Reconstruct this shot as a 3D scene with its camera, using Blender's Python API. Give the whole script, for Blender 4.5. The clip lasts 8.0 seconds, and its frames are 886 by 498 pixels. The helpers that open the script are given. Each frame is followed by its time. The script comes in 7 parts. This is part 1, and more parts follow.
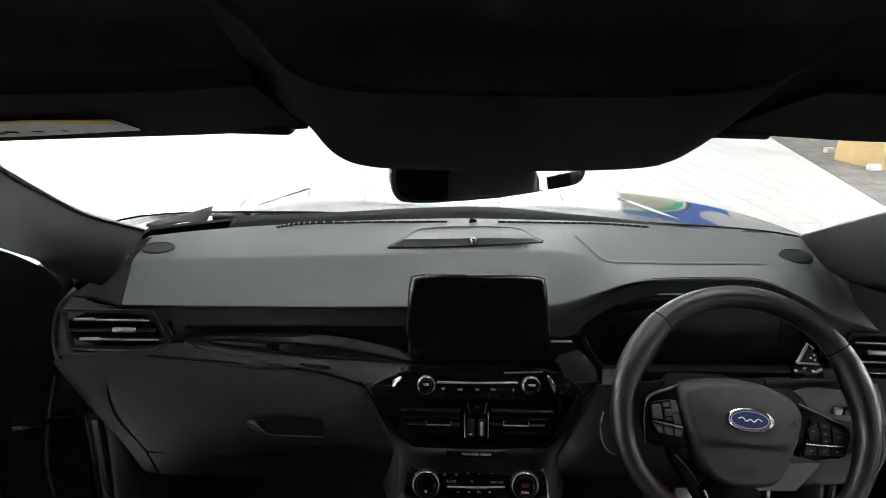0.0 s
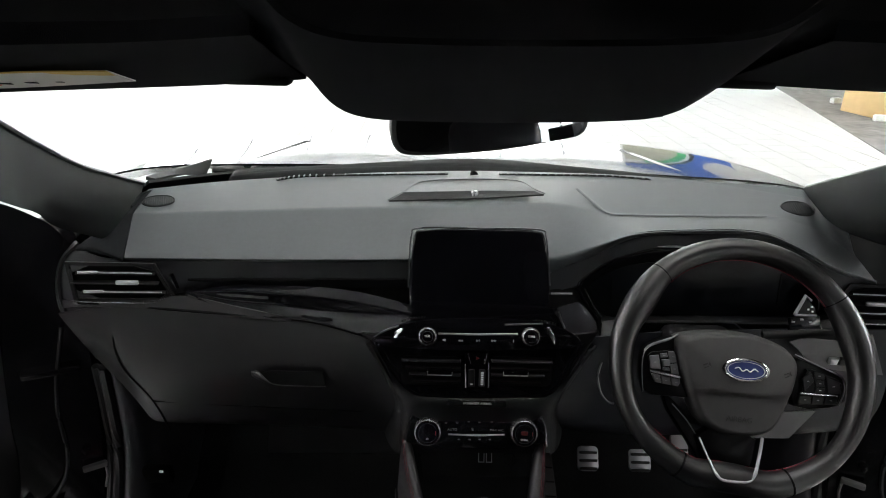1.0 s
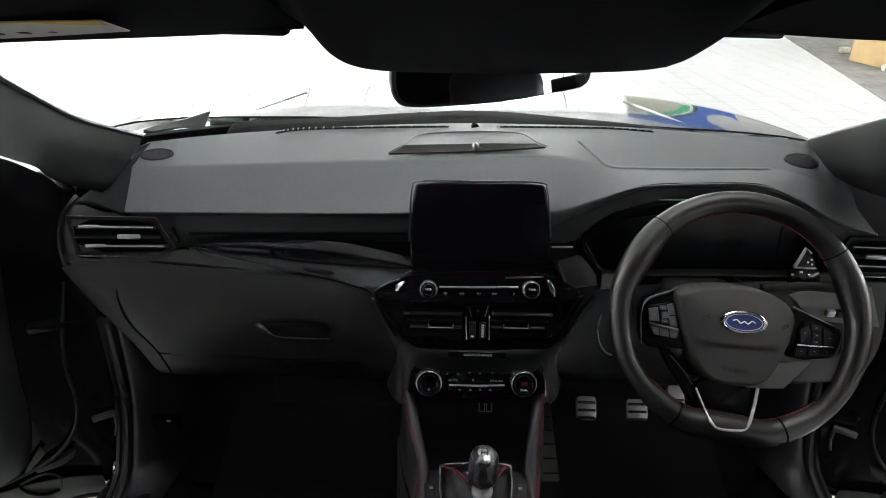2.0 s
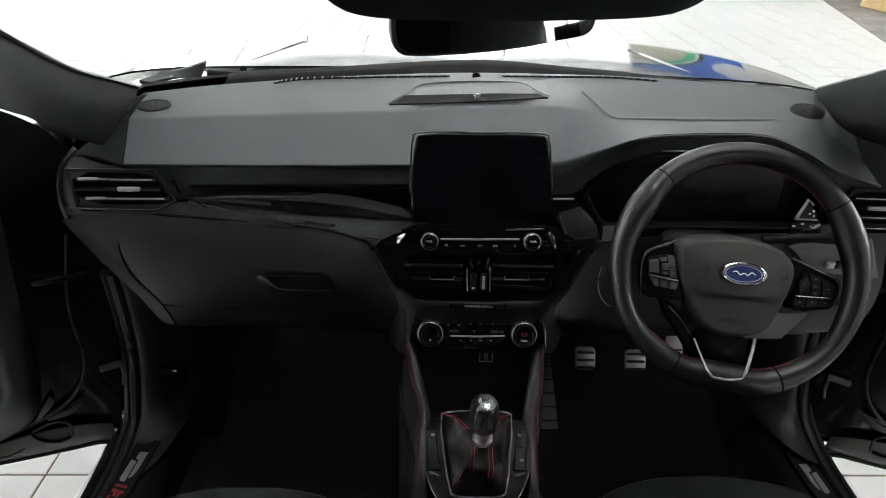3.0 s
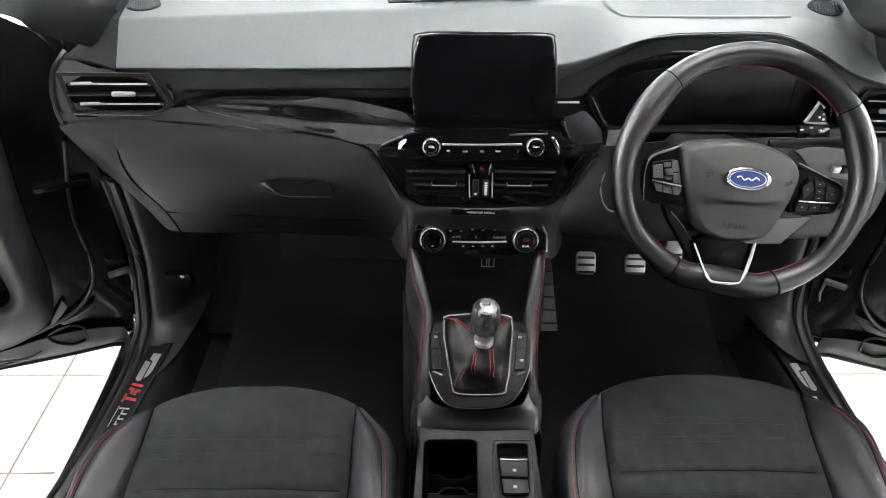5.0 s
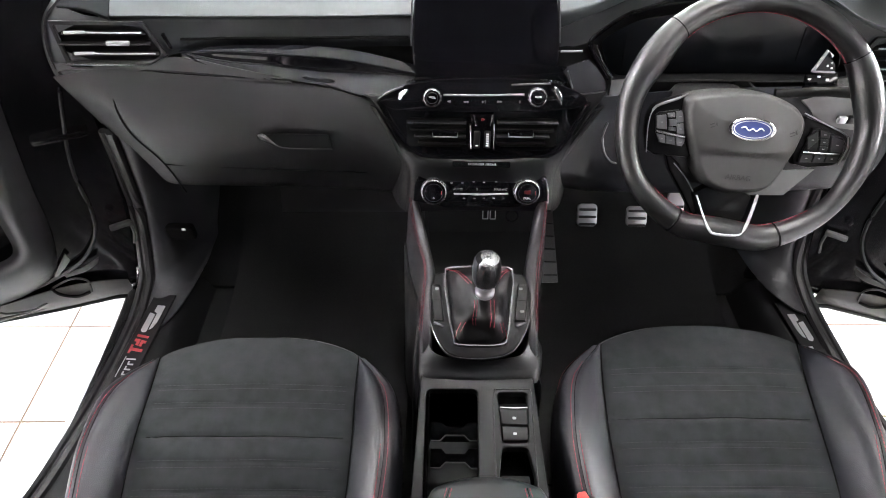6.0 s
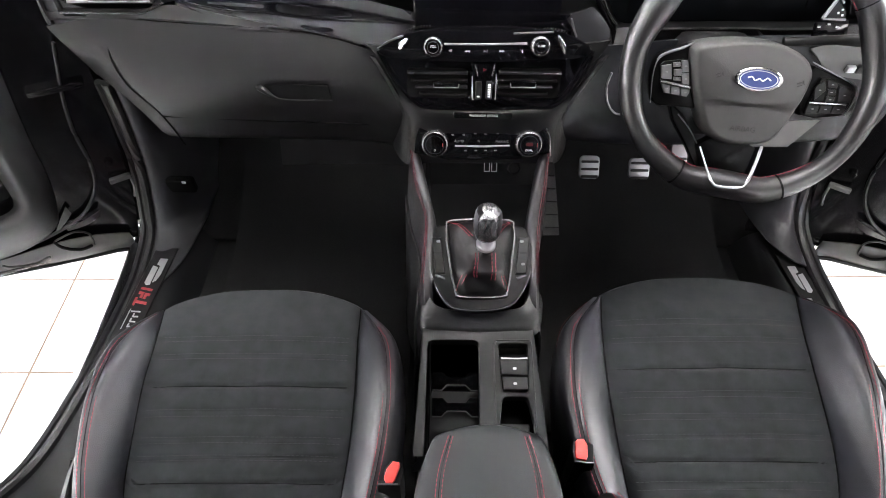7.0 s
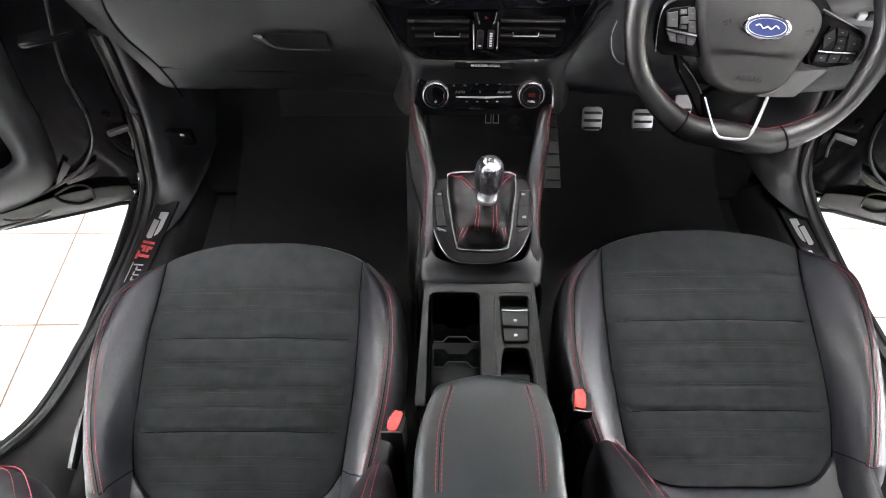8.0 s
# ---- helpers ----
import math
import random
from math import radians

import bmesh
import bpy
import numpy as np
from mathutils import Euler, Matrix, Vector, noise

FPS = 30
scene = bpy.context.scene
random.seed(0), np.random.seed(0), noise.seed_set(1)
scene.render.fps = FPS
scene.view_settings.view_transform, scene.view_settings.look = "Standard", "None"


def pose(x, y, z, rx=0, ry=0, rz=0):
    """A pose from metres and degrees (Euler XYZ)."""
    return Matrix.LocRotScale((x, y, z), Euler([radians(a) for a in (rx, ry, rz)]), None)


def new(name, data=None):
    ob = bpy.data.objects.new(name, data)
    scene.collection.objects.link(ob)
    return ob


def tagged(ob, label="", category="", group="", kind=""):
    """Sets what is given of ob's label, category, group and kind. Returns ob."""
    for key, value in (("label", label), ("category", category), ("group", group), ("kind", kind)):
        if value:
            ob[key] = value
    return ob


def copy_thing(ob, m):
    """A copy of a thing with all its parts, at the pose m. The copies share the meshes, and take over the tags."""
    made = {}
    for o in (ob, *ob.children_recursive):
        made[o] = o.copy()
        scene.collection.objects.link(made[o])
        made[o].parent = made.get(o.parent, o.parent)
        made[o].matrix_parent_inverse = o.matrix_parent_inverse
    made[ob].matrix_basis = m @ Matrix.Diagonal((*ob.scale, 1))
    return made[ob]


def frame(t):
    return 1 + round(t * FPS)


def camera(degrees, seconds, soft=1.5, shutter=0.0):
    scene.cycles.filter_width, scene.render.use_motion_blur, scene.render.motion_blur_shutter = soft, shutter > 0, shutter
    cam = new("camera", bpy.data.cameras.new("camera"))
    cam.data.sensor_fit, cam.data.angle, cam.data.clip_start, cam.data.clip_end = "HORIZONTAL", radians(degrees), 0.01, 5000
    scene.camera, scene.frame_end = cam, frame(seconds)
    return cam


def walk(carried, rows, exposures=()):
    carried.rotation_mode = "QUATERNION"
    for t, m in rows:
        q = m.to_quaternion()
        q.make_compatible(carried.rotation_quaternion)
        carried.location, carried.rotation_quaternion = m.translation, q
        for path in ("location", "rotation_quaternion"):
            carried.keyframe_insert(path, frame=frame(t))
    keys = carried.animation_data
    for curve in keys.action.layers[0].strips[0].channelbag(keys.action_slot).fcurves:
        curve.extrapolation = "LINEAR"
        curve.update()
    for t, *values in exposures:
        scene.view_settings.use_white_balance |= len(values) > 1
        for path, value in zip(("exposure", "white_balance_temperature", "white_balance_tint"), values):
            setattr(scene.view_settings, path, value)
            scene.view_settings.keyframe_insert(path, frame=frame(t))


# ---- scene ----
cam = camera(69.08, 8.0, soft=0.95)
EYE = (-0.071, 0.0, 1.54)
# seconds, pitch, roll, yaw: the camera turns downward where it stands
TURNS = [
    (0.00, -17.55, 1.90, -0.69),
    (0.50, -19.65, 1.87, -0.72),
    (1.00, -21.75, 1.84, -0.75),
    (1.50, -23.84, 1.81, -0.78),
    (2.25, -26.99, 1.76, -0.82),
    (3.00, -30.14, 1.71, -0.85),
    (3.50, -32.24, 1.67, -0.86),
    (4.00, -34.34, 1.63, -0.88),
    (4.50, -36.43, 1.59, -0.89),
    (5.25, -39.58, 1.53, -0.90),
    (6.00, -42.72, 1.46, -0.91),
    (6.50, -44.82, 1.41, -0.91),
    (7.00, -46.92, 1.37, -0.90),
    (7.50, -49.01, 1.32, -0.90),
    (8.00, -51.11, 1.26, -0.89),
]
EXPOSURE = [(0.0, -1.12, 6500, 10), (1.5, -1.12, 6500, 10), (3.0, -1.26, 6500, 10), (3.5, -1.23, 6500, 10), (4.5, -0.02, 6500, 10), (6.0, 0.82, 6500, 14), (7.0, 0.84, 6500, 14), (8.0, 0.82, 6500, 12)]
walk(cam, [(t, pose(*EYE, 90 + p, 0, w) @ pose(0, 0, 0, 0, 0, r)) for t, p, r, w in TURNS], EXPOSURE)

# ---- world and lights ----
world = bpy.data.worlds.new("showroom_air")
scene.world = world
world.use_nodes = True
wbg = world.node_tree.nodes["Background"]
sky = world.node_tree.nodes.new("ShaderNodeTexSky")
sky.sky_type, sky.sun_disc, sky.sun_elevation, sky.sun_rotation = "NISHITA", False, radians(50), radians(30)
world.node_tree.links.new(sky.outputs[0], wbg.inputs[0])
wbg.inputs[1].default_value = 0.1
LAMP_WATTS = 105.0
WINDOWS = ((10.9, 4.0, 2.3, 90, 9.0, 3.4, 9500.0), (-1.8, 16.9, 2.3, 180, 13.0, 3.4, 4600.0), (-8.9, 4.0, 2.3, -90, 9.0, 3.4, 3000.0), (5.0, -8.9, 2.1, 180, 0.7, 2.6, 110.0))    # x y z facing width height watts
ROOM = (-9.0, 11.0, -9.0, 17.0, 4.6)     # x0 x1 y0 y1 height


# ---- materials ----
def material(name, color, rough=0.5, metal=0.0, var=0.15, scale=40.0, bump=0.0, bscale=300.0, coat=0.0, voronoi=False,
             sheen=0.0, spec=0.5, big=3.0, wear=0.0):
    m = bpy.data.materials.new(name)
    m.use_nodes = True
    nt = m.node_tree
    b = nt.nodes["Principled BSDF"]
    b.inputs["Roughness"].default_value, b.inputs["Metallic"].default_value = rough, metal
    b.inputs["Coat Weight"].default_value, b.inputs["Coat Roughness"].default_value = coat, 0.04
    b.inputs["Sheen Weight"].default_value = sheen
    b.inputs["Specular IOR Level"].default_value = spec
    co = nt.nodes.new("ShaderNodeTexCoord")
    fine = nt.nodes.new("ShaderNodeTexNoise")
    fine.inputs["Scale"].default_value, fine.inputs["Detail"].default_value = scale, 4
    broad = nt.nodes.new("ShaderNodeTexNoise")
    broad.inputs["Scale"].default_value, broad.inputs["Detail"].default_value = big, 3
    nt.links.new(co.outputs["Object"], fine.inputs["Vector"])
    nt.links.new(co.outputs["Object"], broad.inputs["Vector"])
    mix = nt.nodes.new("ShaderNodeMath")
    mix.operation = "ADD"
    nt.links.new(fine.outputs[0], mix.inputs[0])
    nt.links.new(broad.outputs[0], mix.inputs[1])
    ramp = nt.nodes.new("ShaderNodeMapRange")
    ramp.inputs["From Min"].default_value, ramp.inputs["From Max"].default_value = 0.7, 1.3
    ramp.inputs["To Min"].default_value, ramp.inputs["To Max"].default_value = 1 - var, 1 + var
    nt.links.new(mix.outputs[0], ramp.inputs["Value"])
    tint = nt.nodes.new("ShaderNodeMix")
    tint.data_type, tint.blend_type = "RGBA", "MULTIPLY"
    tint.inputs["Factor"].default_value = 1.0
    tint.inputs["A"].default_value = (*color, 1)
    nt.links.new(ramp.outputs[0], tint.inputs["B"])
    nt.links.new(tint.outputs["Result"], b.inputs["Base Color"])
    if wear:
        rr = nt.nodes.new("ShaderNodeMapRange")
        rr.inputs["From Min"].default_value, rr.inputs["From Max"].default_value = 0.3, 0.7
        rr.inputs["To Min"].default_value, rr.inputs["To Max"].default_value = max(0.02, rough - wear), rough + wear
        nt.links.new(broad.outputs[0], rr.inputs["Value"])
        nt.links.new(rr.outputs[0], b.inputs["Roughness"])
    if bump:
        tex = nt.nodes.new("ShaderNodeTexVoronoi" if voronoi else "ShaderNodeTexNoise")
        tex.inputs["Scale"].default_value = bscale
        nt.links.new(co.outputs["Object"], tex.inputs["Vector"])
        bp = nt.nodes.new("ShaderNodeBump")
        bp.inputs["Strength"].default_value, bp.inputs["Distance"].default_value = bump, 0.0006
        nt.links.new(tex.outputs[0], bp.inputs["Height"])
        nt.links.new(bp.outputs[0], b.inputs["Normal"])
    return m


PAD = material("soft_dash_skin", (0.100, 0.1095, 0.1145), 0.43, var=0.06, scale=150, bump=0.35, bscale=900, voronoi=True, wear=0.05)
PLASTIC = material("grained_plastic", (0.0078, 0.0076, 0.0084), 0.42, spec=0.45, var=0.08, scale=120, bump=0.35, bscale=1000, voronoi=True, wear=0.06)
DECKSKIN = material("console_plastic", (0.0062, 0.0062, 0.0067), 0.36, spec=0.30, var=0.1, scale=120, bump=0.3, bscale=1000, voronoi=True, wear=0.06)
DARK = material("dark_plastic", (0.009, 0.009, 0.0095), 0.5, spec=0.3, var=0.1, scale=80, bump=0.2, bscale=900, wear=0.05)
BLACK = material("matt_black", (0.0028, 0.0028, 0.0028), 0.8, var=0.1, spec=0.12)
SATINBLACK = material("satin_black", (0.0034, 0.0034, 0.0037), 0.36, var=0.1, spec=0.14, bump=0.15, bscale=1200)
ARMSKIN = material("armrest_leather", (0.0148, 0.0178, 0.0190), 0.38, var=0.06, scale=90, bump=0.18, bscale=1300, voronoi=True, wear=0.05)
DIMPRINT = material("dim_print", (0.17, 0.17, 0.175), 0.5, var=0.03)
GLOSS = material("piano_black", (0.004, 0.004, 0.005), 0.05, var=0.1, scale=30, spec=0.45, wear=0.02)
GREYMETAL = material("dark_metallic_trim", (0.10, 0.10, 0.11), 0.28, 0.7, var=0.08, wear=0.05)
CHROME = material("satin_chrome", (0.78, 0.78, 0.80), 0.16, 1.0, var=0.04, wear=0.05)
SILVER = material("silver_plastic", (0.52, 0.52, 0.54), 0.34, 0.6, var=0.05)
LEATHER = material("black_leather", (0.0200, 0.0205, 0.0245), 0.34, spec=0.60, var=0.12, scale=60, bump=0.28, bscale=700, voronoi=True, wear=0.06)
# darker copy of the leather, for outer flanks and wedge bolsters
SIDESKIN = material("darkened_leather", (0.0085, 0.0085, 0.0105), 0.5, spec=0.3, var=0.12, scale=60, bump=0.25, bscale=800, voronoi=True, wear=0.06)
GRIP = material("perforated_leather", (0.0090, 0.0090, 0.0095), 0.36, spec=0.75, var=0.06, bump=0.22, bscale=900, voronoi=True)
SUEDE = material("charcoal_suede", (0.0190, 0.0206, 0.0220), 0.95, var=0.32, scale=46, bump=0.5, bscale=1300, sheen=0.1, spec=0.2, big=9)
CARPET = material("black_carpet", (0.0118, 0.0117, 0.0117), 0.98, var=0.3, scale=300, bump=0.9, bscale=1400, spec=0.1)
LINING = material("black_roof_lining", (0.012, 0.012, 0.0125), 0.95, var=0.1, scale=200, bump=0.4, bscale=1500, spec=0.1)
RUBBER = material("black_rubber", (0.018, 0.018, 0.019), 0.45, spec=0.45, var=0.1, wear=0.08)
DIMSTITCH = material("dull_red_thread", (0.13, 0.018, 0.026), 0.8)
SUEDETHREAD = material("grey_thread", (0.027, 0.0285, 0.030), 0.8)
STITCH = material("red_thread", (0.30, 0.028, 0.048), 0.7, var=0.1)
REDPLASTIC = material("red_plastic", (0.75, 0.045, 0.035), 0.35, var=0.05)
DULLRED = material("red_print", (0.36, 0.035, 0.04), 0.5, var=0.05)
LCD = material("dark_display_glass", (0.003, 0.003, 0.004), 0.05, var=0.05, coat=0.3)
WHITEPRINT = material("white_print", (0.75, 0.75, 0.76), 0.5, var=0.03)
GREYPRINT = material("grey_print", (0.40, 0.40, 0.41), 0.5, var=0.03)
BADGEBLUE = material("badge_blue", (0.010, 0.026, 0.15), 0.45, 0.0, var=0.05)
PAINT = material("black_car_paint", (0.010, 0.010, 0.011), 0.12, var=0.05, coat=1.0)
TILE = material("white_floor_tile", (0.80, 0.80, 0.792), 0.50, spec=0.2, var=0.03, scale=6, wear=0.05)
GROUT = material("grey_grout", (0.24, 0.185, 0.13), 0.9, var=0.15)
WALL = material("white_wall_paint", (0.80, 0.80, 0.79), 0.8, var=0.02)
CARD = material("brown_cardboard", (0.58, 0.41, 0.20), 0.85, var=0.08, scale=12)
FOAM = material("white_foam", (0.82, 0.82, 0.80), 0.9, var=0.03)
PAVING = material("grey_concrete", (0.22, 0.21, 0.20), 0.75, var=0.35, scale=9, bump=0.5, bscale=60)
LABEL = material("label_paper", (0.72, 0.70, 0.66), 0.5, var=0.03)
LABELY = material("label_yellow", (0.72, 0.50, 0.10), 0.5, var=0.03)
PALEWAVE = material("pale_panel", (0.42, 0.42, 0.34), 0.5, var=0.1)
BLUE = material("blue_panel", (0.02, 0.10, 0.45), 0.4, var=0.05)
GREEN = material("green_panel", (0.03, 0.38, 0.14), 0.4, var=0.05)
GLASS = bpy.data.materials.new("clear_glass")
GLASS.use_nodes = True
gb = GLASS.node_tree.nodes["Principled BSDF"]
gb.inputs["Transmission Weight"].default_value, gb.inputs["Roughness"].default_value, gb.inputs["IOR"].default_value = 1.0, 0.0, 1.02
gb.inputs["Base Color"].default_value = (0.96, 0.98, 0.97, 1)
TINTGLASS = bpy.data.materials.new("tinted_glass")
TINTGLASS.use_nodes = True
gb = TINTGLASS.node_tree.nodes["Principled BSDF"]
gb.inputs["Transmission Weight"].default_value, gb.inputs["Roughness"].default_value, gb.inputs["IOR"].default_value = 1.0, 0.0, 1.02
gb.inputs["Base Color"].default_value = (0.72, 0.74, 0.74, 1)
CREASE_SHADE = material("seam_crease_shade", (0.007, 0.0075, 0.008), 0.95, spec=0.1)
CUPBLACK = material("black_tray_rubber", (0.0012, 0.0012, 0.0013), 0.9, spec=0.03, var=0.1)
GLOVESKIN = material("glovebox_plastic", (0.0047, 0.0046, 0.0052), 0.42, spec=0.32, var=0.08, scale=120, bump=0.35, bscale=1000, voronoi=True, wear=0.06)
KNOBMETAL = material("satin_knob", (0.36, 0.36, 0.37), 0.22, 0.85, var=0.04, wear=0.04)
GEARRIM = material("satin_gear_rim", (0.06, 0.06, 0.063), 0.34, 0.9, var=0.06)
RINGMETAL = material("satin_ring", (0.34, 0.34, 0.35), 0.26, 0.8, var=0.05)
GAITER = material("gaiter_leather", (0.0045, 0.0045, 0.005), 0.42, spec=0.3, var=0.12, scale=60, bump=0.25, bscale=900, voronoi=True)
DIMRED = material("dim_red", (0.14, 0.006, 0.008), 0.5)
BRIGHTRIM = material("bright_rim", (0.30, 0.30, 0.31), 0.30, 0.9, var=0.05)
WHEELSKIN = material("wheel_leather", (0.0065, 0.0065, 0.007), 0.36, spec=0.7, var=0.06, scale=90, bump=0.10, bscale=1600, voronoi=True, wear=0.03)
EMBOSS_SHADE = material("emboss_shade", (0.008, 0.008, 0.008), 0.5, var=0.03)
GREYBUTTON = material("grey_button", (0.085, 0.085, 0.09), 0.4, var=0.05)
SILVERGREY = material("mid_grey_plastic", (0.11, 0.11, 0.11), 0.5, var=0.06, bump=0.2, bscale=900)
PRIVACY = material("dark_privacy_glass", (0.004, 0.004, 0.005), 0.06, var=0.05)
MIRROR = material("mirror_glass", (0.34, 0.345, 0.35), 0.02, 1.0, var=0.01)
HUBSKIN = material("grained_hub_cover", (0.038, 0.0377, 0.0373), 0.46, var=0.08, scale=120, bump=0.35, bscale=1100, voronoi=True, wear=0.05)
INNERPAINT = material("black_inner_paint", (0.0045, 0.0045, 0.005), 0.14, var=0.1, spec=0.45, wear=0.05)
CEILPAINT = material("grey_ceiling_paint", (0.45, 0.45, 0.45), 0.8, var=0.03)
BACKWALL = material("dark_back_wall", (0.10, 0.10, 0.105), 0.8, var=0.05)
LAMPGLOW = bpy.data.materials.new("lamp_diffuser")
LAMPGLOW.use_nodes = True
LAMPGLOW.node_tree.nodes["Principled BSDF"].inputs["Base Color"].default_value = (0.9, 0.9, 0.9, 1)


# ---- building helpers ----
def thing(name, at, label, category, group="", kind=""):
    ob = new(name)
    ob.location = at
    ob.empty_display_size = 0.05
    return tagged(ob, label, category, group, kind)


def part(name, bm, mat, parent=None, label="", smooth=True):
    me = bpy.data.meshes.new(name)
    bm.normal_update()
    bm.to_mesh(me)
    bm.free()
    me.materials.append(mat)
    for p in me.polygons:
        p.use_smooth = smooth
    if smooth:
        me.set_sharp_from_angle(angle=radians(38))
    ob = new(name, me)
    if parent is not None:
        ob.parent = parent
        if parent.type == "EMPTY":
            ob.matrix_parent_inverse = Matrix.Translation(-Vector(parent.location))
    return tagged(ob, label)


def plane(o, tilt):
    """A panel frame: x to the right, y up along the panel, z out towards the cabin; tilt degrees from upright."""
    a = radians(tilt)
    u, n = Vector((0, math.sin(a), math.cos(a))), Vector((0, -math.cos(a), math.sin(a)))
    m = Matrix.Identity(4)
    for i in range(3):
        m[i][0], m[i][1], m[i][2], m[i][3] = (1, 0, 0)[i], u[i], n[i], o[i]
    return m


def cr(pts, n):
    """A smooth curve of n points through the given ones."""
    pts = [Vector(p) for p in pts]
    if len(pts) == 2:
        return [pts[0].lerp(pts[1], i / (n - 1)) for i in range(n)]
    out = []
    for i in range(n):
        f = i / (n - 1) * (len(pts) - 1)
        k = min(int(f), len(pts) - 2)
        t = f - k
        a, b, c, d = pts[max(k - 1, 0)], pts[k], pts[k + 1], pts[min(k + 2, len(pts) - 1)]
        out.append(0.5 * (2 * b + (c - a) * t + (2 * a - 5 * b + 4 * c - d) * t * t + (3 * b - a - 3 * c + d) * t * t * t))
    return out


def chaikin(pts, times=2, q=0.25):
    for _ in range(times):
        out = [pts[0]]
        for a, b in zip(pts, pts[1:]):
            out += [a.lerp(b, q), a.lerp(b, 1 - q)]
        pts = out + [pts[-1]]
    return pts


def grid(rows, closed=False):
    bm = bmesh.new()
    vs = [[bm.verts.new(p) for p in r] for r in rows]
    for r, s in zip(vs, vs[1:]):
        k = len(r)
        for i in range(k if closed else k - 1):
            bm.faces.new((r[i], r[(i + 1) % k], s[(i + 1) % k], s[i]))
    return bm


def sheet(rows, nu=40, rounding=2, thick=0.004, q=0.25):
    """A shell through rows of guide points, rounded from row to row, with real thickness."""
    rows = [cr(r, nu) for r in rows]
    cols = [chaikin([r[i] for r in rows], rounding, q) for i in range(nu)]
    bm = grid([[c[j] for c in cols] for j in range(len(cols[0]))])
    bmesh.ops.recalc_face_normals(bm, faces=bm.faces)
    if thick:
        bmesh.ops.solidify(bm, geom=bm.faces[:], thickness=thick)
        bmesh.ops.recalc_face_normals(bm, faces=bm.faces)
    return bm


def rbox(sx, sy, sz, m=None, bevel=0.004, seg=2):
    bm = bmesh.new()
    bmesh.ops.create_cube(bm, size=1, matrix=Matrix.Diagonal((sx, sy, sz, 1)))
    if bevel:
        bmesh.ops.bevel(bm, geom=bm.edges[:], offset=min(bevel, 0.49 * min(sx, sy, sz)), segments=seg, affect="EDGES", profile=0.5)
    if m is not None:
        bm.transform(m)
    return bm


def prism(pts, depth, m=None, bevel=0.0, seg=2, rounding=0, q=0.25):
    """A plate of the outline pts (x, y), from z = 0 to depth, with softened front edges."""
    ring = [Vector((x, y, 0)) for x, y in pts]
    for _ in range(rounding):
        ring = [p for a, b in zip(ring, ring[1:] + ring[:1]) for p in (a.lerp(b, q), a.lerp(b, 1 - q))]
    bm = bmesh.new()
    vs = [bm.verts.new(p) for p in ring]
    f = bm.faces.new(vs)
    f.normal_update()
    if f.normal.z < 0:
        f.normal_flip()
    top = bmesh.ops.extrude_face_region(bm, geom=[f])["geom"]
    tv = [g for g in top if isinstance(g, bmesh.types.BMVert)]
    bmesh.ops.translate(bm, vec=(0, 0, depth), verts=tv)
    bmesh.ops.recalc_face_normals(bm, faces=bm.faces)
    if bevel:
        ed = [e for e in bm.edges if all(v in tv for v in e.verts)]
        bmesh.ops.bevel(bm, geom=ed, offset=bevel, segments=seg, affect="EDGES", profile=0.5)
    if m is not None:
        bm.transform(m)
    return bm


def frame_ring(outer, inner, depth, m, rounding=2):
    """A flat ring between two outlines of equal count."""
    def smooth_ring(pts):
        ring = [Vector((x, y, 0)) for x, y in pts]
        for _ in range(rounding):
            ring = [p for a, b in zip(ring, ring[1:] + ring[:1]) for p in (a.lerp(b, 0.25), a.lerp(b, 0.75))]
        return ring
    o, i = smooth_ring(outer), smooth_ring(inner)
    up = Vector((0, 0, depth))
    rows = [o, [p + up for p in o], [p + up for p in i], i, o]
    bm = grid(rows, closed=True)
    bmesh.ops.remove_doubles(bm, verts=bm.verts, dist=1e-6)
    bmesh.ops.recalc_face_normals(bm, faces=bm.faces)
    bm.transform(m)
    return bm


def round_corners(pts, r, n=6):
    """The outline pts with every corner turned into a small curve of reach r."""
    out = []
    for i, p in enumerate(pts):
        p, a, b = Vector(p), Vector(pts[i - 1]), Vector(pts[(i + 1) % len(pts)])
        s, e = p + (a - p).normalized() * r, p + (b - p).normalized() * r
        for k in range(n):
            t = k / (n - 1)
            out.append((1 - t) ** 2 * s + 2 * t * (1 - t) * p + t * t * e)
    return out


def holed_plate(outer, holes, depth, m, bevel, seg=2):
    """A plate with openings cut through it, its upper edges softened; top at z = 0."""
    bm = bmesh.new()
    edges = []
    for loop in [outer] + holes:
        vs = [bm.verts.new((p[0], p[1], 0)) for p in loop]
        edges += [bm.edges.new((vs[k], vs[(k + 1) % len(vs)])) for k in range(len(vs))]
    bmesh.ops.triangle_fill(bm, use_beauty=True, use_dissolve=False, edges=edges, normal=(0, 0, 1))
    rim = [e for e in bm.edges if len(e.link_faces) == 1]
    ret = bmesh.ops.extrude_edge_only(bm, edges=rim)["geom"]
    bmesh.ops.translate(bm, vec=(0, 0, -depth), verts=[g for g in ret if isinstance(g, bmesh.types.BMVert)])
    bmesh.ops.recalc_face_normals(bm, faces=bm.faces)
    bmesh.ops.bevel(bm, geom=rim, offset=bevel, segments=seg, affect="EDGES", profile=0.5)
    bm.transform(m)
    return bm


def rect(w, h, x=0.0, y=0.0):
    return [(x - w / 2, y - h / 2), (x + w / 2, y - h / 2), (x + w / 2, y + h / 2), (x - w / 2, y + h / 2)]


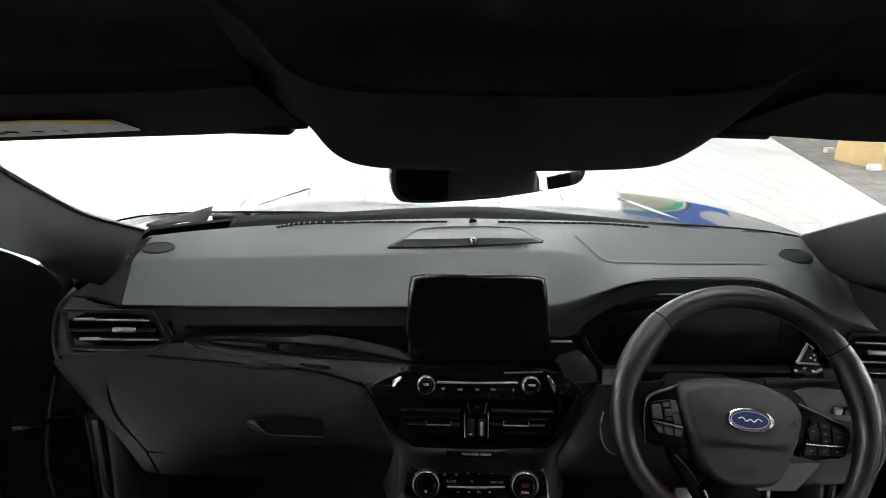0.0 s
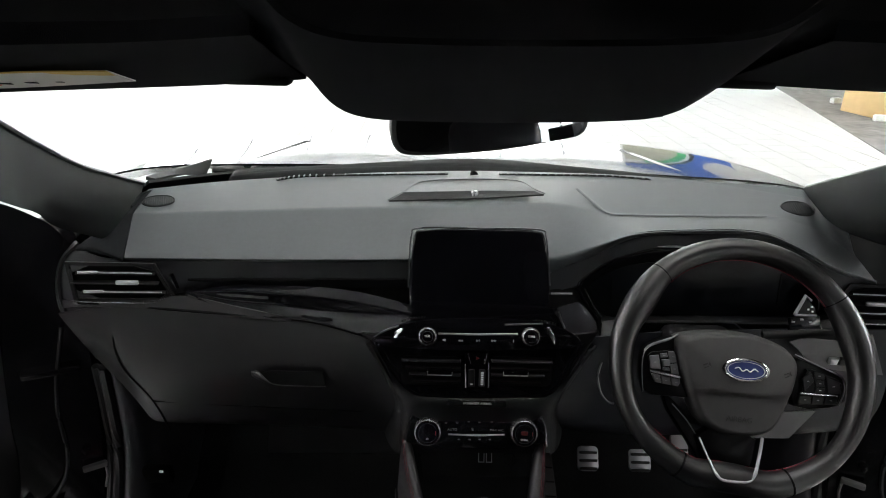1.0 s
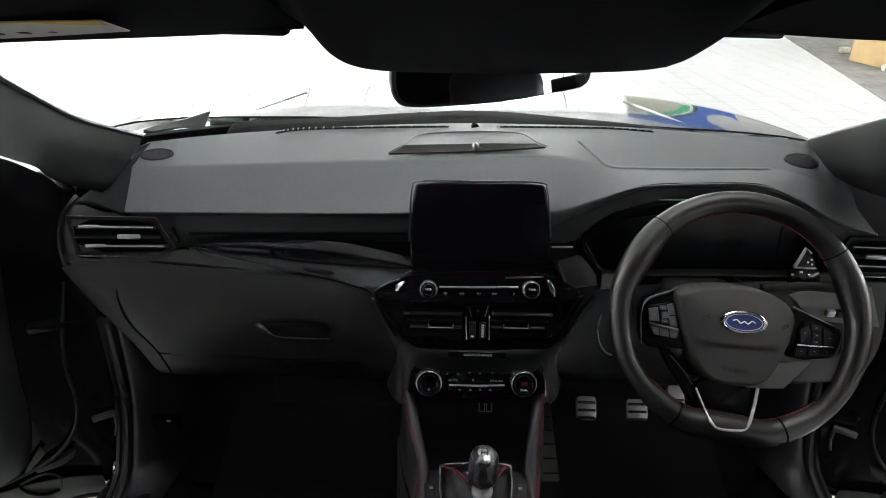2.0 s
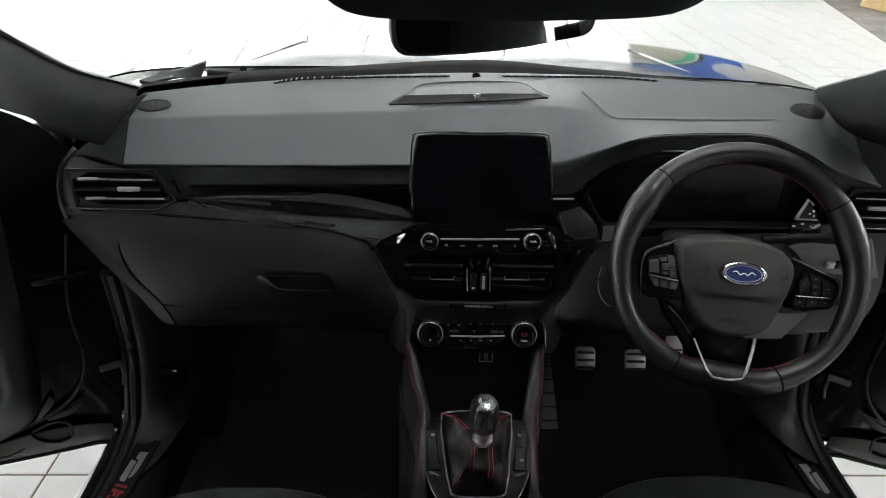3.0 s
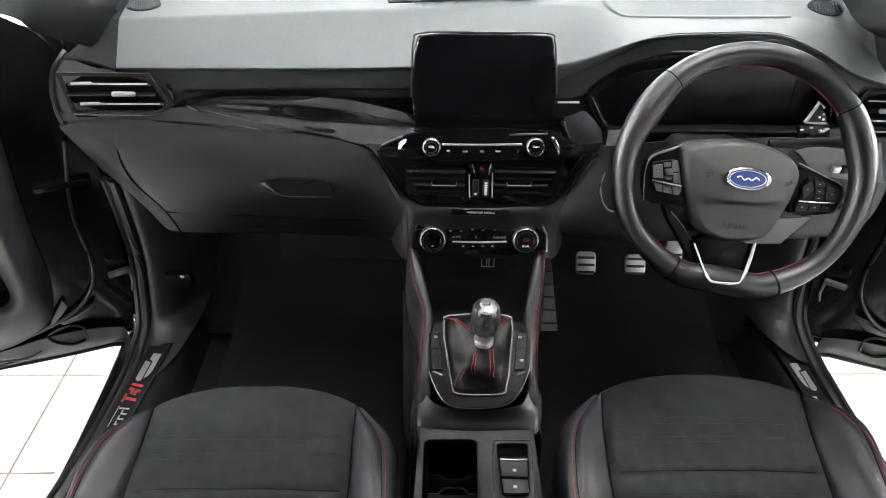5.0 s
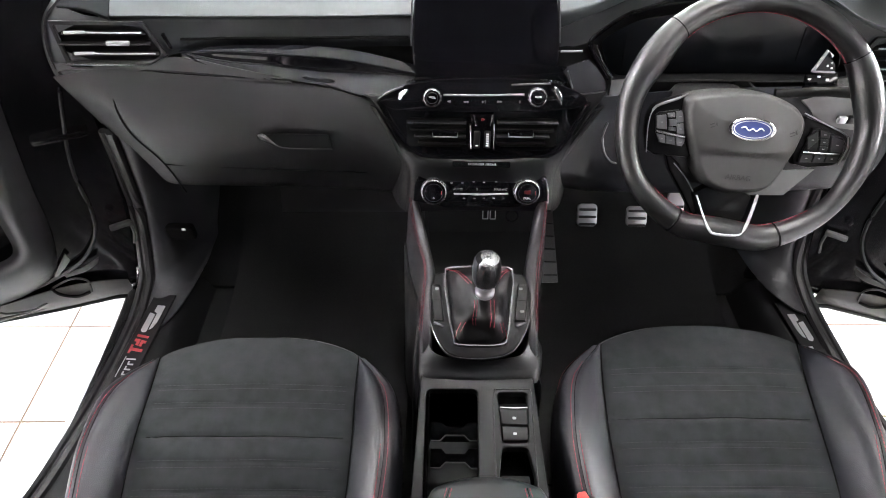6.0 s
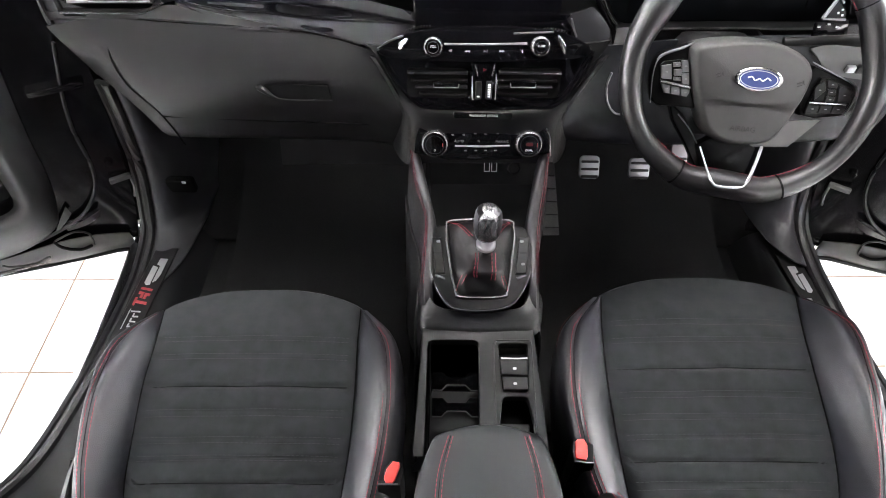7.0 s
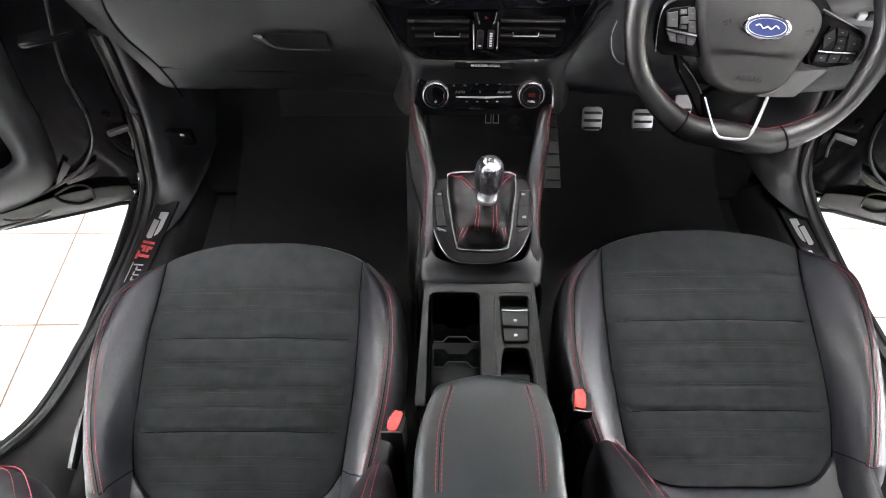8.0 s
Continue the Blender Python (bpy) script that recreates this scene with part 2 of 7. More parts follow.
def rrect(w, h, r, x=0.0, y=0.0, n=5):
    out = []
    for cx, cy, a0 in ((w / 2 - r, h / 2 - r, 0), (-w / 2 + r, h / 2 - r, 90), (-w / 2 + r, -h / 2 + r, 180), (w / 2 - r, -h / 2 + r, 270)):
        for k in range(n):
            a = radians(a0 + 90 * k / (n - 1))
            out.append((x + cx + r * math.cos(a), y + cy + r * math.sin(a)))
    return out


def tube(path, r, n=10, closed=False, flat=1.0, up=(0, 0, 1), caps=True):
    """A round or flattened bar along a path."""
    path = [Vector(p) for p in path]
    rows, k = [], len(path)
    for i, p in enumerate(path):
        a = path[(i - 1) % k] if closed or i else path[0]
        b = path[(i + 1) % k] if closed or i < k - 1 else path[-1]
        d = (b - a).normalized()
        s = d.cross(Vector(up))
        s = s.normalized() if s.length > 1e-6 else Vector((1, 0, 0))
        w = s.cross(d).normalized()
        rr = r[i] if isinstance(r, (list, tuple)) else r
        rows.append([p + s * (rr * math.cos(2 * math.pi * j / n)) + w * (rr * flat * math.sin(2 * math.pi * j / n)) for j in range(n)])
    if closed:
        rows.append(rows[0])
    bm = grid(rows, closed=True)
    if closed:
        bmesh.ops.remove_doubles(bm, verts=bm.verts, dist=1e-7)
    elif caps:
        bm.verts.ensure_lookup_table()
        bm.faces.new([bm.verts[j] for j in range(n)])
        bm.faces.new([bm.verts[(len(rows) - 1) * n + j] for j in range(n)])
    bmesh.ops.recalc_face_normals(bm, faces=bm.faces)
    return bm


def lathe(profile, m, n=32, ex=1.0):
    """A turned body: profile of (radius, height) about the frame's z."""
    rows = [[Vector((r * ex * math.cos(2 * math.pi * j / n), r * math.sin(2 * math.pi * j / n), h)) for j in range(n)] for r, h in profile]
    ring = profile[0][0] > 0 and profile[-1][0] > 0
    bm = grid(rows + rows[:1] if ring else rows, closed=True)
    bmesh.ops.remove_doubles(bm, verts=bm.verts, dist=1e-6)
    bmesh.ops.holes_fill(bm, edges=[e for e in bm.edges if e.is_boundary], sides=0)
    bmesh.ops.recalc_face_normals(bm, faces=bm.faces)
    bm.transform(m)
    return bm


def join(*bms):
    out = bmesh.new()
    for b in bms:
        me = bpy.data.meshes.new("tmp")
        b.to_mesh(me)
        b.free()
        out.from_mesh(me)
        bpy.data.meshes.remove(me)
    return out


def lettering(body, size, m, mat, parent, name="lettering", label="", bold=0.0):
    cu = bpy.data.curves.new(name, "FONT")
    cu.body, cu.size, cu.align_x, cu.align_y, cu.extrude, cu.offset = body, size, "CENTER", "CENTER", 0.0003, bold
    tmp = new(name, cu)
    bpy.context.view_layer.update()
    me = bpy.data.meshes.new_from_object(tmp)
    bpy.data.objects.remove(tmp)
    bm = bmesh.new()
    bm.from_mesh(me)
    bm.transform(m)
    return part(name, bm, mat, parent, label, smooth=False)


def stitches(path, mat, parent, r=0.0011, gap=0.35, pitch=0.009, name="stitching", label=""):
    """A line of separate thread stitches along a path, as one part."""
    pts = [Vector(p) for p in path]
    seg, acc = [], 0.0
    out = []
    total = sum((b - a).length for a, b in zip(pts, pts[1:]))
    def at(s):
        for a, b in zip(pts, pts[1:]):
            l = (b - a).length
            if s <= l:
                return a.lerp(b, s / max(l, 1e-9))
            s -= l
        return pts[-1]
    k = max(2, int(total / pitch))
    r, gap = r * 0.72, gap * 0.6
    for i in range(k):
        a, b = at(total * (i + gap / 2) / k), at(total * (i + 1 - gap / 2) / k)
        out.append(tube([a, a.lerp(b, 0.5), b], [r * 0.6, r, r * 0.6], 5))
    return part(name, join(*out), mat, parent, label)


P_SCREEN, P_AUDIO, P_VENT, P_CLIM = plane((0, 0.972, 1.118), 20.2), plane((0, 0.876, 1.049), 24), plane((0, 0.862, 0.985), 16), plane((0, 0.84, 0.899), 24)
P_GEAR, P_CONS, P_CLUSTER = plane((0, 0.68, 0.787), 74), Matrix.Translation((-0.0018, 0, 0.0385)) @ Matrix.Diagonal((0.975, 0.975, 0.975, 1)) @ plane((0, 0.5, 0.705), 85), plane((0.36, 1.03, 1.06), 20)

# ---- showroom ----
X0, X1, Y0, Y1, HIGH = ROOM
floor_ob = part("floor", rbox(40, 46, 0.10, pose(1, 6, -0.0505), 0), GROUT, None, smooth=False)
tagged(floor_ob, "grey grout bed under white square showroom floor tiles", "floor", kind="structure")
for nm, sx, sy, at in (("wall_north", X1 - X0 + 0.4, 0.2, ((X0 + X1) / 2, Y1 + 0.1)), ("wall_south", X1 - X0 + 0.4, 0.2, ((X0 + X1) / 2, Y0 - 0.1)),
                       ("wall_west", 0.2, Y1 - Y0, (X0 - 0.1, (Y0 + Y1) / 2)), ("wall_east", 0.2, Y1 - Y0, (X1 + 0.1, (Y0 + Y1) / 2))):
    tagged(part(nm, rbox(sx, sy, HIGH, pose(*at, HIGH / 2), 0), BACKWALL if nm == "wall_south" else WALL, None, smooth=False), "plain dark grey back wall of the showroom" if nm == "wall_south" else "plain white painted showroom wall", "wall", kind="structure")
tagged(part("ceiling", rbox(X1 - X0 + 0.4, Y1 - Y0 + 0.4, 0.2, pose((X0 + X1) / 2, (Y0 + Y1) / 2, HIGH + 0.1), 0), CEILPAINT, None, smooth=False),
       "plain light grey showroom ceiling", "ceiling", kind="structure")
first = None
for i in range(3):
    for j in range(4):
        m = pose(X0 + 3.2 + 6.4 * i, Y0 + 3.5 + 6.3 * j, HIGH - 0.06)
        if first is None:
            first = thing("ceiling_light", (0, 0, 0), "white rectangular ceiling light panel, switched on", "light", "ceiling lights")
            part("light_frame", frame_ring(rect(1.56, 2.96), rect(1.44, 2.84), 0.055, pose(0, 0, 0), 0), WALL, first)
            first.matrix_basis = m
        else:
            copy_thing(first, m)
        ld = bpy.data.lights.new("panel_lamp", "AREA")
        ld.shape, ld.size, ld.size_y, ld.energy, ld.color = "RECTANGLE", 1.44, 2.84, LAMP_WATTS, (1.0, 0.985, 0.96)
        new("panel_lamp", ld).matrix_basis = m @ pose(0, 0, 0.03)

# tall windows in the walls, with daylight coming in
for k, (x, y, z, face, wd, hg, watts) in enumerate(WINDOWS):
    wm = pose(x, y, z, 90, 0, face)
    wn = part("window_%d" % (k + 1), frame_ring(rect(wd + 0.2, hg + 0.2), rect(wd, hg), 0.08, wm @ pose(0, 0, -0.06), 0), WALL, None, smooth=False)
    tagged(wn, "tall white-framed showroom window with bright daylight", "window", kind="structure")
    for i in range(1, int(wd / 1.5)):
        part("mullion", rbox(0.07, hg, 0.06, wm @ pose(-wd / 2 + i * wd / int(wd / 1.5), 0, -0.02), 0.0), GREYMETAL, wn, smooth=False)
    ld = bpy.data.lights.new("window_daylight", "AREA")
    ld.shape, ld.size, ld.size_y, ld.energy, ld.color = "RECTANGLE", wd, hg, watts, (0.97, 0.99, 1.0)
    new("window_daylight", ld).matrix_basis = wm @ pose(0, 0, -0.05, 180, 0, 0)

# grey paving past the slanting edge of the tiles, with a carton
def edge_x(y):
    return 5.241 + 0.273 * (y - 8.2)
pave = prism([(edge_x(-8.9), -8.9), (10.98, -8.9), (10.98, 16.98), (edge_x(16.98), 16.98)], 0.014, pose(0, 0, -0.006))
tagged(part("pavement", pave, PAVING, None, smooth=False), "grey rough concrete paving beyond the tiled floor", "paving", kind="structure")
carton = thing("cardboard_box", (7.3, 9.9, 0.008), "large brown cardboard box standing on grey concrete", "box")
mbox = pose(7.16, 9.86, 0.008, 0, 0, -81)
part("carton_body", rbox(0.94, 1.75, 0.95, mbox @ pose(0, 0, 0.475), 0.006), CARD, carton)
part("carton_flap", join(rbox(0.95, 0.86, 0.006, mbox @ pose(0, 0.436, 0.955), 0.002), rbox(0.95, 0.86, 0.006, mbox @ pose(0, -0.436, 0.955), 0.002)), CARD, carton)
for k, at in enumerate(((6.27, 9.28), (6.58, 10.95))):
    tagged(part("foam_block", rbox(0.18, 0.10, 0.09, pose(*at, 0.053, 0, 0, 20 * k), 0.02), FOAM, None), "small white foam block lying by a carton", "packaging")


# ---- body of the car around the cabin ----
def body_part(name, bm, mat, label, smooth=True, category="car body"):
    return tagged(part(name, bm, mat, None, "", smooth), label, category, kind="structure")


# windscreen, from the cowl up to the roof header
glass_rows = [[(-0.66, 1.17, 1.17), (-0.40, 1.31, 1.185), (0, 1.37, 1.19), (0.40, 1.31, 1.185), (0.66, 1.17, 1.17)],
              [(-0.63, 0.86, 1.32), (-0.34, 0.96, 1.335), (0, 1.0, 1.34), (0.34, 0.96, 1.335), (0.63, 0.86, 1.32)],
              [(-0.58, 0.56, 1.455), (-0.30, 0.63, 1.47), (0, 0.66, 1.475), (0.30, 0.63, 1.47), (0.58, 0.56, 1.455)]]
ws = body_part("windscreen", sheet(glass_rows, 30, 2, 0.004), GLASS, "clear laminated car windscreen", True, "windscreen")
ws.visible_shadow = False

# bonnet
def mirrored(pts):
    return [(-x, y, z) for x, y, z in pts[:0:-1]] + [pts[0]] + pts[1:]
hood_rows = [mirrored(r) for r in ([(0, 1.47, 1.160), (0.40, 1.42, 1.172), (0.71, 1.30, 1.180), (0.86, 1.25, 1.10)],
                                   [(0, 1.63, 1.158), (0.40, 1.60, 1.168), (0.73, 1.50, 1.162), (0.88, 1.48, 1.08)],
                                   [(0, 1.83, 1.148), (0.38, 1.80, 1.156), (0.715, 1.72, 1.142), (0.87, 1.70, 1.06)],
                                   [(0, 2.02, 1.125), (0.36, 1.98, 1.132), (0.66, 1.92, 1.115), (0.80, 1.92, 1.03)],
                                   [(0, 2.26, 1.045), (0.32, 2.23, 1.045), (0.60, 2.16, 1.02), (0.72, 2.12, 0.95)],
                                   [(0, 2.48, 0.55), (0.28, 2.45, 0.55), (0.52, 2.38, 0.55), (0.70, 2.26, 0.55)])]
bonnet = thing("bonnet", (0, 1.6, 1.0), "glossy black car bonnet in front of the windscreen", "bonnet")
part("bonnet_skin", sheet(hood_rows, 40, 3, 0.004), PAINT, bonnet)
for s in (-1, 1):
    part("bonnet_crease", tube(cr([(s * 0.50, 1.42, 1.165), (s * 0.46, 1.55, 1.163), (s * 0.42, 1.70, 1.156)], 10), 0.010, 8), PAINT, bonnet)
    wing = body_part("front_wing", sheet([[(s * 0.80, 1.15, 1.02), (s * 0.84, 1.7, 1.0), (s * 0.80, 2.2, 0.93)], [(s * 0.90, 1.15, 0.95), (s * 0.93, 1.7, 0.93), (s * 0.86, 2.2, 0.86)], [(s * 0.92, 1.15, 0.4), (s * 0.94, 1.7, 0.4), (s * 0.88, 2.2, 0.4)]], 14, 2, 0.006), PAINT, "glossy black front wing of the car")

# cowl strip, corner mask and wiper
cowl_rows = [[(-0.622, 1.190, 1.191), (-0.479, 1.300, 1.186), (-0.284, 1.360, 1.187), (0.011, 1.400, 1.196), (0.305, 1.360, 1.192), (0.479, 1.300, 1.191), (0.629, 1.190, 1.213)],
             [(-0.74, 1.24, 1.10), (-0.55, 1.34, 1.10), (-0.3, 1.42, 1.105), (0, 1.46, 1.11), (0.3, 1.42, 1.105), (0.55, 1.34, 1.10), (0.74, 1.24, 1.10)]]
body_part("cowl", sheet(cowl_rows, 40, 0, 0.006), DARK, "black plastic cowl at the foot of the windscreen")
FRIT = material("dark_ceramic_edge", (0.007, 0.0075, 0.008), 0.5, var=0.5, scale=55, big=14, spec=0.2)
frit_top = [(-0.490, 1.290, 1.186), (-0.462, 1.300, 1.189), (-0.283, 1.357, 1.190), (0.006, 1.397, 1.2015), (0.211, 1.367, 1.199), (0.340, 1.337, 1.197), (0.472, 1.292, 1.194)]
body_part("glass_edge_band", sheet([frit_top, [(x, y - 0.028, z - 0.004) for x, y, z in frit_top], [(x, y - 0.05, z - 0.02) for x, y, z in frit_top]], 40, 1, 0.003), FRIT, "dark printed band along the foot of the windscreen", True, "windscreen edge")
wiper = thing("wiper", (-0.5, 1.3, 1.16), "black windscreen wiper parked at the foot of the glass", "wiper")
part("blade", sheet([[(-0.650, 1.240, 1.177), (-0.610, 1.290, 1.186), (-0.542, 1.320, 1.205)], [(-0.631, 1.240, 1.173), (-0.599, 1.290, 1.174), (-0.561, 1.320, 1.170)]], 10, 0, 0.008), SILVERGREY, wiper)
part("wiper_arm", tube([(-0.552, 1.340, 1.174), (-0.495, 1.370, 1.165), (-0.166, 1.420, 1.176)], 0.006, 8), RUBBER, wiper)

# cabin shell
roof_rows = [[(-0.62, 0.53, 1.505), (-0.3, 0.60, 1.522), (0, 0.63, 1.527), (0.3, 0.60, 1.522), (0.62, 0.53, 1.505)],
             [(-0.62, 0.25, 1.585), (-0.3, 0.25, 1.615), (0, 0.25, 1.622), (0.3, 0.25, 1.615), (0.62, 0.25, 1.585)],
             [(-0.62, -0.6, 1.63), (-0.3, -0.6, 1.665), (0, -0.6, 1.675), (0.3, -0.6, 1.665), (0.62, -0.6, 1.63)],
             [(-0.60, -1.6, 1.53), (-0.3, -1.6, 1.57), (0, -1.6, 1.58), (0.3, -1.6, 1.57), (0.60, -1.6, 1.53)]]
body_part("roof_lining", sheet(roof_rows, 24, 2, 0.03), LINING, "black fabric roof lining of the cabin")
body_part("cabin_floor", rbox(1.50, 2.9, 0.05, pose(0.02, 0.05, 0.335), 0.01), CARPET, "black carpet on the cabin floor")
body_part("firewall", sheet([[(-0.80, 1.42, 0.33), (0, 1.42, 0.33), (0.84, 1.42, 0.33)], [(-0.80, 1.45, 0.8), (0, 1.45, 0.8), (0.84, 1.45, 0.8)], [(-0.80, 1.36, 1.12), (0, 1.44, 1.14), (0.84, 1.36, 1.12)]], 8, 1, 0.03), CARPET, "black carpeted bulkhead behind the pedals")
body_part("toe_board", sheet([[(-0.70, 1.12, 0.36), (0, 1.12, 0.36), (0.74, 1.12, 0.36)], [(-0.70, 1.26, 0.42), (0, 1.26, 0.42), (0.74, 1.26, 0.42)], [(-0.70, 1.42, 0.66), (0, 1.42, 0.66), (0.74, 1.42, 0.66)]], 8, 2, 0.02), CARPET, "black carpet rising to the bulkhead")
rear = thing("rear_bench", (0, -0.9, 0.40), "black rear bench seat behind the front seats", "car seat")
part("bench_back", rbox(1.36, 0.16, 0.85, pose(0, -1.1, 0.85, 18), 0.06, 3), LEATHER, rear)
part("bench_cushion", rbox(1.36, 0.55, 0.22, pose(0, -0.75, 0.52), 0.06, 3), LEATHER, rear)
body_part("tailgate", rbox(1.40, 0.06, 0.75, pose(0, -1.72, 0.70), 0.03, 2), DARK, "closed dark tailgate behind the rear bench")


body_part("tailgate_glass", sheet([[(-0.72, -1.72, 1.0), (0.72, -1.72, 1.0)], [(-0.60, -1.58, 1.56), (0.60, -1.58, 1.56)]], 4, 0, 0.005), PRIVACY, "dark tinted tailgate glass", True, "glass")


LINT = material("pale_lint", (0.10, 0.095, 0.09), 0.9)


def floor_mat(s):
    mt = thing("floor_mat", (s * 0.38, 0.95, 0.36), "black carpet floor mat in the footwell", "floor mat", "floor mats")
    x0, x1 = (-0.56, -0.125) if s < 0 else (0.145, 0.62)
    mat_ob = part("mat", sheet([[(x0, y, z), ((x0 + x1) / 2, y, z + 0.002), (x1, y, z)] for y, z in ((0.60, 0.368), (0.95, 0.370), (1.10, 0.384), (1.25, 0.445), (1.36, 0.590))], 10, 2, 0.010), CARPET, mt)
    if s > 0:
        rnd = random.Random(4)
        bits = [rbox(0.002 + 0.004 * rnd.random() ** 3, 0.0015 + 0.006 * rnd.random() ** 3, 0.0012, pose(0.24 + 0.24 * rnd.random(), 0.72 + 0.24 * rnd.random(), 0.3795, 0, 0, 180 * rnd.random()), 0.0) for _ in range(34)]
        tagged(part("lint", join(*bits), LINT, mat_ob, smooth=False), "scattered pale crumbs and lint on carpet", kind="stuff")


for s in (-1, 1):
    floor_mat(s)


def side(s):
    """Pillar, hinge post, sill, centre pillar and rails of one side."""
    o = 0.0 if s < 0 else 0.045
    if s < 0:
        up = [(-0.488, 0.530, 1.460), (-0.565, 0.720, 1.391), (-0.594, 0.820, 1.346), (-0.623, 0.980, 1.269), (-0.613, 1.150, 1.195)]
        mid = [(-0.481, 0.510, 1.426), (-0.552, 0.690, 1.352), (-0.582, 0.790, 1.306), (-0.604, 0.920, 1.233), (-0.602, 1.100, 1.174)]
        low = [(-0.480, 0.520, 1.370), (-0.559, 0.710, 1.286), (-0.595, 0.800, 1.246), (-0.648, 0.920, 1.182), (-0.634, 1.035, 1.114)]
    else:
        up = [(0.50, 0.50, 1.475), (0.528, 0.800, 1.356), (0.549, 0.900, 1.317), (0.575, 1.000, 1.280), (0.605, 1.130, 1.228)]
        mid = [(0.56, 0.44, 1.455), (0.521, 0.780, 1.327), (0.536, 0.860, 1.297), (0.570, 0.970, 1.261), (0.597, 1.090, 1.221)]
        low = [(0.62, 0.40, 1.41), (0.524, 0.760, 1.289), (0.542, 0.820, 1.262), (0.569, 0.900, 1.232), (0.591, 1.000, 1.204)]
    if s > 0:
        up, mid, low = ([tuple(Vector(r[1]) + (Vector(r[1]) - Vector(r[2])) * 2.4)] + list(r[1:]) for r in (up, mid, low))
    far = [(x + s * 0.13, y + 0.07, z - 0.05) if s > 0 else (x + s * 0.02, y + 0.05, z + 0.012) for x, y, z in low]
    body_part("windscreen_pillar", sheet([up, mid, low, far], 24, 2, 0.008 if s > 0 else 0), PILLARTRIM, "dark grey plastic windscreen pillar trim")
    body_part("glass_seal", tube(cr([(x, y + 0.003, z + 0.001) for x, y, z in up], 20), 0.004, 6), RUBBER, "black rubber edge along the windscreen")
    body_part("outer_pillar", sheet([[(x + s * (0.03 if s > 0 else 0.055), y + (0.03 if s > 0 else 0.06), z - 0.012) for x, y, z in up], [(x + s * 0.12, y + 0.06, z - 0.03) if s > 0 else (x + s * 0.055, y + 0.10, z + 0.025) for x, y, z in low]], 16, 0, 0.012), PAINT, "black painted outer windscreen pillar")
    # hinge post closing the body between the dashboard and the open door
    high = 1.13 if s < 0 else 1.215
    body_part("hinge_post", sheet([[(s * (0.690 + o * 0.5), 1.16, 0.37), (s * (0.690 + o * 0.5), 1.17, 0.7), (s * (0.690 - 0.5 * o), 1.14, high)],
                                   [(s * (0.745 + o), 1.15, 0.37), (s * (0.755 + o), 1.16, 0.7), (s * (0.745 + o), 1.11, high)],
                                   [(s * (0.80 + o), 1.17, 0.37), (s * (0.82 + o), 1.18, 0.7), (s * (0.82 + o), 1.15, high)],
                                   [(s * (0.90 + o), 1.20, 0.37), (s * (0.92 + o), 1.20, 0.7), (s * (0.90 + o), 1.20, 1.05)]], 16, 1, 0.012), INNERPAINT, "black painted door hinge post")
    body_part("centre_pillar", sheet([[(s * (0.72 + o), 0.10, 0.40), (s * 0.70, 0.02, 0.9), (s * 0.62, -0.10, 1.5)], [(s * (0.74 + o), -0.30, 0.40), (s * 0.70, -0.25, 0.9), (s * 0.62, -0.25, 1.5)]], 12, 0, 0.03), DARK, "dark centre pillar trim of the car")
    body_part("rear_side", sheet([[(s * 0.74, -0.28, 0.35), (s * 0.72, -0.25, 1.0)], [(s * 0.74, -1.7, 0.35), (s * 0.72, -1.7, 1.0)]], 4, 0, 0.04), DARK, "closed rear door side of the cabin")
    body_part("rear_side_glass", sheet([[(s * 0.725, -0.25, 0.98), (s * 0.63, -0.25, 1.55)], [(s * 0.725, -1.7, 0.98), (s * 0.60, -1.7, 1.5)]], 4, 0, 0.005), TINTGLASS, "dark tinted rear side glass", True, "glass")
    body_part("roof_rail", tube(cr([(s * 0.57, 0.48, 1.475), (s * 0.60, 0.1, 1.56), (s * 0.60, -0.6, 1.58), (s * 0.57, -1.6, 1.5)], 20), 0.04, 8), LINING, "black fabric roof rail over the door opening")

    if s > 0:
        body_part("pillar_foot", sheet([[(0.657, 1.120, 1.167), (0.695, 1.120, 1.186), (0.762, 1.120, 1.224)], [(0.683, 1.098, 1.132), (0.723, 1.098, 1.133), (0.787, 1.098, 1.143)], [(0.719, 1.088, 1.071), (0.764, 1.088, 1.051), (0.821, 1.088, 1.041)]], 10, 2, 0.004), PILLARTRIM, "dark foot of the windscreen pillar trim")

    d = thing("door_sill", (s * 0.74, 0.5, 0.36), "black door sill with rubber seal and printed scuff plate", "door sill", "door sills")
    kx = s * (0.70 + o)
    if s < 0:
        run = [(-0.700, 1.062, 0.854), (-0.712, 1.084, 0.743), (-0.720, 1.091, 0.628), (-0.726, 1.063, 0.519), (-0.730, 1.041, 0.469), (-0.730, 0.969, 0.442), (-0.728, 0.881, 0.438), (-0.726, 0.753, 0.450), (-0.738, 0.640, 0.450), (-0.752, 0.538, 0.452), (-0.768, 0.469, 0.460), (-0.788, 0.400, 0.490), (-0.814, 0.330, 0.530)]
    else:
        run = [(0.700, 1.078, 0.870), (0.745, 1.109, 0.753), (0.765, 1.104, 0.590), (0.775, 1.081, 0.507), (0.778, 1.038, 0.476), (0.780, 0.965, 0.460), (0.780, 0.877, 0.458), (0.787, 0.792, 0.450), (0.793, 0.688, 0.450), (0.804, 0.551, 0.452)]
    kick = cr(run[:7] if s < 0 else run[:6], 20)
    def inward(dx, dy, dz):
        return [tuple(p + Vector((-s * dx, dy, dz))) for p in kick]
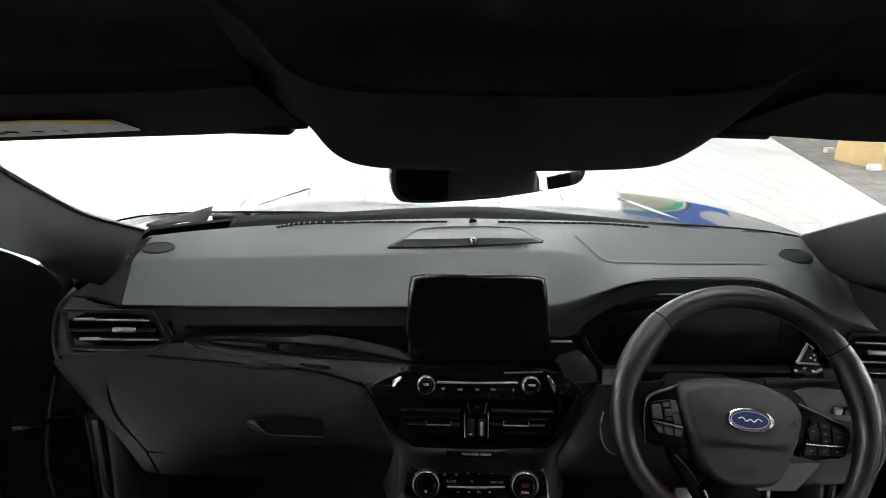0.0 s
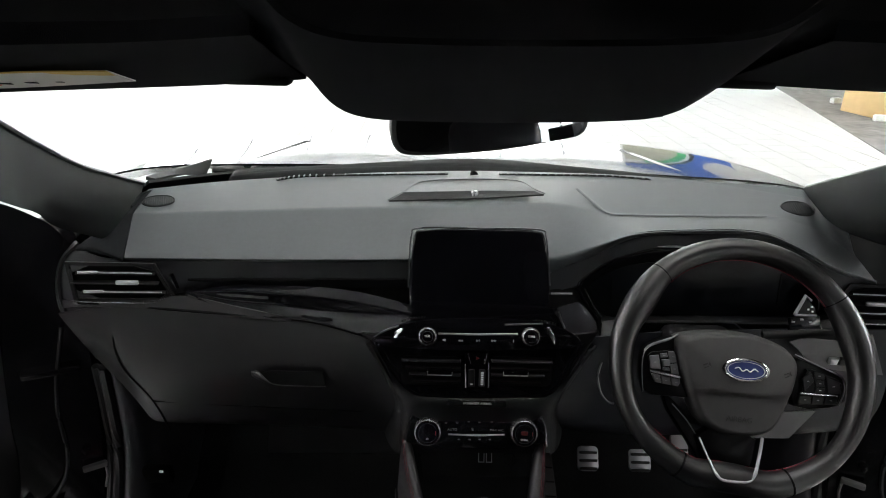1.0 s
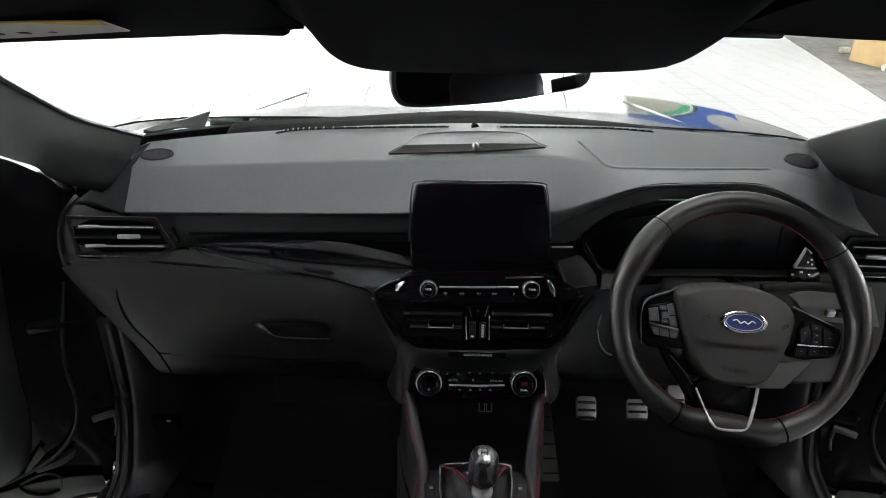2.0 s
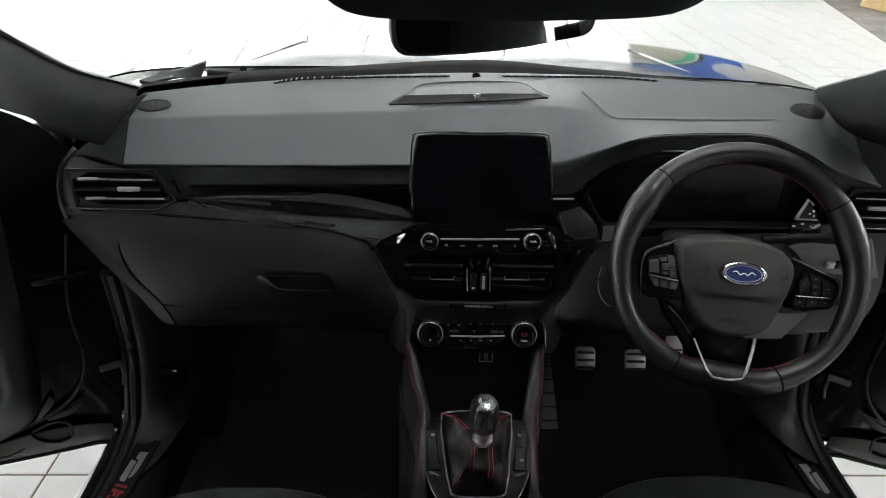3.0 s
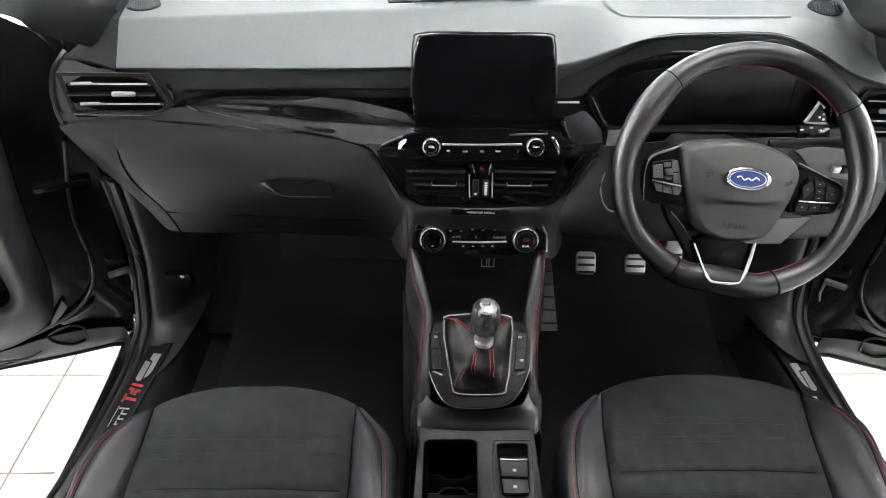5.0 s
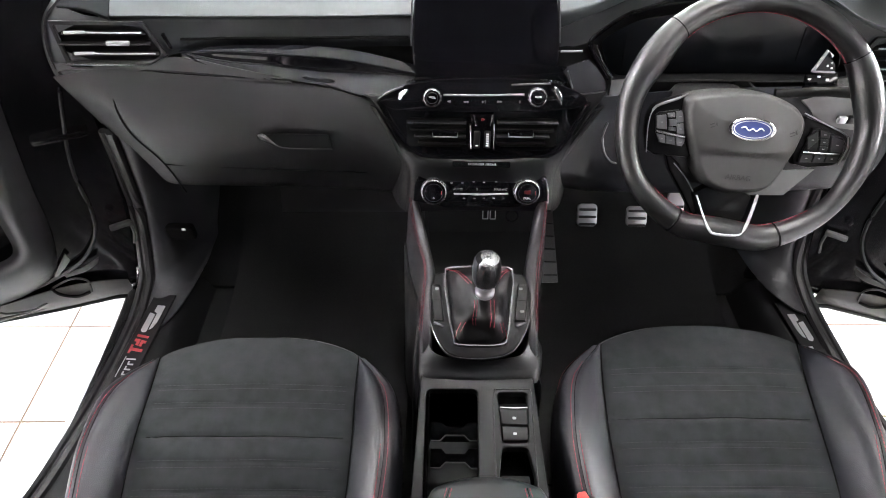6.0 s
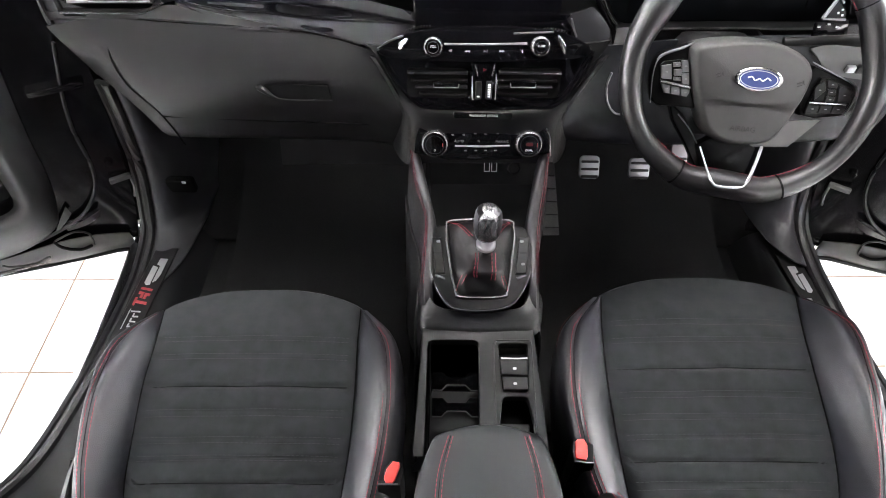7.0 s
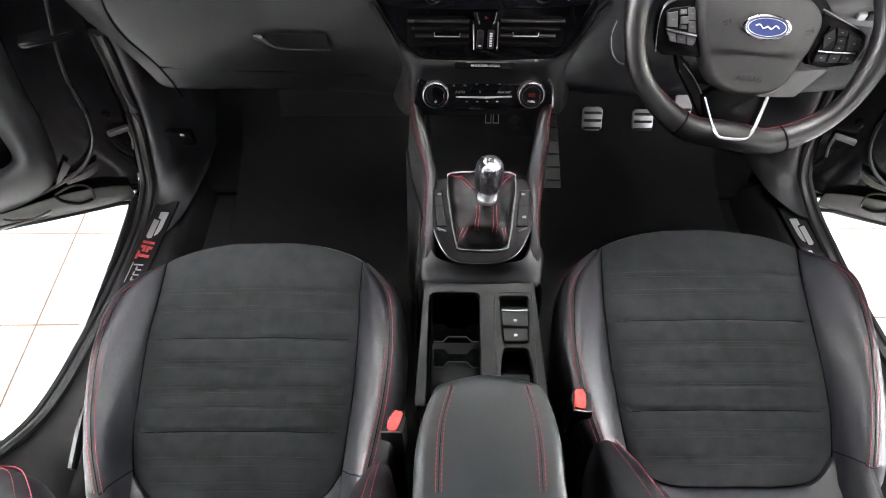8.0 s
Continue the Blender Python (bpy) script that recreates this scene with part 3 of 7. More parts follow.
    part("kick_panel", sheet([inward(0.100, 0.26, 0.0), inward(0.088, 0.11, 0.006), inward(0.066, 0.045, 0.008), inward(0.040, 0.012, 0.006), inward(0.016, 0.002, 0.002), inward(0.008, 0.010, -0.006)], 24, 2, 0.004), KICKTRIM, d, "dark plastic kick panel beside the footwell")
    part("sill_trim", sheet([[(kx - s * 0.08, 1.12, 0.36), (kx - s * 0.08, 0.6, 0.36), (kx - s * 0.08, -0.05, 0.36)],
                             [(kx - s * 0.048, 1.10, 0.444), (kx - s * 0.048, 0.6, 0.444), (kx - s * 0.048, -0.05, 0.444)],
                             [(kx + s * 0.022, 1.08, 0.448), (kx + s * 0.024, 0.6, 0.448), (kx + s * 0.024, -0.05, 0.448)],
                             [(kx + s * 0.034, 1.08, 0.43), (kx + s * 0.036, 0.6, 0.43), (kx + s * 0.036, -0.05, 0.43)]], 24, 2, 0.006), DARK, d)
    part("sill_panel", sheet([[(kx + s * 0.03, 1.26, 0.44), (kx + s * 0.034, 0.6, 0.43), (kx + s * 0.034, 0.25, 0.43), (kx + s * 0.03, 0.0, 0.44)],
                              [(kx + s * 0.09, 1.26, 0.425), (kx + s * 0.092, 0.6, 0.415), (kx + s * 0.10, 0.25, 0.415), (kx + s * 0.11, 0.0, 0.43)],
                              [(kx + s * 0.14, 1.26, 0.36), (kx + s * 0.140, 0.6, 0.35), (kx + s * 0.165, 0.35, 0.35), (kx + s * 0.22, 0.12, 0.37)],
                              [(kx + s * 0.12, 1.26, 0.25), (kx + s * 0.12, 0.6, 0.24), (kx + s * 0.14, 0.35, 0.24), (kx + s * 0.18, 0.12, 0.24)]], 24, 2, 0.006), PAINT, d, "black painted sill panel")
    part("seal", tube(cr(run, 60), 0.0105, 8), RUBBER, d, "glossy black rubber door seal")
    part("seal_lip", tube(cr([tuple(Vector(p) + Vector((s * 0.022, 0.012 if k < 7 else 0, -0.006))) for k, p in enumerate(run)], 60), 0.008, 6), RUBBER, d)
    # trim sweeping from the sill up to the centre pillar
    sweep = cr(run[6:], 24)
    part("sill_sweep", sheet([[tuple(p + Vector((-s * dx, dy, dz))) for p in sweep] for dx, dy, dz in ((0.004, -0.002, 0.0), (0.035, -0.010, 0.002), (0.085, -0.035, -0.012), (0.13, -0.06, -0.07))], 24, 2, 0.003), PLASTIC, d, "dark trim sweeping up from the sill")
    # scuff plate with printed marks
    pm = Matrix.Translation(((-0.6975 if s < 0 else 0.7520), 0.84, 0.4530)) @ pose(0, 0, 0, 0, 0, -4 if s < 0 else 4)
    plate = part("scuff_plate", rbox(0.050, 0.34, 0.004, pm, 0.0015, 1), DARK, d, "black scuff plate with printed marks")
    def mark(nm, pts, mat):
        part(nm, prism([(x * -s, y) for x, y in pts], 0.0008, pm @ pose(0, 0, 0.002)), mat, plate, smooth=False)
    mark("white_mark", [(-0.004, 0.134), (0.014, 0.134), (0.014, 0.086), (0.010, 0.070), (0.004, 0.064), (0.004, 0.112), (-0.004, 0.116)], SILVER)
    mark("white_mark", [(-0.012, 0.112), (0.001, 0.108), (0.001, 0.058), (-0.007, 0.056), (-0.012, 0.062)], SILVER)
    if s < 0:
        mark("red_mark", [(-0.013, 0.050), (0.013, 0.046), (0.013, 0.040), (-0.013, 0.044)], DULLRED)
        mark("red_mark", [(-0.013, 0.038), (-0.001, 0.036), (-0.001, 0.020), (-0.007, 0.021), (-0.007, 0.030), (-0.013, 0.031)], DULLRED)
        mark("red_mark", [(0.001, 0.035), (0.013, 0.033), (0.013, 0.026), (0.007, 0.027), (0.007, 0.018), (0.001, 0.019)], DULLRED)
        mark("red_mark", [(-0.013, 0.014), (0.014, 0.010), (0.014, 0.003), (-0.013, 0.007)], DULLRED)
        mark("red_mark", [(-0.015, 0.022), (-0.010, 0.021), (-0.010, -0.001), (-0.015, 0.0)], DULLRED)
        mark("white_mark", rect(0.0016, 0.052, -0.013, -0.036), SILVER)
        for k, (w, x) in enumerate(((0.020, 0.0), (0.012, 0.004), (0.013, 0.003), (0.013, 0.003))):
            mark("white_mark", rect(w, 0.0034, x, -0.016 - 0.013 * k), SILVER)
            if k:
                mark("white_mark", rect(0.003, 0.008, x - 0.005, -0.016 - 0.013 * k + 0.004), SILVER)
    else:
        mark("white_mark", rect(0.009, 0.010, 0.006, 0.036), SILVER)
    return d


KICKTRIM = material("kick_trim", (0.026, 0.026, 0.029), 0.34, var=0.08, scale=120, bump=0.25, bscale=1100, voronoi=True)
FLANGE = material("satin_flange", (0.032, 0.031, 0.030), 0.40, var=0.1, spec=0.4, wear=0.05)
DOORTRIM = material("door_trim", (0.028, 0.028, 0.029), 0.5, var=0.08, scale=120, bump=0.35, bscale=1000, voronoi=True)
PILLARTRIM = material("pillar_trim", (0.0110, 0.0122, 0.0122), 0.72, spec=0.2, var=0.06, scale=150, bump=0.3, bscale=1200)
for s in (-1, 1):
    side(s)

# bonnet release on the passenger kick panel
rel = thing("bonnet_release", (-0.62, 1.12, 0.56), "small black bonnet release lever with a white symbol", "lever")
part("lever", rbox(0.062, 0.02, 0.042, pose(*(-0.648, 1.100, 0.567), 10), 0.006), BLACK, rel)
part("symbol", rbox(0.009, 0.002, 0.007, pose(*(-0.636, 1.088, 0.583), 10), 0.001), WHITEPRINT, rel)


# ---- doors, open wide ----
def door(s):
    d = thing("car_door", (s * 0.80, 1.06, 0.40), "open front car door, black painted with dark inner trim", "car door", "open front doors")
    o = 0.0 if s < 0 else 0.055
    m = Matrix.Translation((s * (0.80 + o), 1.062, 0)) @ Matrix.Diagonal((s, 1, 1, 1)) @ pose(0, 0, 0, 0, 0, -25.0)
    def world_bm(bm):
        bm.transform(m)
        bmesh.ops.recalc_face_normals(bm, faces=bm.faces)
        return bm
    # local: x outward along the door, y to the front, z up; the inner face looks to -y
    top = [(-0.070, 0.0, 1.095), (-0.048, 0.0, 1.132), (-0.022, 0.0, 1.155), (0.010, 0.0, 1.176), (0.055, 0.0, 1.195), (0.13, 0.0, 1.205), (0.26, 0.0, 1.215), (0.5, 0.0, 1.22), (0.8, 0.0, 1.21), (1.08, 0.0, 1.20)]
    if s > 0:
        top = [(x - 0.035 * (x < 0.2), y, z + 0.022) for x, y, z in top]
    def level(y, z, tuck, dip=0.0):
        return [((x * tuck if x < 0 else x), y, z - dip * (0.1 < x < 0.9)) for x, _, _ in top]
    part("shell", world_bm(sheet([top, level(0.0, 1.0, 1.0), level(-0.01, 0.75, 0.95), level(-0.005, 0.55, 0.7), level(0.005, 0.452, 0.4, 0.01), level(-0.010, 0.438, 0.3, 0.01), level(0.045, 0.385, 0.15), level(0.12, 0.375, 0.1)], 40, 2, 0)), INNERPAINT, d, "black painted door shell")
    part("sill_flange", world_bm(sheet([[(-0.008, -0.012, 0.457), (0.056, -0.014, 0.478), (0.136, -0.014, 0.486), (0.250, -0.014, 0.481), (0.376, -0.014, 0.488)],
                                         [(-0.010, -0.008, 0.430), (0.071, -0.008, 0.434), (0.153, -0.008, 0.439), (0.263, -0.008, 0.451), (0.386, -0.008, 0.468)],
                                         [(-0.005, 0.010, 0.399), (0.081, 0.010, 0.401), (0.164, 0.010, 0.408), (0.275, 0.010, 0.423), (0.399, 0.010, 0.441)], [(-0.005, 0.060, 0.343), (0.094, 0.060, 0.349), (0.181, 0.060, 0.357), (0.297, 0.060, 0.372), (0.426, 0.060, 0.392)]], 24, 1, 0.003)), FLANGE, d, "satin lower flange of the door")
    part("outer_skin", world_bm(sheet([[(-0.02, 0.12, 1.06), (0.5, 0.15, 1.06), (1.1, 0.12, 1.06)], [(-0.02, 0.14, 0.7), (0.5, 0.19, 0.7), (1.12, 0.14, 0.7)], [(0.02, 0.12, 0.375), (0.5, 0.15, 0.365), (1.0, 0.12, 0.375)]], 16, 1, 0.01)), PAINT, d)
    R = ([(0.060, -0.012, 1.018), (0.073, -0.012, 0.907), (0.087, -0.012, 0.753), (0.090, -0.012, 0.667), (0.103, -0.012, 0.584), (0.123, -0.012, 0.532), (0.177, -0.012, 0.498), (0.249, -0.012, 0.484), (0.364, -0.012, 0.491)],
         [(0.075, -0.050, 1.009), (0.084, -0.050, 0.903), (0.096, -0.050, 0.769), (0.101, -0.050, 0.682), (0.107, -0.050, 0.618), (0.129, -0.050, 0.573), (0.169, -0.050, 0.548), (0.232, -0.050, 0.536), (0.341, -0.050, 0.545)],
         [(0.093, -0.075, 0.984), (0.104, -0.075, 0.882), (0.115, -0.075, 0.759), (0.120, -0.075, 0.682), (0.125, -0.075, 0.646), (0.140, -0.075, 0.621), (0.169, -0.075, 0.600), (0.218, -0.075, 0.593), (0.321, -0.075, 0.604)],
         [(0.120, -0.068, 0.944), (0.130, -0.068, 0.843), (0.134, -0.068, 0.739), (0.137, -0.068, 0.675), (0.141, -0.068, 0.651), (0.154, -0.068, 0.631), (0.177, -0.068, 0.618), (0.219, -0.068, 0.614), (0.320, -0.068, 0.629)],
         [(0.144, -0.030, 0.906), (0.157, -0.030, 0.806), (0.157, -0.030, 0.704), (0.157, -0.030, 0.646), (0.161, -0.030, 0.626), (0.169, -0.030, 0.613), (0.191, -0.030, 0.602), (0.234, -0.030, 0.600), (0.333, -0.030, 0.617)])
    part("inner_trim", world_bm(sheet(R, 40, 3, 0.004)), DOORTRIM, d, "dark grey door trim round the pocket")
    part("upper_trim", world_bm(sheet([[(0.16, -0.012, 1.20), (0.5, -0.03, 1.20), (1.0, -0.03, 1.19)], [(0.13, -0.05, 1.0), (0.5, -0.07, 1.0), (1.02, -0.07, 1.0)], [(0.17, -0.045, 0.8), (0.5, -0.06, 0.78), (1.04, -0.06, 0.78)], [(0.26, -0.030, 0.62), (0.5, -0.04, 0.60), (1.04, -0.04, 0.6)]], 28, 2, 0.006)), DARK, d, "dark upper door trim")
    part("pocket", world_bm(rbox(0.62, 0.03, 0.22, pose(0.56, -0.022, 0.60), 0.01, 2)), BLACK, d, "black door pocket opening")
    part("armrest_pad", world_bm(rbox(0.5, 0.06, 0.07, pose(0.62, -0.085, 0.84, 0, -4, 0), 0.025, 3)), LEATHER, d)
    part("window_frame", tube([m @ Vector(p) for p in ((0.06, 0.05, 1.15), (0.30, 0.05, 1.30), (0.6, 0.05, 1.42), (1.02, 0.05, 1.42), (1.05, 0.05, 1.05))], 0.022, 8), INNERPAINT, d)
    for pts in ([(0.070, -0.017, 0.453), (0.069, -0.017, 0.487), (0.095, -0.017, 0.504), (0.138, -0.017, 0.493)], [(0.164, -0.017, 0.453), (0.197, -0.017, 0.445), (0.240, -0.017, 0.453), (0.257, -0.017, 0.465)]):
        part("drain_plug", tube(cr([m @ Vector(p) for p in pts], 16), 0.0025, 6), RUBBER, d, "rubber plug rim")
    part("plug_shadow", tube(cr([m @ Vector(p) for p in ((0.141, -0.017, 0.491), (0.131, -0.017, 0.468), (0.102, -0.017, 0.449), (0.075, -0.017, 0.452))], 12), 0.0035, 6), BLACK, d)
    part("door_lip", tube(cr([m @ Vector(p) for p in ((-0.045, 0.02, 0.9), (-0.03, 0.02, 0.52), (-0.007, 0.010, 0.396), (0.045, 0.010, 0.393), (0.166, 0.010, 0.403), (0.278, 0.010, 0.416), (0.402, 0.010, 0.435))], 40), 0.005, 6), RUBBER, d)
    part("inner_seal", tube(cr([m @ Vector(p) for p in ((-0.032, -0.016, 0.937), (-0.006, -0.016, 0.829), (0.004, -0.016, 0.751), (0.002, -0.016, 0.671), (0.013, -0.016, 0.612), (0.038, -0.016, 0.568), (0.073, -0.016, 0.537), (0.131, -0.016, 0.513), (0.188, -0.016, 0.499), (0.248, -0.016, 0.488))], 50), 0.004, 6), RUBBER, d, "black rubber seal round the door")
    # pale flaps stand in for reflections on the door beside the seal
    for pts in (([(0.129, -0.016, 0.514), (0.107, -0.016, 0.547), (0.085, -0.016, 0.576)], [(0.119, -0.018, 0.519), (0.094, -0.022, 0.544), (0.081, -0.018, 0.556)]),
                ([(0.105, -0.016, 0.519), (0.061, -0.022, 0.534), (0.026, -0.018, 0.547)], [(0.104, -0.016, 0.511), (0.061, -0.018, 0.517), (0.034, -0.016, 0.529)])):
        part("seal_glint", world_bm(sheet(pts, 8, 0, 0.002)), FLANGE, d, "pale flap painting a reflection at the corner of the seal")
    strap = part("check_strap", world_bm(rbox(0.045, 0.012, 0.012, pose(-0.040, -0.02, 0.617, 0, 0, -8), 0.003)), SILVERGREY, d, "metal door check strap")
    part("strap_bend", tube([m @ Vector(p) for p in ((-0.060, -0.022, 0.612), (-0.059, -0.018, 0.585), (-0.051, -0.010, 0.554))], 0.0032, 6), SILVERGREY, strap)
    part("bolt", world_bm(lathe([(0.009, 0), (0.009, 0.004), (0, 0.006)], Matrix(((1, 0, 0, -0.03), (0, 0, -1, -0.012), (0, 1, 0, 0.655), (0, 0, 0, 1))), 6)), INNERPAINT, strap)
    part("hinge", world_bm(rbox(0.10, 0.02, 0.014, pose(0.0, -0.012, 0.848), 0.004)), INNERPAINT, d)
    return d


for s in (-1, 1):
    door(s)
# ---- dashboard ----
# lit, paler copy of the speaker mesh for the top of the cover
MESH_LIT = material("speaker_mesh_lit", (0.065, 0.071, 0.074), 0.42, var=0.12, scale=200, bump=1.0, bscale=420, voronoi=True)
MESH = material("speaker_mesh", (0.010, 0.010, 0.011), 0.6, var=0.2, bump=1.0, bscale=500, voronoi=True)
END_SHADE = material("pad_end_shaded", (0.020, 0.022, 0.024), 0.85, spec=0.1, var=0.08, scale=150, bump=0.35, bscale=900, voronoi=True)
KNEESKIN = material("knee_skin", (0.017, 0.018, 0.022), 0.45, var=0.08, scale=120, bump=0.3, bscale=1000, voronoi=True, spec=0.35)
BANDSKIN = material("band_skin", (0.024, 0.026, 0.028), 0.5, var=0.06, scale=150, bump=0.3, bscale=900, voronoi=True, spec=0.35)
dash = thing("dashboard", (0, 1.1, 1.0), "dark grey soft-touch car dashboard with piano black trim", "dashboard")
A = [(-0.607, 1.080, 1.176), (-0.605, 1.150, 1.185), (-0.486, 1.230, 1.181), (-0.271, 1.280, 1.188), (-0.129, 1.300, 1.192), (0.006, 1.310, 1.195), (0.175, 1.300, 1.199), (0.269, 1.280, 1.204), (0.355, 1.260, 1.207), (0.468, 1.230, 1.210), (0.549, 1.190, 1.216), (0.593, 1.150, 1.222), (0.612, 1.110, 1.225), (0.617, 1.050, 1.216)]
B = [(-0.651, 1.055, 1.136), (-0.605, 1.070, 1.164), (-0.433, 1.090, 1.167), (-0.242, 1.100, 1.175), (-0.121, 1.100, 1.181), (-0.001, 1.100, 1.188), (0.129, 1.100, 1.194), (0.190, 1.090, 1.191), (0.243, 1.070, 1.189), (0.372, 1.060, 1.192), (0.502, 1.060, 1.195), (0.557, 1.050, 1.188), (0.606, 1.040, 1.170), (0.649, 1.020, 1.142)]
C = [(-0.688, 1.030, 1.111), (-0.596, 0.995, 1.109), (-0.418, 1.000, 1.110), (-0.233, 1.000, 1.114), (-0.117, 1.000, 1.118), (-0.001, 1.000, 1.121), (0.122, 0.995, 1.130), (0.191, 0.975, 1.162), (0.252, 0.960, 1.191), (0.343, 0.955, 1.201), (0.438, 0.955, 1.201), (0.509, 0.960, 1.177), (0.579, 0.965, 1.142), (0.658, 0.965, 1.117)]
D = [(x, y + 0.03, z - 0.018) for x, y, z in C[:6]] + [(0.126, 1.000, 1.101), (0.196, 0.985, 1.145), (0.257, 0.972, 1.182), (0.350, 0.967, 1.192), (0.446, 0.967, 1.192), (0.519, 0.972, 1.167), (0.589, 0.977, 1.131), (0.669, 0.977, 1.106)]
def between(p, q, f):
    return [tuple(Vector(a).lerp(Vector(b), f)) for a, b in zip(p, q)]
pad_rows = [A, between(B, A, 0.10), B, between(B, C, 0.12), between(C, B, 0.10), C, D]
part("upper_pad", sheet([r[1:] for r in pad_rows], 90, 3, 0.004, 0.2), PAD, dash, "grey grained soft upper pad")
# pad skin coloured darker here, standing in for the shade of the pillar
part("pad_end", sheet([[r[0], tuple(Vector(r[0]).lerp(Vector(r[1]), 0.5) + Vector((0, 0, 0.006))), tuple(Vector(r[1]) + Vector((0.004, 0, -0.002)))] for r in pad_rows], 14, 3, 0.004, 0.2), END_SHADE, dash, "outer end of the pad, coloured dark for shade")
# dark band under the pad
E0 = [(-0.692, 1.036, 1.117), (-0.656, 1.016, 1.108), (-0.603, 1.008, 1.103), (-0.423, 1.012, 1.104), (-0.235, 1.012, 1.108), (0.125, 1.010, 1.120)]
E1 = [(-0.728, 1.010, 1.062), (-0.671, 1.000, 1.065), (-0.609, 0.998, 1.068), (-0.426, 1.005, 1.074), (-0.236, 1.005, 1.078), (0.128, 1.000, 1.089)]
E2 = [(-0.712, 0.988, 1.008), (-0.667, 0.982, 1.020), (-0.615, 0.985, 1.027), (-0.431, 1.010, 1.056), (-0.238, 1.010, 1.060), (0.132, 1.010, 1.069)]
part("front_band", sheet([E0, E1, E2], 50, 2, 0.004), BANDSKIN, dash, "dark band under the pad")
# piano black wing that runs from the vent to the middle
G0 = [(-0.491, 0.990, 1.057), (-0.423, 0.990, 1.067), (-0.348, 0.990, 1.070), (-0.272, 0.988, 1.071), (-0.210, 0.980, 1.069), (-0.149, 0.968, 1.062), (-0.083, 0.955, 1.051)]
G1 = [(-0.487, 0.980, 1.060), (-0.420, 0.976, 1.066), (-0.344, 0.972, 1.067), (-0.270, 0.968, 1.063), (-0.209, 0.962, 1.059), (-0.148, 0.950, 1.055), (-0.083, 0.938, 1.051)]
G2 = [(-0.487, 0.978, 1.059), (-0.422, 0.974, 1.049), (-0.347, 0.969, 1.044), (-0.271, 0.964, 1.037), (-0.210, 0.957, 1.037), (-0.148, 0.945, 1.040), (-0.083, 0.934, 1.045)]
G3 = [(-0.485, 0.972, 1.060), (-0.420, 0.960, 1.040), (-0.344, 0.950, 1.036), (-0.268, 0.940, 1.032), (-0.219, 0.926, 1.029), (-0.171, 0.905, 1.025), (-0.136, 0.905, 1.033)]
part("trim_wing", sheet([G0, between(G0, G1, 0.8), between(G1, G2, 0.15), between(G1, G2, 0.85), between(G2, G3, 0.25), G3], 60, 2, 0.004), GLOSS, dash, "piano black trim strip")
part("trim_bridge", sheet([[(-0.107, 0.930, 1.073), (0.011, 0.930, 1.071), (0.135, 0.945, 1.065)], [(-0.107, 0.925, 1.032), (0.013, 0.925, 1.035), (0.136, 0.940, 1.021)]], 12, 0, 0.004), GLOSS, dash, "piano black strip under the display")
part("trim_shelf", sheet([[(-0.700, 0.985, 1.036), (-0.655, 0.968, 1.042), (-0.559, 0.966, 1.048), (-0.487, 0.976, 1.053), (-0.401, 0.962, 1.044), (-0.307, 0.950, 1.031)], [(-0.697, 0.980, 1.022), (-0.655, 0.963, 1.035), (-0.561, 0.961, 1.033), (-0.488, 0.962, 1.028), (-0.402, 0.956, 1.026), (-0.307, 0.945, 1.027)]], 30, 0, 0.004), PLASTIC, dash, "dark shelf under the vent")
part("trim_line", tube(cr([(-0.662, 0.962, 1.042), (-0.523, 0.960, 1.036), (-0.401, 0.955, 1.031), (-0.277, 0.940, 1.032), (-0.192, 0.915, 1.024)], 40), 0.0022, 6), GLOSS, dash)
# lower panel with the glovebox
H0 = [(-0.712, 0.986, 1.010), (-0.607, 0.962, 1.037), (-0.496, 0.960, 1.030), (-0.374, 0.955, 1.025), (-0.279, 0.945, 1.025), (-0.192, 0.915, 1.020), (-0.137, 0.900, 1.000)]
H1 = [(-0.690, 0.980, 0.980), (-0.610, 0.945, 1.001), (-0.495, 0.935, 0.998), (-0.373, 0.930, 0.993), (-0.278, 0.920, 0.994), (-0.183, 0.900, 0.999), (-0.125, 0.885, 0.978)]
H2 = [(-0.648, 0.980, 0.914), (-0.588, 0.940, 0.934), (-0.496, 0.925, 0.938), (-0.378, 0.915, 0.941), (-0.271, 0.905, 0.945), (-0.175, 0.890, 0.946), (-0.113, 0.870, 0.932)]
H3 = [(-0.600, 0.975, 0.854), (-0.553, 0.955, 0.858), (-0.478, 0.945, 0.862), (-0.373, 0.935, 0.869), (-0.271, 0.925, 0.873), (-0.179, 0.910, 0.879), (-0.113, 0.880, 0.884)]
H4 = [(-0.589, 1.020, 0.748), (-0.551, 1.000, 0.763), (-0.487, 0.990, 0.771), (-0.387, 0.985, 0.775), (-0.287, 0.975, 0.781), (-0.187, 0.955, 0.794), (-0.115, 0.910, 0.820)]
H5 = [(x, y + 0.16, z - 0.03) for x, y, z in H4]
part("lower_panel", sheet([H0, H1, H2, H3, H4, H5], 60, 3, 0.004), GLOVESKIN, dash, "dark grey lower panel with the glovebox lid")
# driver's side lower panel and knee area
K0 = [(0.121, 0.905, 1.035), (0.193, 0.920, 1.028), (0.332, 0.950, 1.025), (0.522, 0.955, 1.032), (0.692, 0.955, 1.036)]
K1 = [(0.132, 0.875, 0.957), (0.210, 0.915, 0.920), (0.356, 0.935, 0.910), (0.561, 0.945, 0.908), (0.725, 0.950, 0.908)]
K2 = [(0.119, 0.872, 0.872), (0.205, 0.940, 0.803), (0.388, 0.966, 0.780), (0.608, 0.974, 0.783), (0.719, 0.982, 0.792)]
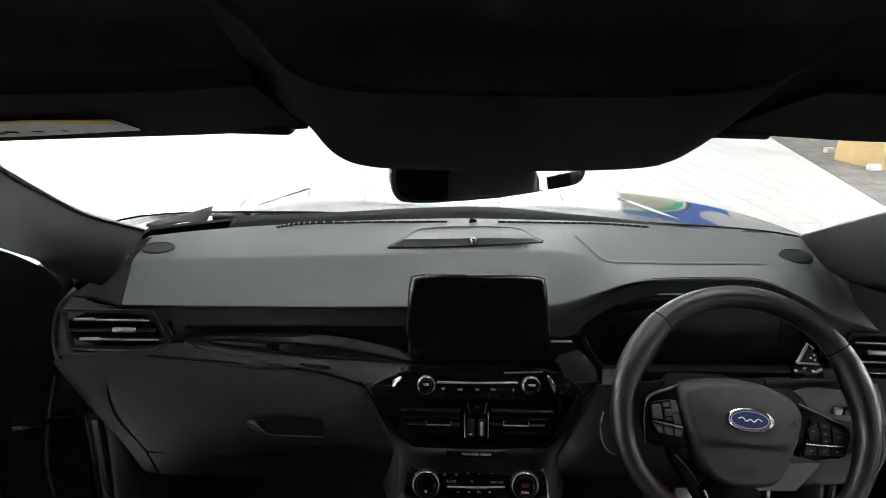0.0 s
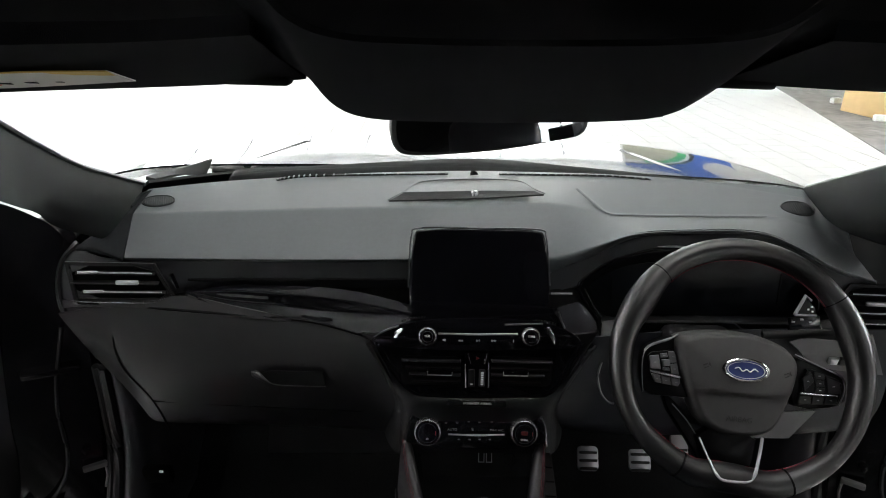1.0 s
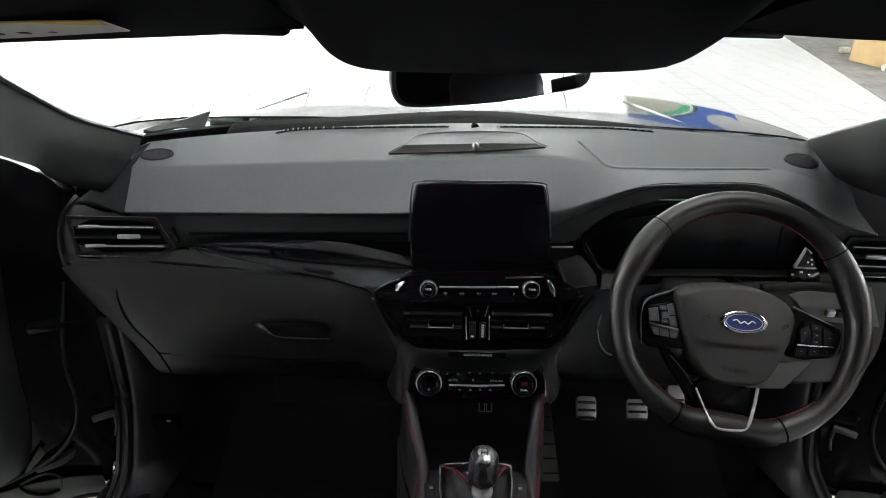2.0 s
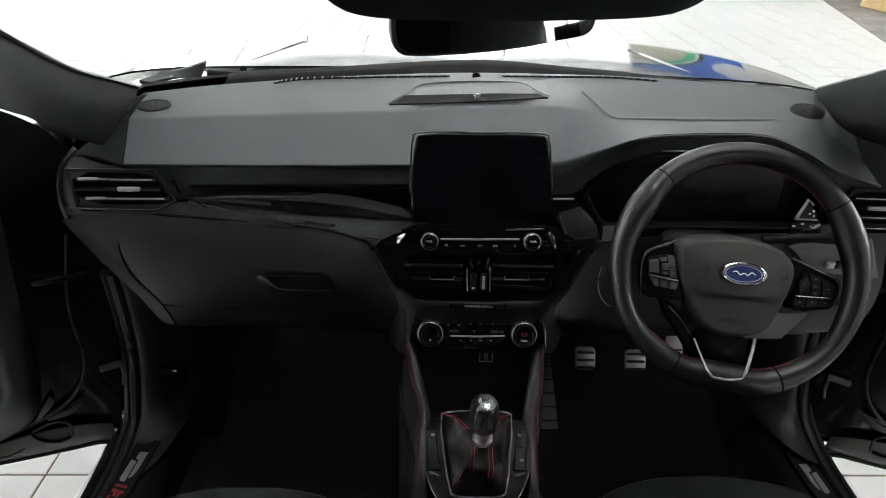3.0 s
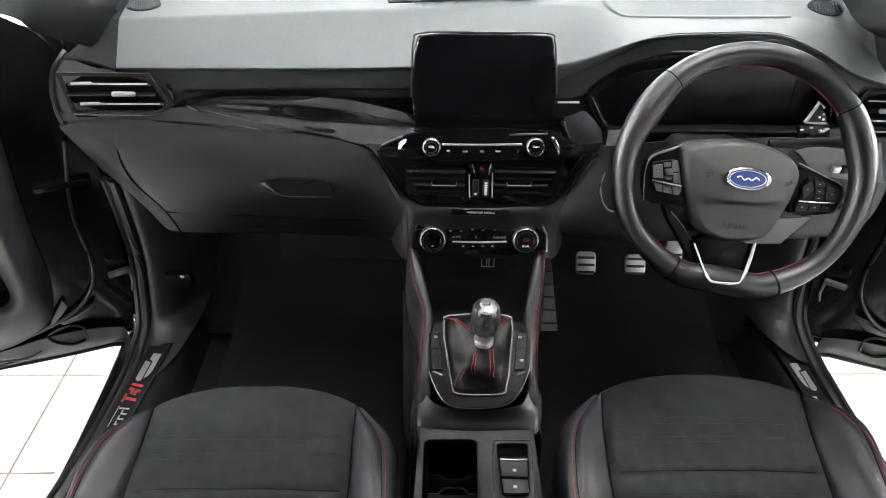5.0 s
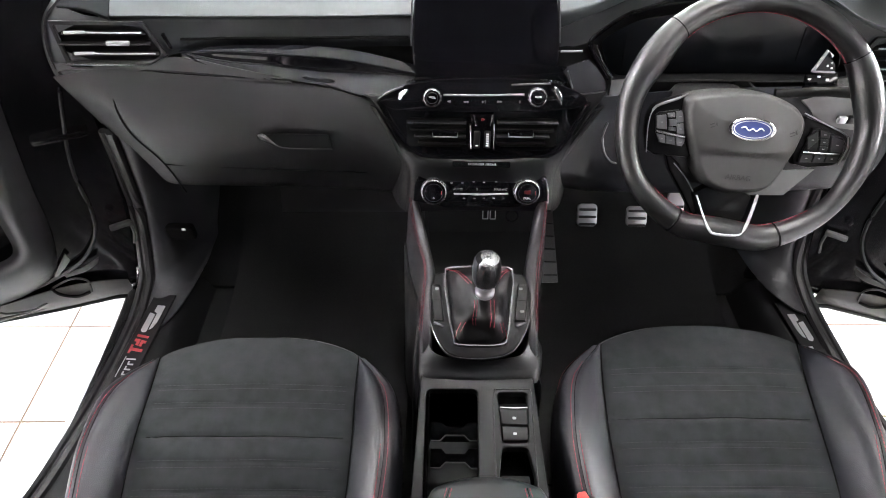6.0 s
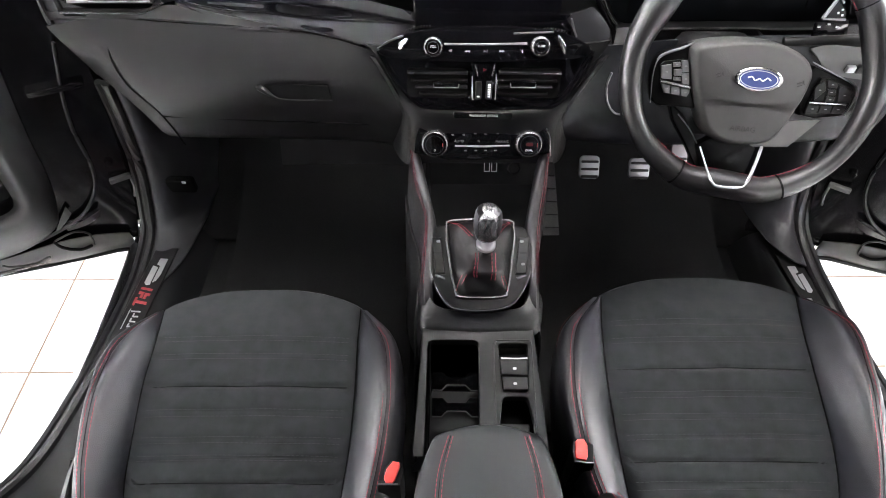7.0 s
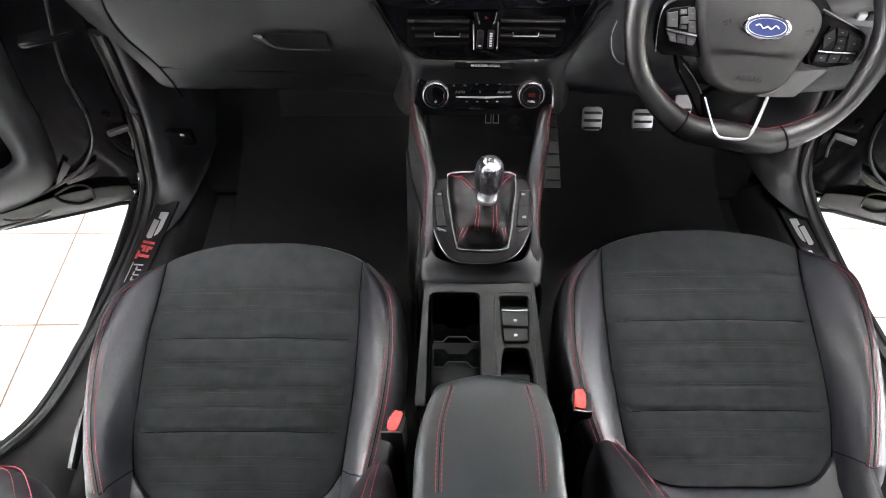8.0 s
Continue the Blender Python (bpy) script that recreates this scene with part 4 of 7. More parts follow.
K3 = [(x, y + 0.16, z - 0.02) for x, y, z in K2]
part("knee_panel", sheet([K0, K1, K2, K3], 50, 3, 0.004), KNEESKIN, dash, "dark knee panel under the steering column")

part("footwell_cover", sheet([[(-0.371, 1.000, 0.800), (-0.240, 0.994, 0.806), (-0.124, 0.980, 0.815)], [(-0.386, 1.026, 0.700), (-0.250, 1.018, 0.711), (-0.127, 1.006, 0.722)], [(-0.389, 1.032, 0.687), (-0.252, 1.024, 0.698), (-0.127, 1.012, 0.708)], [(-0.389, 1.12, 0.684), (-0.252, 1.12, 0.695), (-0.127, 1.12, 0.705)]], 20, 2, 0.004), DARK, dash, "dark cover panel under the glovebox")
part("column_arc", tube(cr([(0.203, 0.898, 0.992), (0.200, 0.898, 0.966), (0.208, 0.898, 0.936), (0.221, 0.898, 0.918), (0.233, 0.900, 0.912)], 16), 0.0018, 6), BRIGHTRIM, dash, "thin bright edge beside the steering column")
CLUSTERGLASS = material("dark_cluster_glass", (0.010, 0.0115, 0.015), 0.30, var=0.1, spec=0.4)
BROWGLOSS = material("bright_black_gloss", (0.02, 0.02, 0.022), 0.08, 0.5, coat=1.0)
# instrument cluster under its brow
hood_o = [(0.173, 0.985, 1.083), (0.178, 0.985, 1.097), (0.204, 0.985, 1.121), (0.233, 0.985, 1.139), (0.276, 0.985, 1.153), (0.364, 0.985, 1.161), (0.473, 0.985, 1.161), (0.544, 0.985, 1.138), (0.598, 0.985, 1.100), (0.619, 0.985, 1.043), (0.535, 0.985, 1.033), (0.399, 0.985, 1.031), (0.293, 0.985, 1.029), (0.218, 0.985, 1.027)]
hood_i = [(0.209, 1.050, 1.053), (0.215, 1.050, 1.065), (0.239, 1.050, 1.083), (0.266, 1.050, 1.097), (0.308, 1.050, 1.108), (0.399, 1.050, 1.114), (0.506, 1.050, 1.114), (0.571, 1.050, 1.097), (0.612, 1.050, 1.066), (0.631, 1.050, 1.017), (0.567, 1.050, 1.008), (0.429, 1.050, 1.004), (0.316, 1.050, 1.002), (0.242, 1.050, 1.000)]
part("cluster_hood", grid([cr(r + r[:1], 84) for r in (hood_o, [tuple((Vector(a) + Vector(b)) / 2) for a, b in zip(hood_o, hood_i)], hood_i)]), DARK, dash, "dark recess of the instruments")
part("hood_surround", sheet([[(0.117, 1.000, 1.099), (0.196, 0.988, 1.146), (0.258, 0.976, 1.182), (0.351, 0.971, 1.192), (0.447, 0.971, 1.193), (0.520, 0.975, 1.167), (0.590, 0.980, 1.132), (0.671, 0.980, 1.106)],
                             [(0.120, 0.992, 1.070), (0.173, 0.985, 1.090), (0.233, 0.985, 1.139), (0.364, 0.985, 1.161), (0.473, 0.985, 1.161), (0.544, 0.985, 1.138), (0.598, 0.985, 1.100), (0.701, 0.985, 1.044)]], 40, 0, 0.003), BANDSKIN, dash, "dark grained instrument hood")
part("hood_surround", sheet([[(0.119, 0.992, 1.074), (0.151, 0.988, 1.081), (0.172, 0.985, 1.085)], [(0.121, 0.975, 1.036), (0.164, 0.972, 1.036), (0.216, 0.984, 1.025)]], 8, 0, 0.003), BLACK, dash)
part("instrument_display", sheet([[(0.204, 1.052, 1.060), (0.266, 1.052, 1.098), (0.399, 1.052, 1.114), (0.507, 1.052, 1.114), (0.614, 1.052, 1.070)], [(0.236, 1.050, 0.998), (0.285, 1.050, 1.000), (0.429, 1.050, 1.003), (0.542, 1.050, 1.006), (0.634, 1.050, 1.014)]], 16, 0, 0.003), CLUSTERGLASS, dash, "dark instrument display, switched off")
for x in ((0.247, 1.048, 1.075), (0.547, 1.048, 1.092)):
    part("display_edge", tube([x, (x[0] + 0.004, x[1] - 0.002, x[2] - 0.060)], 0.0012, 5), DARK, dash)
part("cluster_shelf", sheet([[(0.219, 0.990, 1.027), (0.400, 0.990, 1.034), (0.536, 0.990, 1.035), (0.621, 0.990, 1.044)], [(0.214, 0.968, 1.031), (0.392, 0.968, 1.036), (0.526, 0.968, 1.038), (0.609, 0.968, 1.047)], [(0.214, 0.966, 1.027), (0.393, 0.966, 1.033), (0.526, 0.966, 1.034), (0.609, 0.966, 1.044)]], 20, 1, 0.003), DARK, dash, "grey shelf under the instruments")
part("brow_strip", tube(cr([(0.230, 0.980, 1.139), (0.265, 0.980, 1.152), (0.291, 0.980, 1.159), (0.361, 0.980, 1.165), (0.469, 0.980, 1.165), (0.530, 0.980, 1.146)], 24), 0.0030, 8), BROWGLOSS, dash, "gloss strip under the brow")
# short silver tube paints a reflected highlight onto the gloss strip
part("brow_glint", tube([(0.292, 0.976, 1.165), (0.323, 0.976, 1.166), (0.357, 0.976, 1.164)], [0.0008, 0.0018, 0.0014], 6), SILVER, dash, "painted glint on the gloss strip under the brow")
part("cluster_trim", tube(cr([(0.183, 0.982, 1.084), (0.188, 0.981, 1.073), (0.201, 0.980, 1.051), (0.218, 0.978, 1.031)], 12), [0.0012] * 4 + [0.0019] * 8, 6), CHROME, dash, "thin chrome trim beside the cluster")
part("cluster_rim", tube(cr([(0.232, 0.982, 1.141), (0.201, 0.980, 1.121), (0.175, 0.978, 1.098), (0.172, 0.976, 1.085), (0.185, 0.974, 1.061), (0.208, 0.970, 1.030)], 24), 0.0036, 8), GLOSS, dash)
part("cheek_panel", sheet([[(0.212, 0.955, 1.037), (0.236, 0.955, 1.040)], [(0.207, 0.935, 1.020), (0.229, 0.935, 1.022)]], 4, 0, 0.004), DARK, dash)
# trim fin from the vent panel towards the driver
part("driver_wing", sheet([[(0.123, 0.945, 1.062), (0.144, 0.945, 1.069), (0.165, 0.946, 1.077)], [(0.137, 0.938, 1.046), (0.163, 0.938, 1.057), (0.183, 0.942, 1.061)], [(0.152, 0.931, 1.023), (0.179, 0.932, 1.032), (0.196, 0.939, 1.043)], [(0.157, 0.926, 1.007), (0.182, 0.929, 1.016), (0.197, 0.935, 1.024)]], 14, 2, 0.004), GREYMETAL, dash, "dark metallic fin beside the instruments")
part("wing_edge", tube(cr([(0.136, 0.905, 1.043), (0.149, 0.905, 1.030), (0.167, 0.905, 1.020)], 12), [0.0012] * 4 + [0.0026] * 8, 6), BRIGHTRIM, dash, "bright lower edge of the fin")
part("wing_edge", tube(cr([(0.131, 0.925, 1.067), (0.136, 0.925, 1.053), (0.143, 0.925, 1.038)], 12), 0.0018, 6), BRIGHTRIM, dash)
part("band_step", tube(cr([(-0.492, 1.003, 1.071), (-0.331, 1.003, 1.076), (-0.120, 1.003, 1.082)], 12), 0.002, 6), BLACK, dash)
part("band_step", tube(cr([(0.125, 0.972, 1.077), (0.160, 0.972, 1.078)], 4), 0.0018, 6), SILVER, dash)
# crease embossed in front of the driver
part("pad_crease", tube(cr([(0.192, 1.158, 1.206), (0.213, 1.107, 1.195), (0.230, 1.068, 1.190), (0.268, 1.059, 1.191), (0.378, 1.052, 1.195), (0.498, 1.052, 1.198)], 40), 0.0045, 8, flat=0.26), PAD, dash)
# glovebox seams and handle
part("glovebox_seam", tube(cr([(-0.602, 0.944, 1.001), (-0.602, 0.938, 0.971), (-0.592, 0.940, 0.926), (-0.561, 0.953, 0.861), (-0.555, 0.990, 0.766)], 24), 0.0016, 6), BLACK, dash)
part("glovebox_seam", tube(cr([(-0.560, 0.953, 0.857), (-0.395, 0.937, 0.863), (-0.283, 0.926, 0.868), (-0.186, 0.912, 0.876)], 24), 0.0014, 6), BLACK, dash)
part("glovebox_seam", tube(cr([(-0.180, 0.893, 0.964), (-0.179, 0.895, 0.930), (-0.182, 0.911, 0.876)], 10), 0.0014, 6), BLACK, dash)
# flat black sheet over the lid paints the shade of the handle recess
hd = part("glovebox_handle", sheet([[(-0.352, 0.904, 0.955), (-0.323, 0.902, 0.959), (-0.249, 0.898, 0.961)], [(-0.344, 0.901, 0.942), (-0.322, 0.898, 0.934), (-0.243, 0.895, 0.935)]], 12, 0, 0.002), BLACK, dash, "glovebox handle, the shade of its recess painted as a black patch")
part("handle_edge", tube(cr([(-0.366, 0.905, 0.953), (-0.354, 0.901, 0.949), (-0.342, 0.898, 0.941), (-0.326, 0.896, 0.935), (-0.288, 0.894, 0.935), (-0.243, 0.893, 0.936)], 16), [0.002, 0.0052, 0.0062, 0.0062, 0.0055, 0.0042, 0.003, 0.002] + [0.0012] * 8, 8), PLASTIC, hd)

# defroster slots with fins along the windscreen
for pts in (((-0.389, 1.241, 1.1823), (-0.353, 1.258, 1.1848), (-0.291, 1.268, 1.1867), (-0.168, 1.278, 1.1899), (-0.049, 1.284, 1.1928)), ((0.056, 1.284, 1.1954), (0.110, 1.283, 1.1968), (0.160, 1.280, 1.1982), (0.210, 1.275, 1.2004), (0.265, 1.266, 1.2032), (0.310, 1.255, 1.2044), (0.353, 1.240, 1.2056))):
    line = [p + Vector((0, 0, 0.0006)) for p in cr(pts, 40)]
    part("defroster_slot", tube(line, 0.0046, 6, False, 0.4), BLACK, dash, "narrow defroster slot")
    for a, b in zip(line[::2], line[1::2]):
        part("defroster_fin", rbox(0.0026, 0.010, 0.0036, Matrix.Translation(a.lerp(b, 0.5) + Vector((0, 0, 0.0012))), 0.0), PAD, dash, smooth=False)
part("light_sensor", lathe([(0.011, 0), (0.007, 0.006), (0.0, 0.008)], pose(*(0.002, 1.278, 1.196)), 3), BLACK, dash)
# centre speaker grille with a raised lip; the top has its light put into the colour
part("grille_top", sheet([[(-0.100, 1.205, 1.198), (-0.048, 1.210, 1.202), (0.034, 1.210, 1.205), (0.083, 1.205, 1.204)], [(-0.125, 1.142, 1.199), (-0.049, 1.147, 1.201), (0.030, 1.147, 1.205), (0.103, 1.142, 1.208)], [(-0.133, 1.130, 1.199), (-0.049, 1.136, 1.201), (0.029, 1.136, 1.204), (0.109, 1.130, 1.208)]], 20, 1, 0.003), MESH_LIT, dash, "raised perforated speaker cover")
part("grille_mesh", sheet([[(-0.131, 1.130, 1.198), (-0.049, 1.135, 1.201), (0.029, 1.135, 1.205), (0.109, 1.130, 1.207)], [(-0.146, 1.122, 1.191), (-0.049, 1.130, 1.196), (0.029, 1.130, 1.200), (0.115, 1.122, 1.207)], [(-0.157, 1.112, 1.188), (-0.049, 1.116, 1.193), (0.028, 1.116, 1.198), (0.122, 1.112, 1.208)]], 20, 0, 0.003), MESH, dash, "black perforated speaker mesh")
part("grille_lip", tube(cr([(-0.159, 1.113, 1.188), (-0.131, 1.135, 1.199), (-0.099, 1.200, 1.200), (-0.007, 1.210, 1.205), (0.083, 1.200, 1.207), (0.108, 1.140, 1.209), (0.124, 1.113, 1.209)], 40), 0.0013, 6), PAD, dash, "fine lip round the speaker cover")
part("sun_sensor", lathe([(0.0075, 0), (0.0075, 0.004), (0.006, 0.008), (0.0, 0.010)], pose(*(-0.002, 1.120, 1.200)), 16), KNOBMETAL, dash, "small domed glass light sensor")
for c, r, tilt in (((-0.574, 1.115, 1.1736), 0.0283, (0.065, -0.197, 0.978)), ((0.572, 1.089, 1.2020), 0.0291, (-0.03, -0.30, 0.95))):
    m = Matrix.Translation(c) @ Vector(tilt).to_track_quat("Z", "Y").to_matrix().to_4x4() @ Matrix.Diagonal((1, 0.72, 1, 1))
    dv = part("demister_vent", lathe([(r * 1.02, -0.004), (r, 0.001), (r * 0.96, 0.0014), (r * 0.93, 0.0), (0, 0.0)], m, 32), BANDSKIN, dash, "round demister vent")
    for k in range(13):
        h = r * 0.86 * math.sqrt(max(0.05, 1 - ((k - 6) / 7) ** 2))
        part("fin", rbox(0.0018, h * 1.9, 0.0016, m @ pose((k - 6) * r * 0.133, 0, 0.0006), 0.0), BANDSKIN, dv, smooth=False)


# corner air vents
def vent_unit(o, mir):
    """A corner air vent: frame, three bright-edged slats and a slider; built in a panel frame, mirrored for the driver's side."""
    m = Matrix.Translation(o) @ Matrix.Diagonal((mir * 0.88, 0.88, 0.88, 1)) @ plane((0, 0, 0), 14) @ pose(0, 0, 0, 0, 12, -1.5)
    def w(bm):
        bm.transform(m)
        bmesh.ops.recalc_face_normals(bm, faces=bm.faces)
        return bm
    vt = part("air_vent", w(prism([(-0.084, 0.030), (0.060, 0.030), (0.088, -0.020), (0.074, -0.032), (-0.070, -0.032)], 0.004, pose(0, 0, -0.012), 0, 1, 1)), BLACK, dash, "corner air vent with bright slats")
    part("vent_frame", w(frame_ring([(-0.090, 0.036), (0.064, 0.036), (0.096, -0.022), (0.078, -0.040), (-0.074, -0.040)], [(-0.083, 0.030), (0.060, 0.030), (0.088, -0.020), (0.073, -0.032), (-0.069, -0.032)], 0.009, pose(0, 0, -0.010), 0)), DARK, vt)
    part("chrome_edge", w(tube(cr([(-0.072, -0.036, 0.004), (0.0, -0.038, 0.004), (0.06, -0.038, 0.004), (0.080, -0.030, 0.004), (0.10, -0.020, 0.004)], 16), 0.0022, 6)), CHROME, vt, "chrome lower edge")
    part("chrome_edge", w(tube([(-0.081, 0.022, -0.004), (-0.077, 0.004, -0.004)], 0.0014, 6)), GREYMETAL, vt)
    for yy, xa, xb in ((0.018, -0.066, 0.060), (0.0, -0.074, 0.066), (-0.018, -0.056, 0.078)):
        sl = part("slat", w(rbox(xb - xa + 0.012, 0.0022, 0.016, pose((xa + xb) / 2, yy - 0.001, -0.004, 18), 0.0008, 1)), DARK, vt)
        if yy:
            part("slat_edge", w(tube(cr([(xa, yy, 0.005), (xa + 0.03, yy + 0.001, 0.005), (xa + 0.045, yy, 0.005), (xb, yy, 0.005)], 14), [0.0028] * 6 + [0.0015] * 8, 6)), SILVER, sl, "bright slat edge")
    part("slider_tab", w(rbox(0.040, 0.0085, 0.010, pose(0.018, 0.0, 0.004), 0.003, 2)), SILVER, vt, "silver slider tab")
    part("vent_wheel", w(rbox(0.007, 0.030, 0.008, pose(0.100, 0.004, 0.002, 0, 0, 22), 0.002, 2)), GLOSS, vt)


vent_unit((-0.591, 0.962, 1.082), 1)
vent_unit((0.679, 0.955, 1.082), -1)
part("end_cap", sheet([[(-0.685, 1.032, 1.121), (-0.710, 1.020, 1.096), (-0.715, 1.000, 1.059), (-0.705, 0.985, 1.021), (-0.682, 0.980, 0.983), (-0.660, 0.985, 0.920)],
                       [(-0.729, 1.100, 1.099), (-0.765, 1.100, 1.061), (-0.777, 1.090, 1.016), (-0.773, 1.080, 0.966), (-0.752, 1.080, 0.923), (-0.722, 1.080, 0.860)]], 20, 1, 0.004), PLASTIC, dash, "dark end of the dashboard")
# switches by the driver's door
ms = part("mirror_switch", prism([(0.5075, 0.0425), (0.5252, 0.0712), (0.5410, 0.0536), (0.5409, 0.0432)], 0.004, P_AUDIO @ pose(0, 0.0, -0.03), 0.001), DARK, dash, "dark triangular switch plate with silver edge")
part("plate_edge", tube([P_AUDIO @ Vector((*p, -0.024)) for p in ((0.5058, 0.0425), (0.5240, 0.0738), (0.5322, 0.0654))], 0.0030, 6), BRIGHTRIM, ms)
part("plate_edge", tube([P_AUDIO @ Vector((*p, -0.024)) for p in ((0.5058, 0.0425), (0.5410, 0.0423))], 0.0020, 6), BRIGHTRIM, ms)
for p in ((0.5290, 0.0516), (0.5345, 0.0560), (0.5357, 0.0483)):
    part("mark", prism(rect(0.003, 0.003, *p), 0.0006, P_AUDIO @ pose(0, 0, -0.026)), WHITEPRINT, ms, smooth=False)
sw = part("light_switch", prism([(0.4986, 0.0372), (0.5464, 0.0416), (0.5507, 0.0138), (0.4979, 0.0110)], 0.006, P_AUDIO @ pose(0, 0, -0.03), 0.001), GLOSS, dash, "black light switch panel")
for k in range(3):
    part("mark", prism(rect(0.005, 0.003, 0, 0), 0.0006, P_AUDIO @ pose(*[v + dv for v, dv in zip((0.5171, 0.0315), (0.014 * (k - 1), 0.004 * (k % 2)))], -0.0235)), GREYPRINT, sw, smooth=False)

# ---- touchscreen ----
scr = thing("touchscreen", (0, 0.96, 1.06), "black freestanding touchscreen, switched off, on the dashboard", "screen")
corner = [(-0.0986, 0.0658), (0.0983, 0.0692), (0.1126, 0.0566), (0.1229, -0.0513), (0.1146, -0.0661), (-0.1035, -0.0706), (-0.1147, -0.0562), (-0.1083, 0.0537)]
part("housing", prism(corner, 0.016, P_SCREEN @ pose(0, 0, -0.017), 0.003, 2, 2), GLOSS, scr)
part("glass_face", prism([(x * 0.975, y * 0.965) for x, y in corner], 0.002, P_SCREEN @ pose(0, 0, 0.0), 0.0008, 1, 2), LCD, scr, "dark glass display face")
part("bezel", tube(cr([P_SCREEN @ Vector((x, y, -0.002)) for x, y in ((-0.1139, -0.0335), (-0.1126, 0.0285), (-0.1101, 0.0536), (-0.0986, 0.0650), (-0.0052, 0.0678), (0.0983, 0.0683), (0.1108, 0.0566), (0.1151, 0.0333), (0.1203, -0.0287))], 40), 0.0015, 6), GREYMETAL, scr, "thin bright rim along the top edge")
part("stand", rbox(0.16, 0.05, 0.09, pose(0, 1.0, 1.07, -20), 0.01), BLACK, scr)

# ---- centre stack ----
stack = thing("centre_stack", (0, 0.9, 0.95), "black centre stack with audio, air vents and climate controls", "control panel")
S0 = [(-0.182, 0.910, 1.029), (-0.136, 0.895, 1.038), (-0.002, 0.895, 1.048), (0.132, 0.895, 1.045), (0.191, 0.910, 1.042)]
S1 = [(-0.165, 0.895, 1.015), (-0.118, 0.892, 0.968), (0.003, 0.892, 0.963), (0.132, 0.892, 0.974), (0.177, 0.895, 1.016)]
S1b = [(-0.136, 0.876, 0.970), (-0.095, 0.870, 0.944), (0.002, 0.868, 0.945), (0.100, 0.870, 0.948), (0.146, 0.876, 0.976)]
S2 = [(-0.122, 0.868, 0.947), (-0.090, 0.852, 0.948), (0.002, 0.850, 0.947), (0.092, 0.852, 0.952), (0.131, 0.868, 0.953)]
S3 = [(-0.112, 0.862, 0.915), (-0.094, 0.848, 0.923), (0.003, 0.847, 0.926), (0.090, 0.848, 0.928), (0.118, 0.862, 0.920)]
S4 = [(-0.119, 0.862, 0.837), (-0.094, 0.844, 0.852), (0.006, 0.842, 0.856), (0.097, 0.844, 0.856), (0.123, 0.862, 0.842)]
part("surround", sheet([S0, S1, S1b, S2, S3, S4], 40, 2, 0.006), GLOVESKIN, stack, "dark grey surround of the centre stack")
for pts in (((-0.165, 0.895, 1.015), (-0.122, 0.868, 0.947), (-0.112, 0.862, 0.915), (-0.117, 0.862, 0.831)), ((0.177, 0.895, 1.016), (0.131, 0.868, 0.953), (0.118, 0.862, 0.920), (0.124, 0.862, 0.836))):
    sgn = -1 if pts[0][0] < 0 else 1
    part("stack_flank", sheet([pts, [(x + sgn * 0.016, y + 0.016, z - 0.002) for x, y, z in pts], [(x + sgn * 0.034, y + 0.07, z - 0.005) for x, y, z in pts], [(x + sgn * 0.040, y + 0.16, z - 0.01) for x, y, z in pts]], 16, 2, 0.004), GLOVESKIN, stack)
ap = part("audio_panel", prism([(-0.1640, -0.0083), (-0.1430, 0.0043), (-0.1126, 0.0171), (-0.0648, 0.0241), (-0.0040, 0.0270), (0.0571, 0.0265), (0.1053, 0.0223), (0.1367, 0.0108), (0.1586, -0.0019), (0.1559, -0.0133), (0.1297, -0.0190), (-0.0022, -0.0253), (-0.1342, -0.0240), (-0.1588, -0.0152)], 0.012, P_AUDIO @ pose(0, 0, -0.008), 0.002, 2, 1), GLOSS, stack, "piano black audio panel")
for pts in (((-0.1321, -0.0079), (-0.1339, -0.0019), (-0.1279, 0.0034), (-0.1149, 0.0106), (-0.1166, 0.0019), (-0.1226, -0.0017), (-0.1243, -0.0078)),
            ((0.1012, 0.0166), (0.1073, 0.0150), (0.1150, 0.0031), (0.1237, -0.0107), (0.1160, -0.0135), (0.1091, -0.0005))):
    fx, fy = sum(p[0] for p in pts) / len(pts), sum(p[1] for p in pts) / len(pts)
    part("end_facet", prism([((x - fx) * 1.25, y - fy) for x, y in pts], 0.003, P_AUDIO @ pose(fx, fy, 0.0050, 0, -40 if fx < 0 else 40, 0), 0.001, 2, 1), CHROME, ap, "bright bevelled facet")
part("panel_edge", tube(cr([P_AUDIO @ Vector((*p, 0.004)) for p in ((-0.1617, -0.0068), (-0.1426, 0.0040), (-0.1236, 0.0113))], 10), [0.0008] * 3 + [0.0016] * 7, 6), BRIGHTRIM, ap)
part("panel_edge", tube([P_AUDIO @ Vector((*p, 0.004)) for p in ((0.0394, 0.0171), (0.0697, 0.0186), (0.0984, 0.0200))], 0.0014, 6), BRIGHTRIM, ap)
for k in range(9):
    for x, sg in ((-0.118, 1), (0.085, 1)):
        part("vent_notch", rbox(0.0022, 0.0030, 0.002, P_AUDIO @ pose(x + 0.0042 * k, 0.0245 - 0.00012 * (k - 4) ** 2 + (0.0008 * k - 0.004 if x < 0 else 0.0015 - 0.0006 * k), 0.002), 0.0), DARK, ap, smooth=False)
AUD = P_AUDIO @ pose(0, 0, 0.0042)
part("chrome_bar", tube([AUD @ Vector((*p, 0)) for p in ((-0.0626, 0.0006), (-0.0031, 0.0010), (0.0599, 0.0031))], 0.0016, 6), SILVER, ap, "silver bar above the buttons")
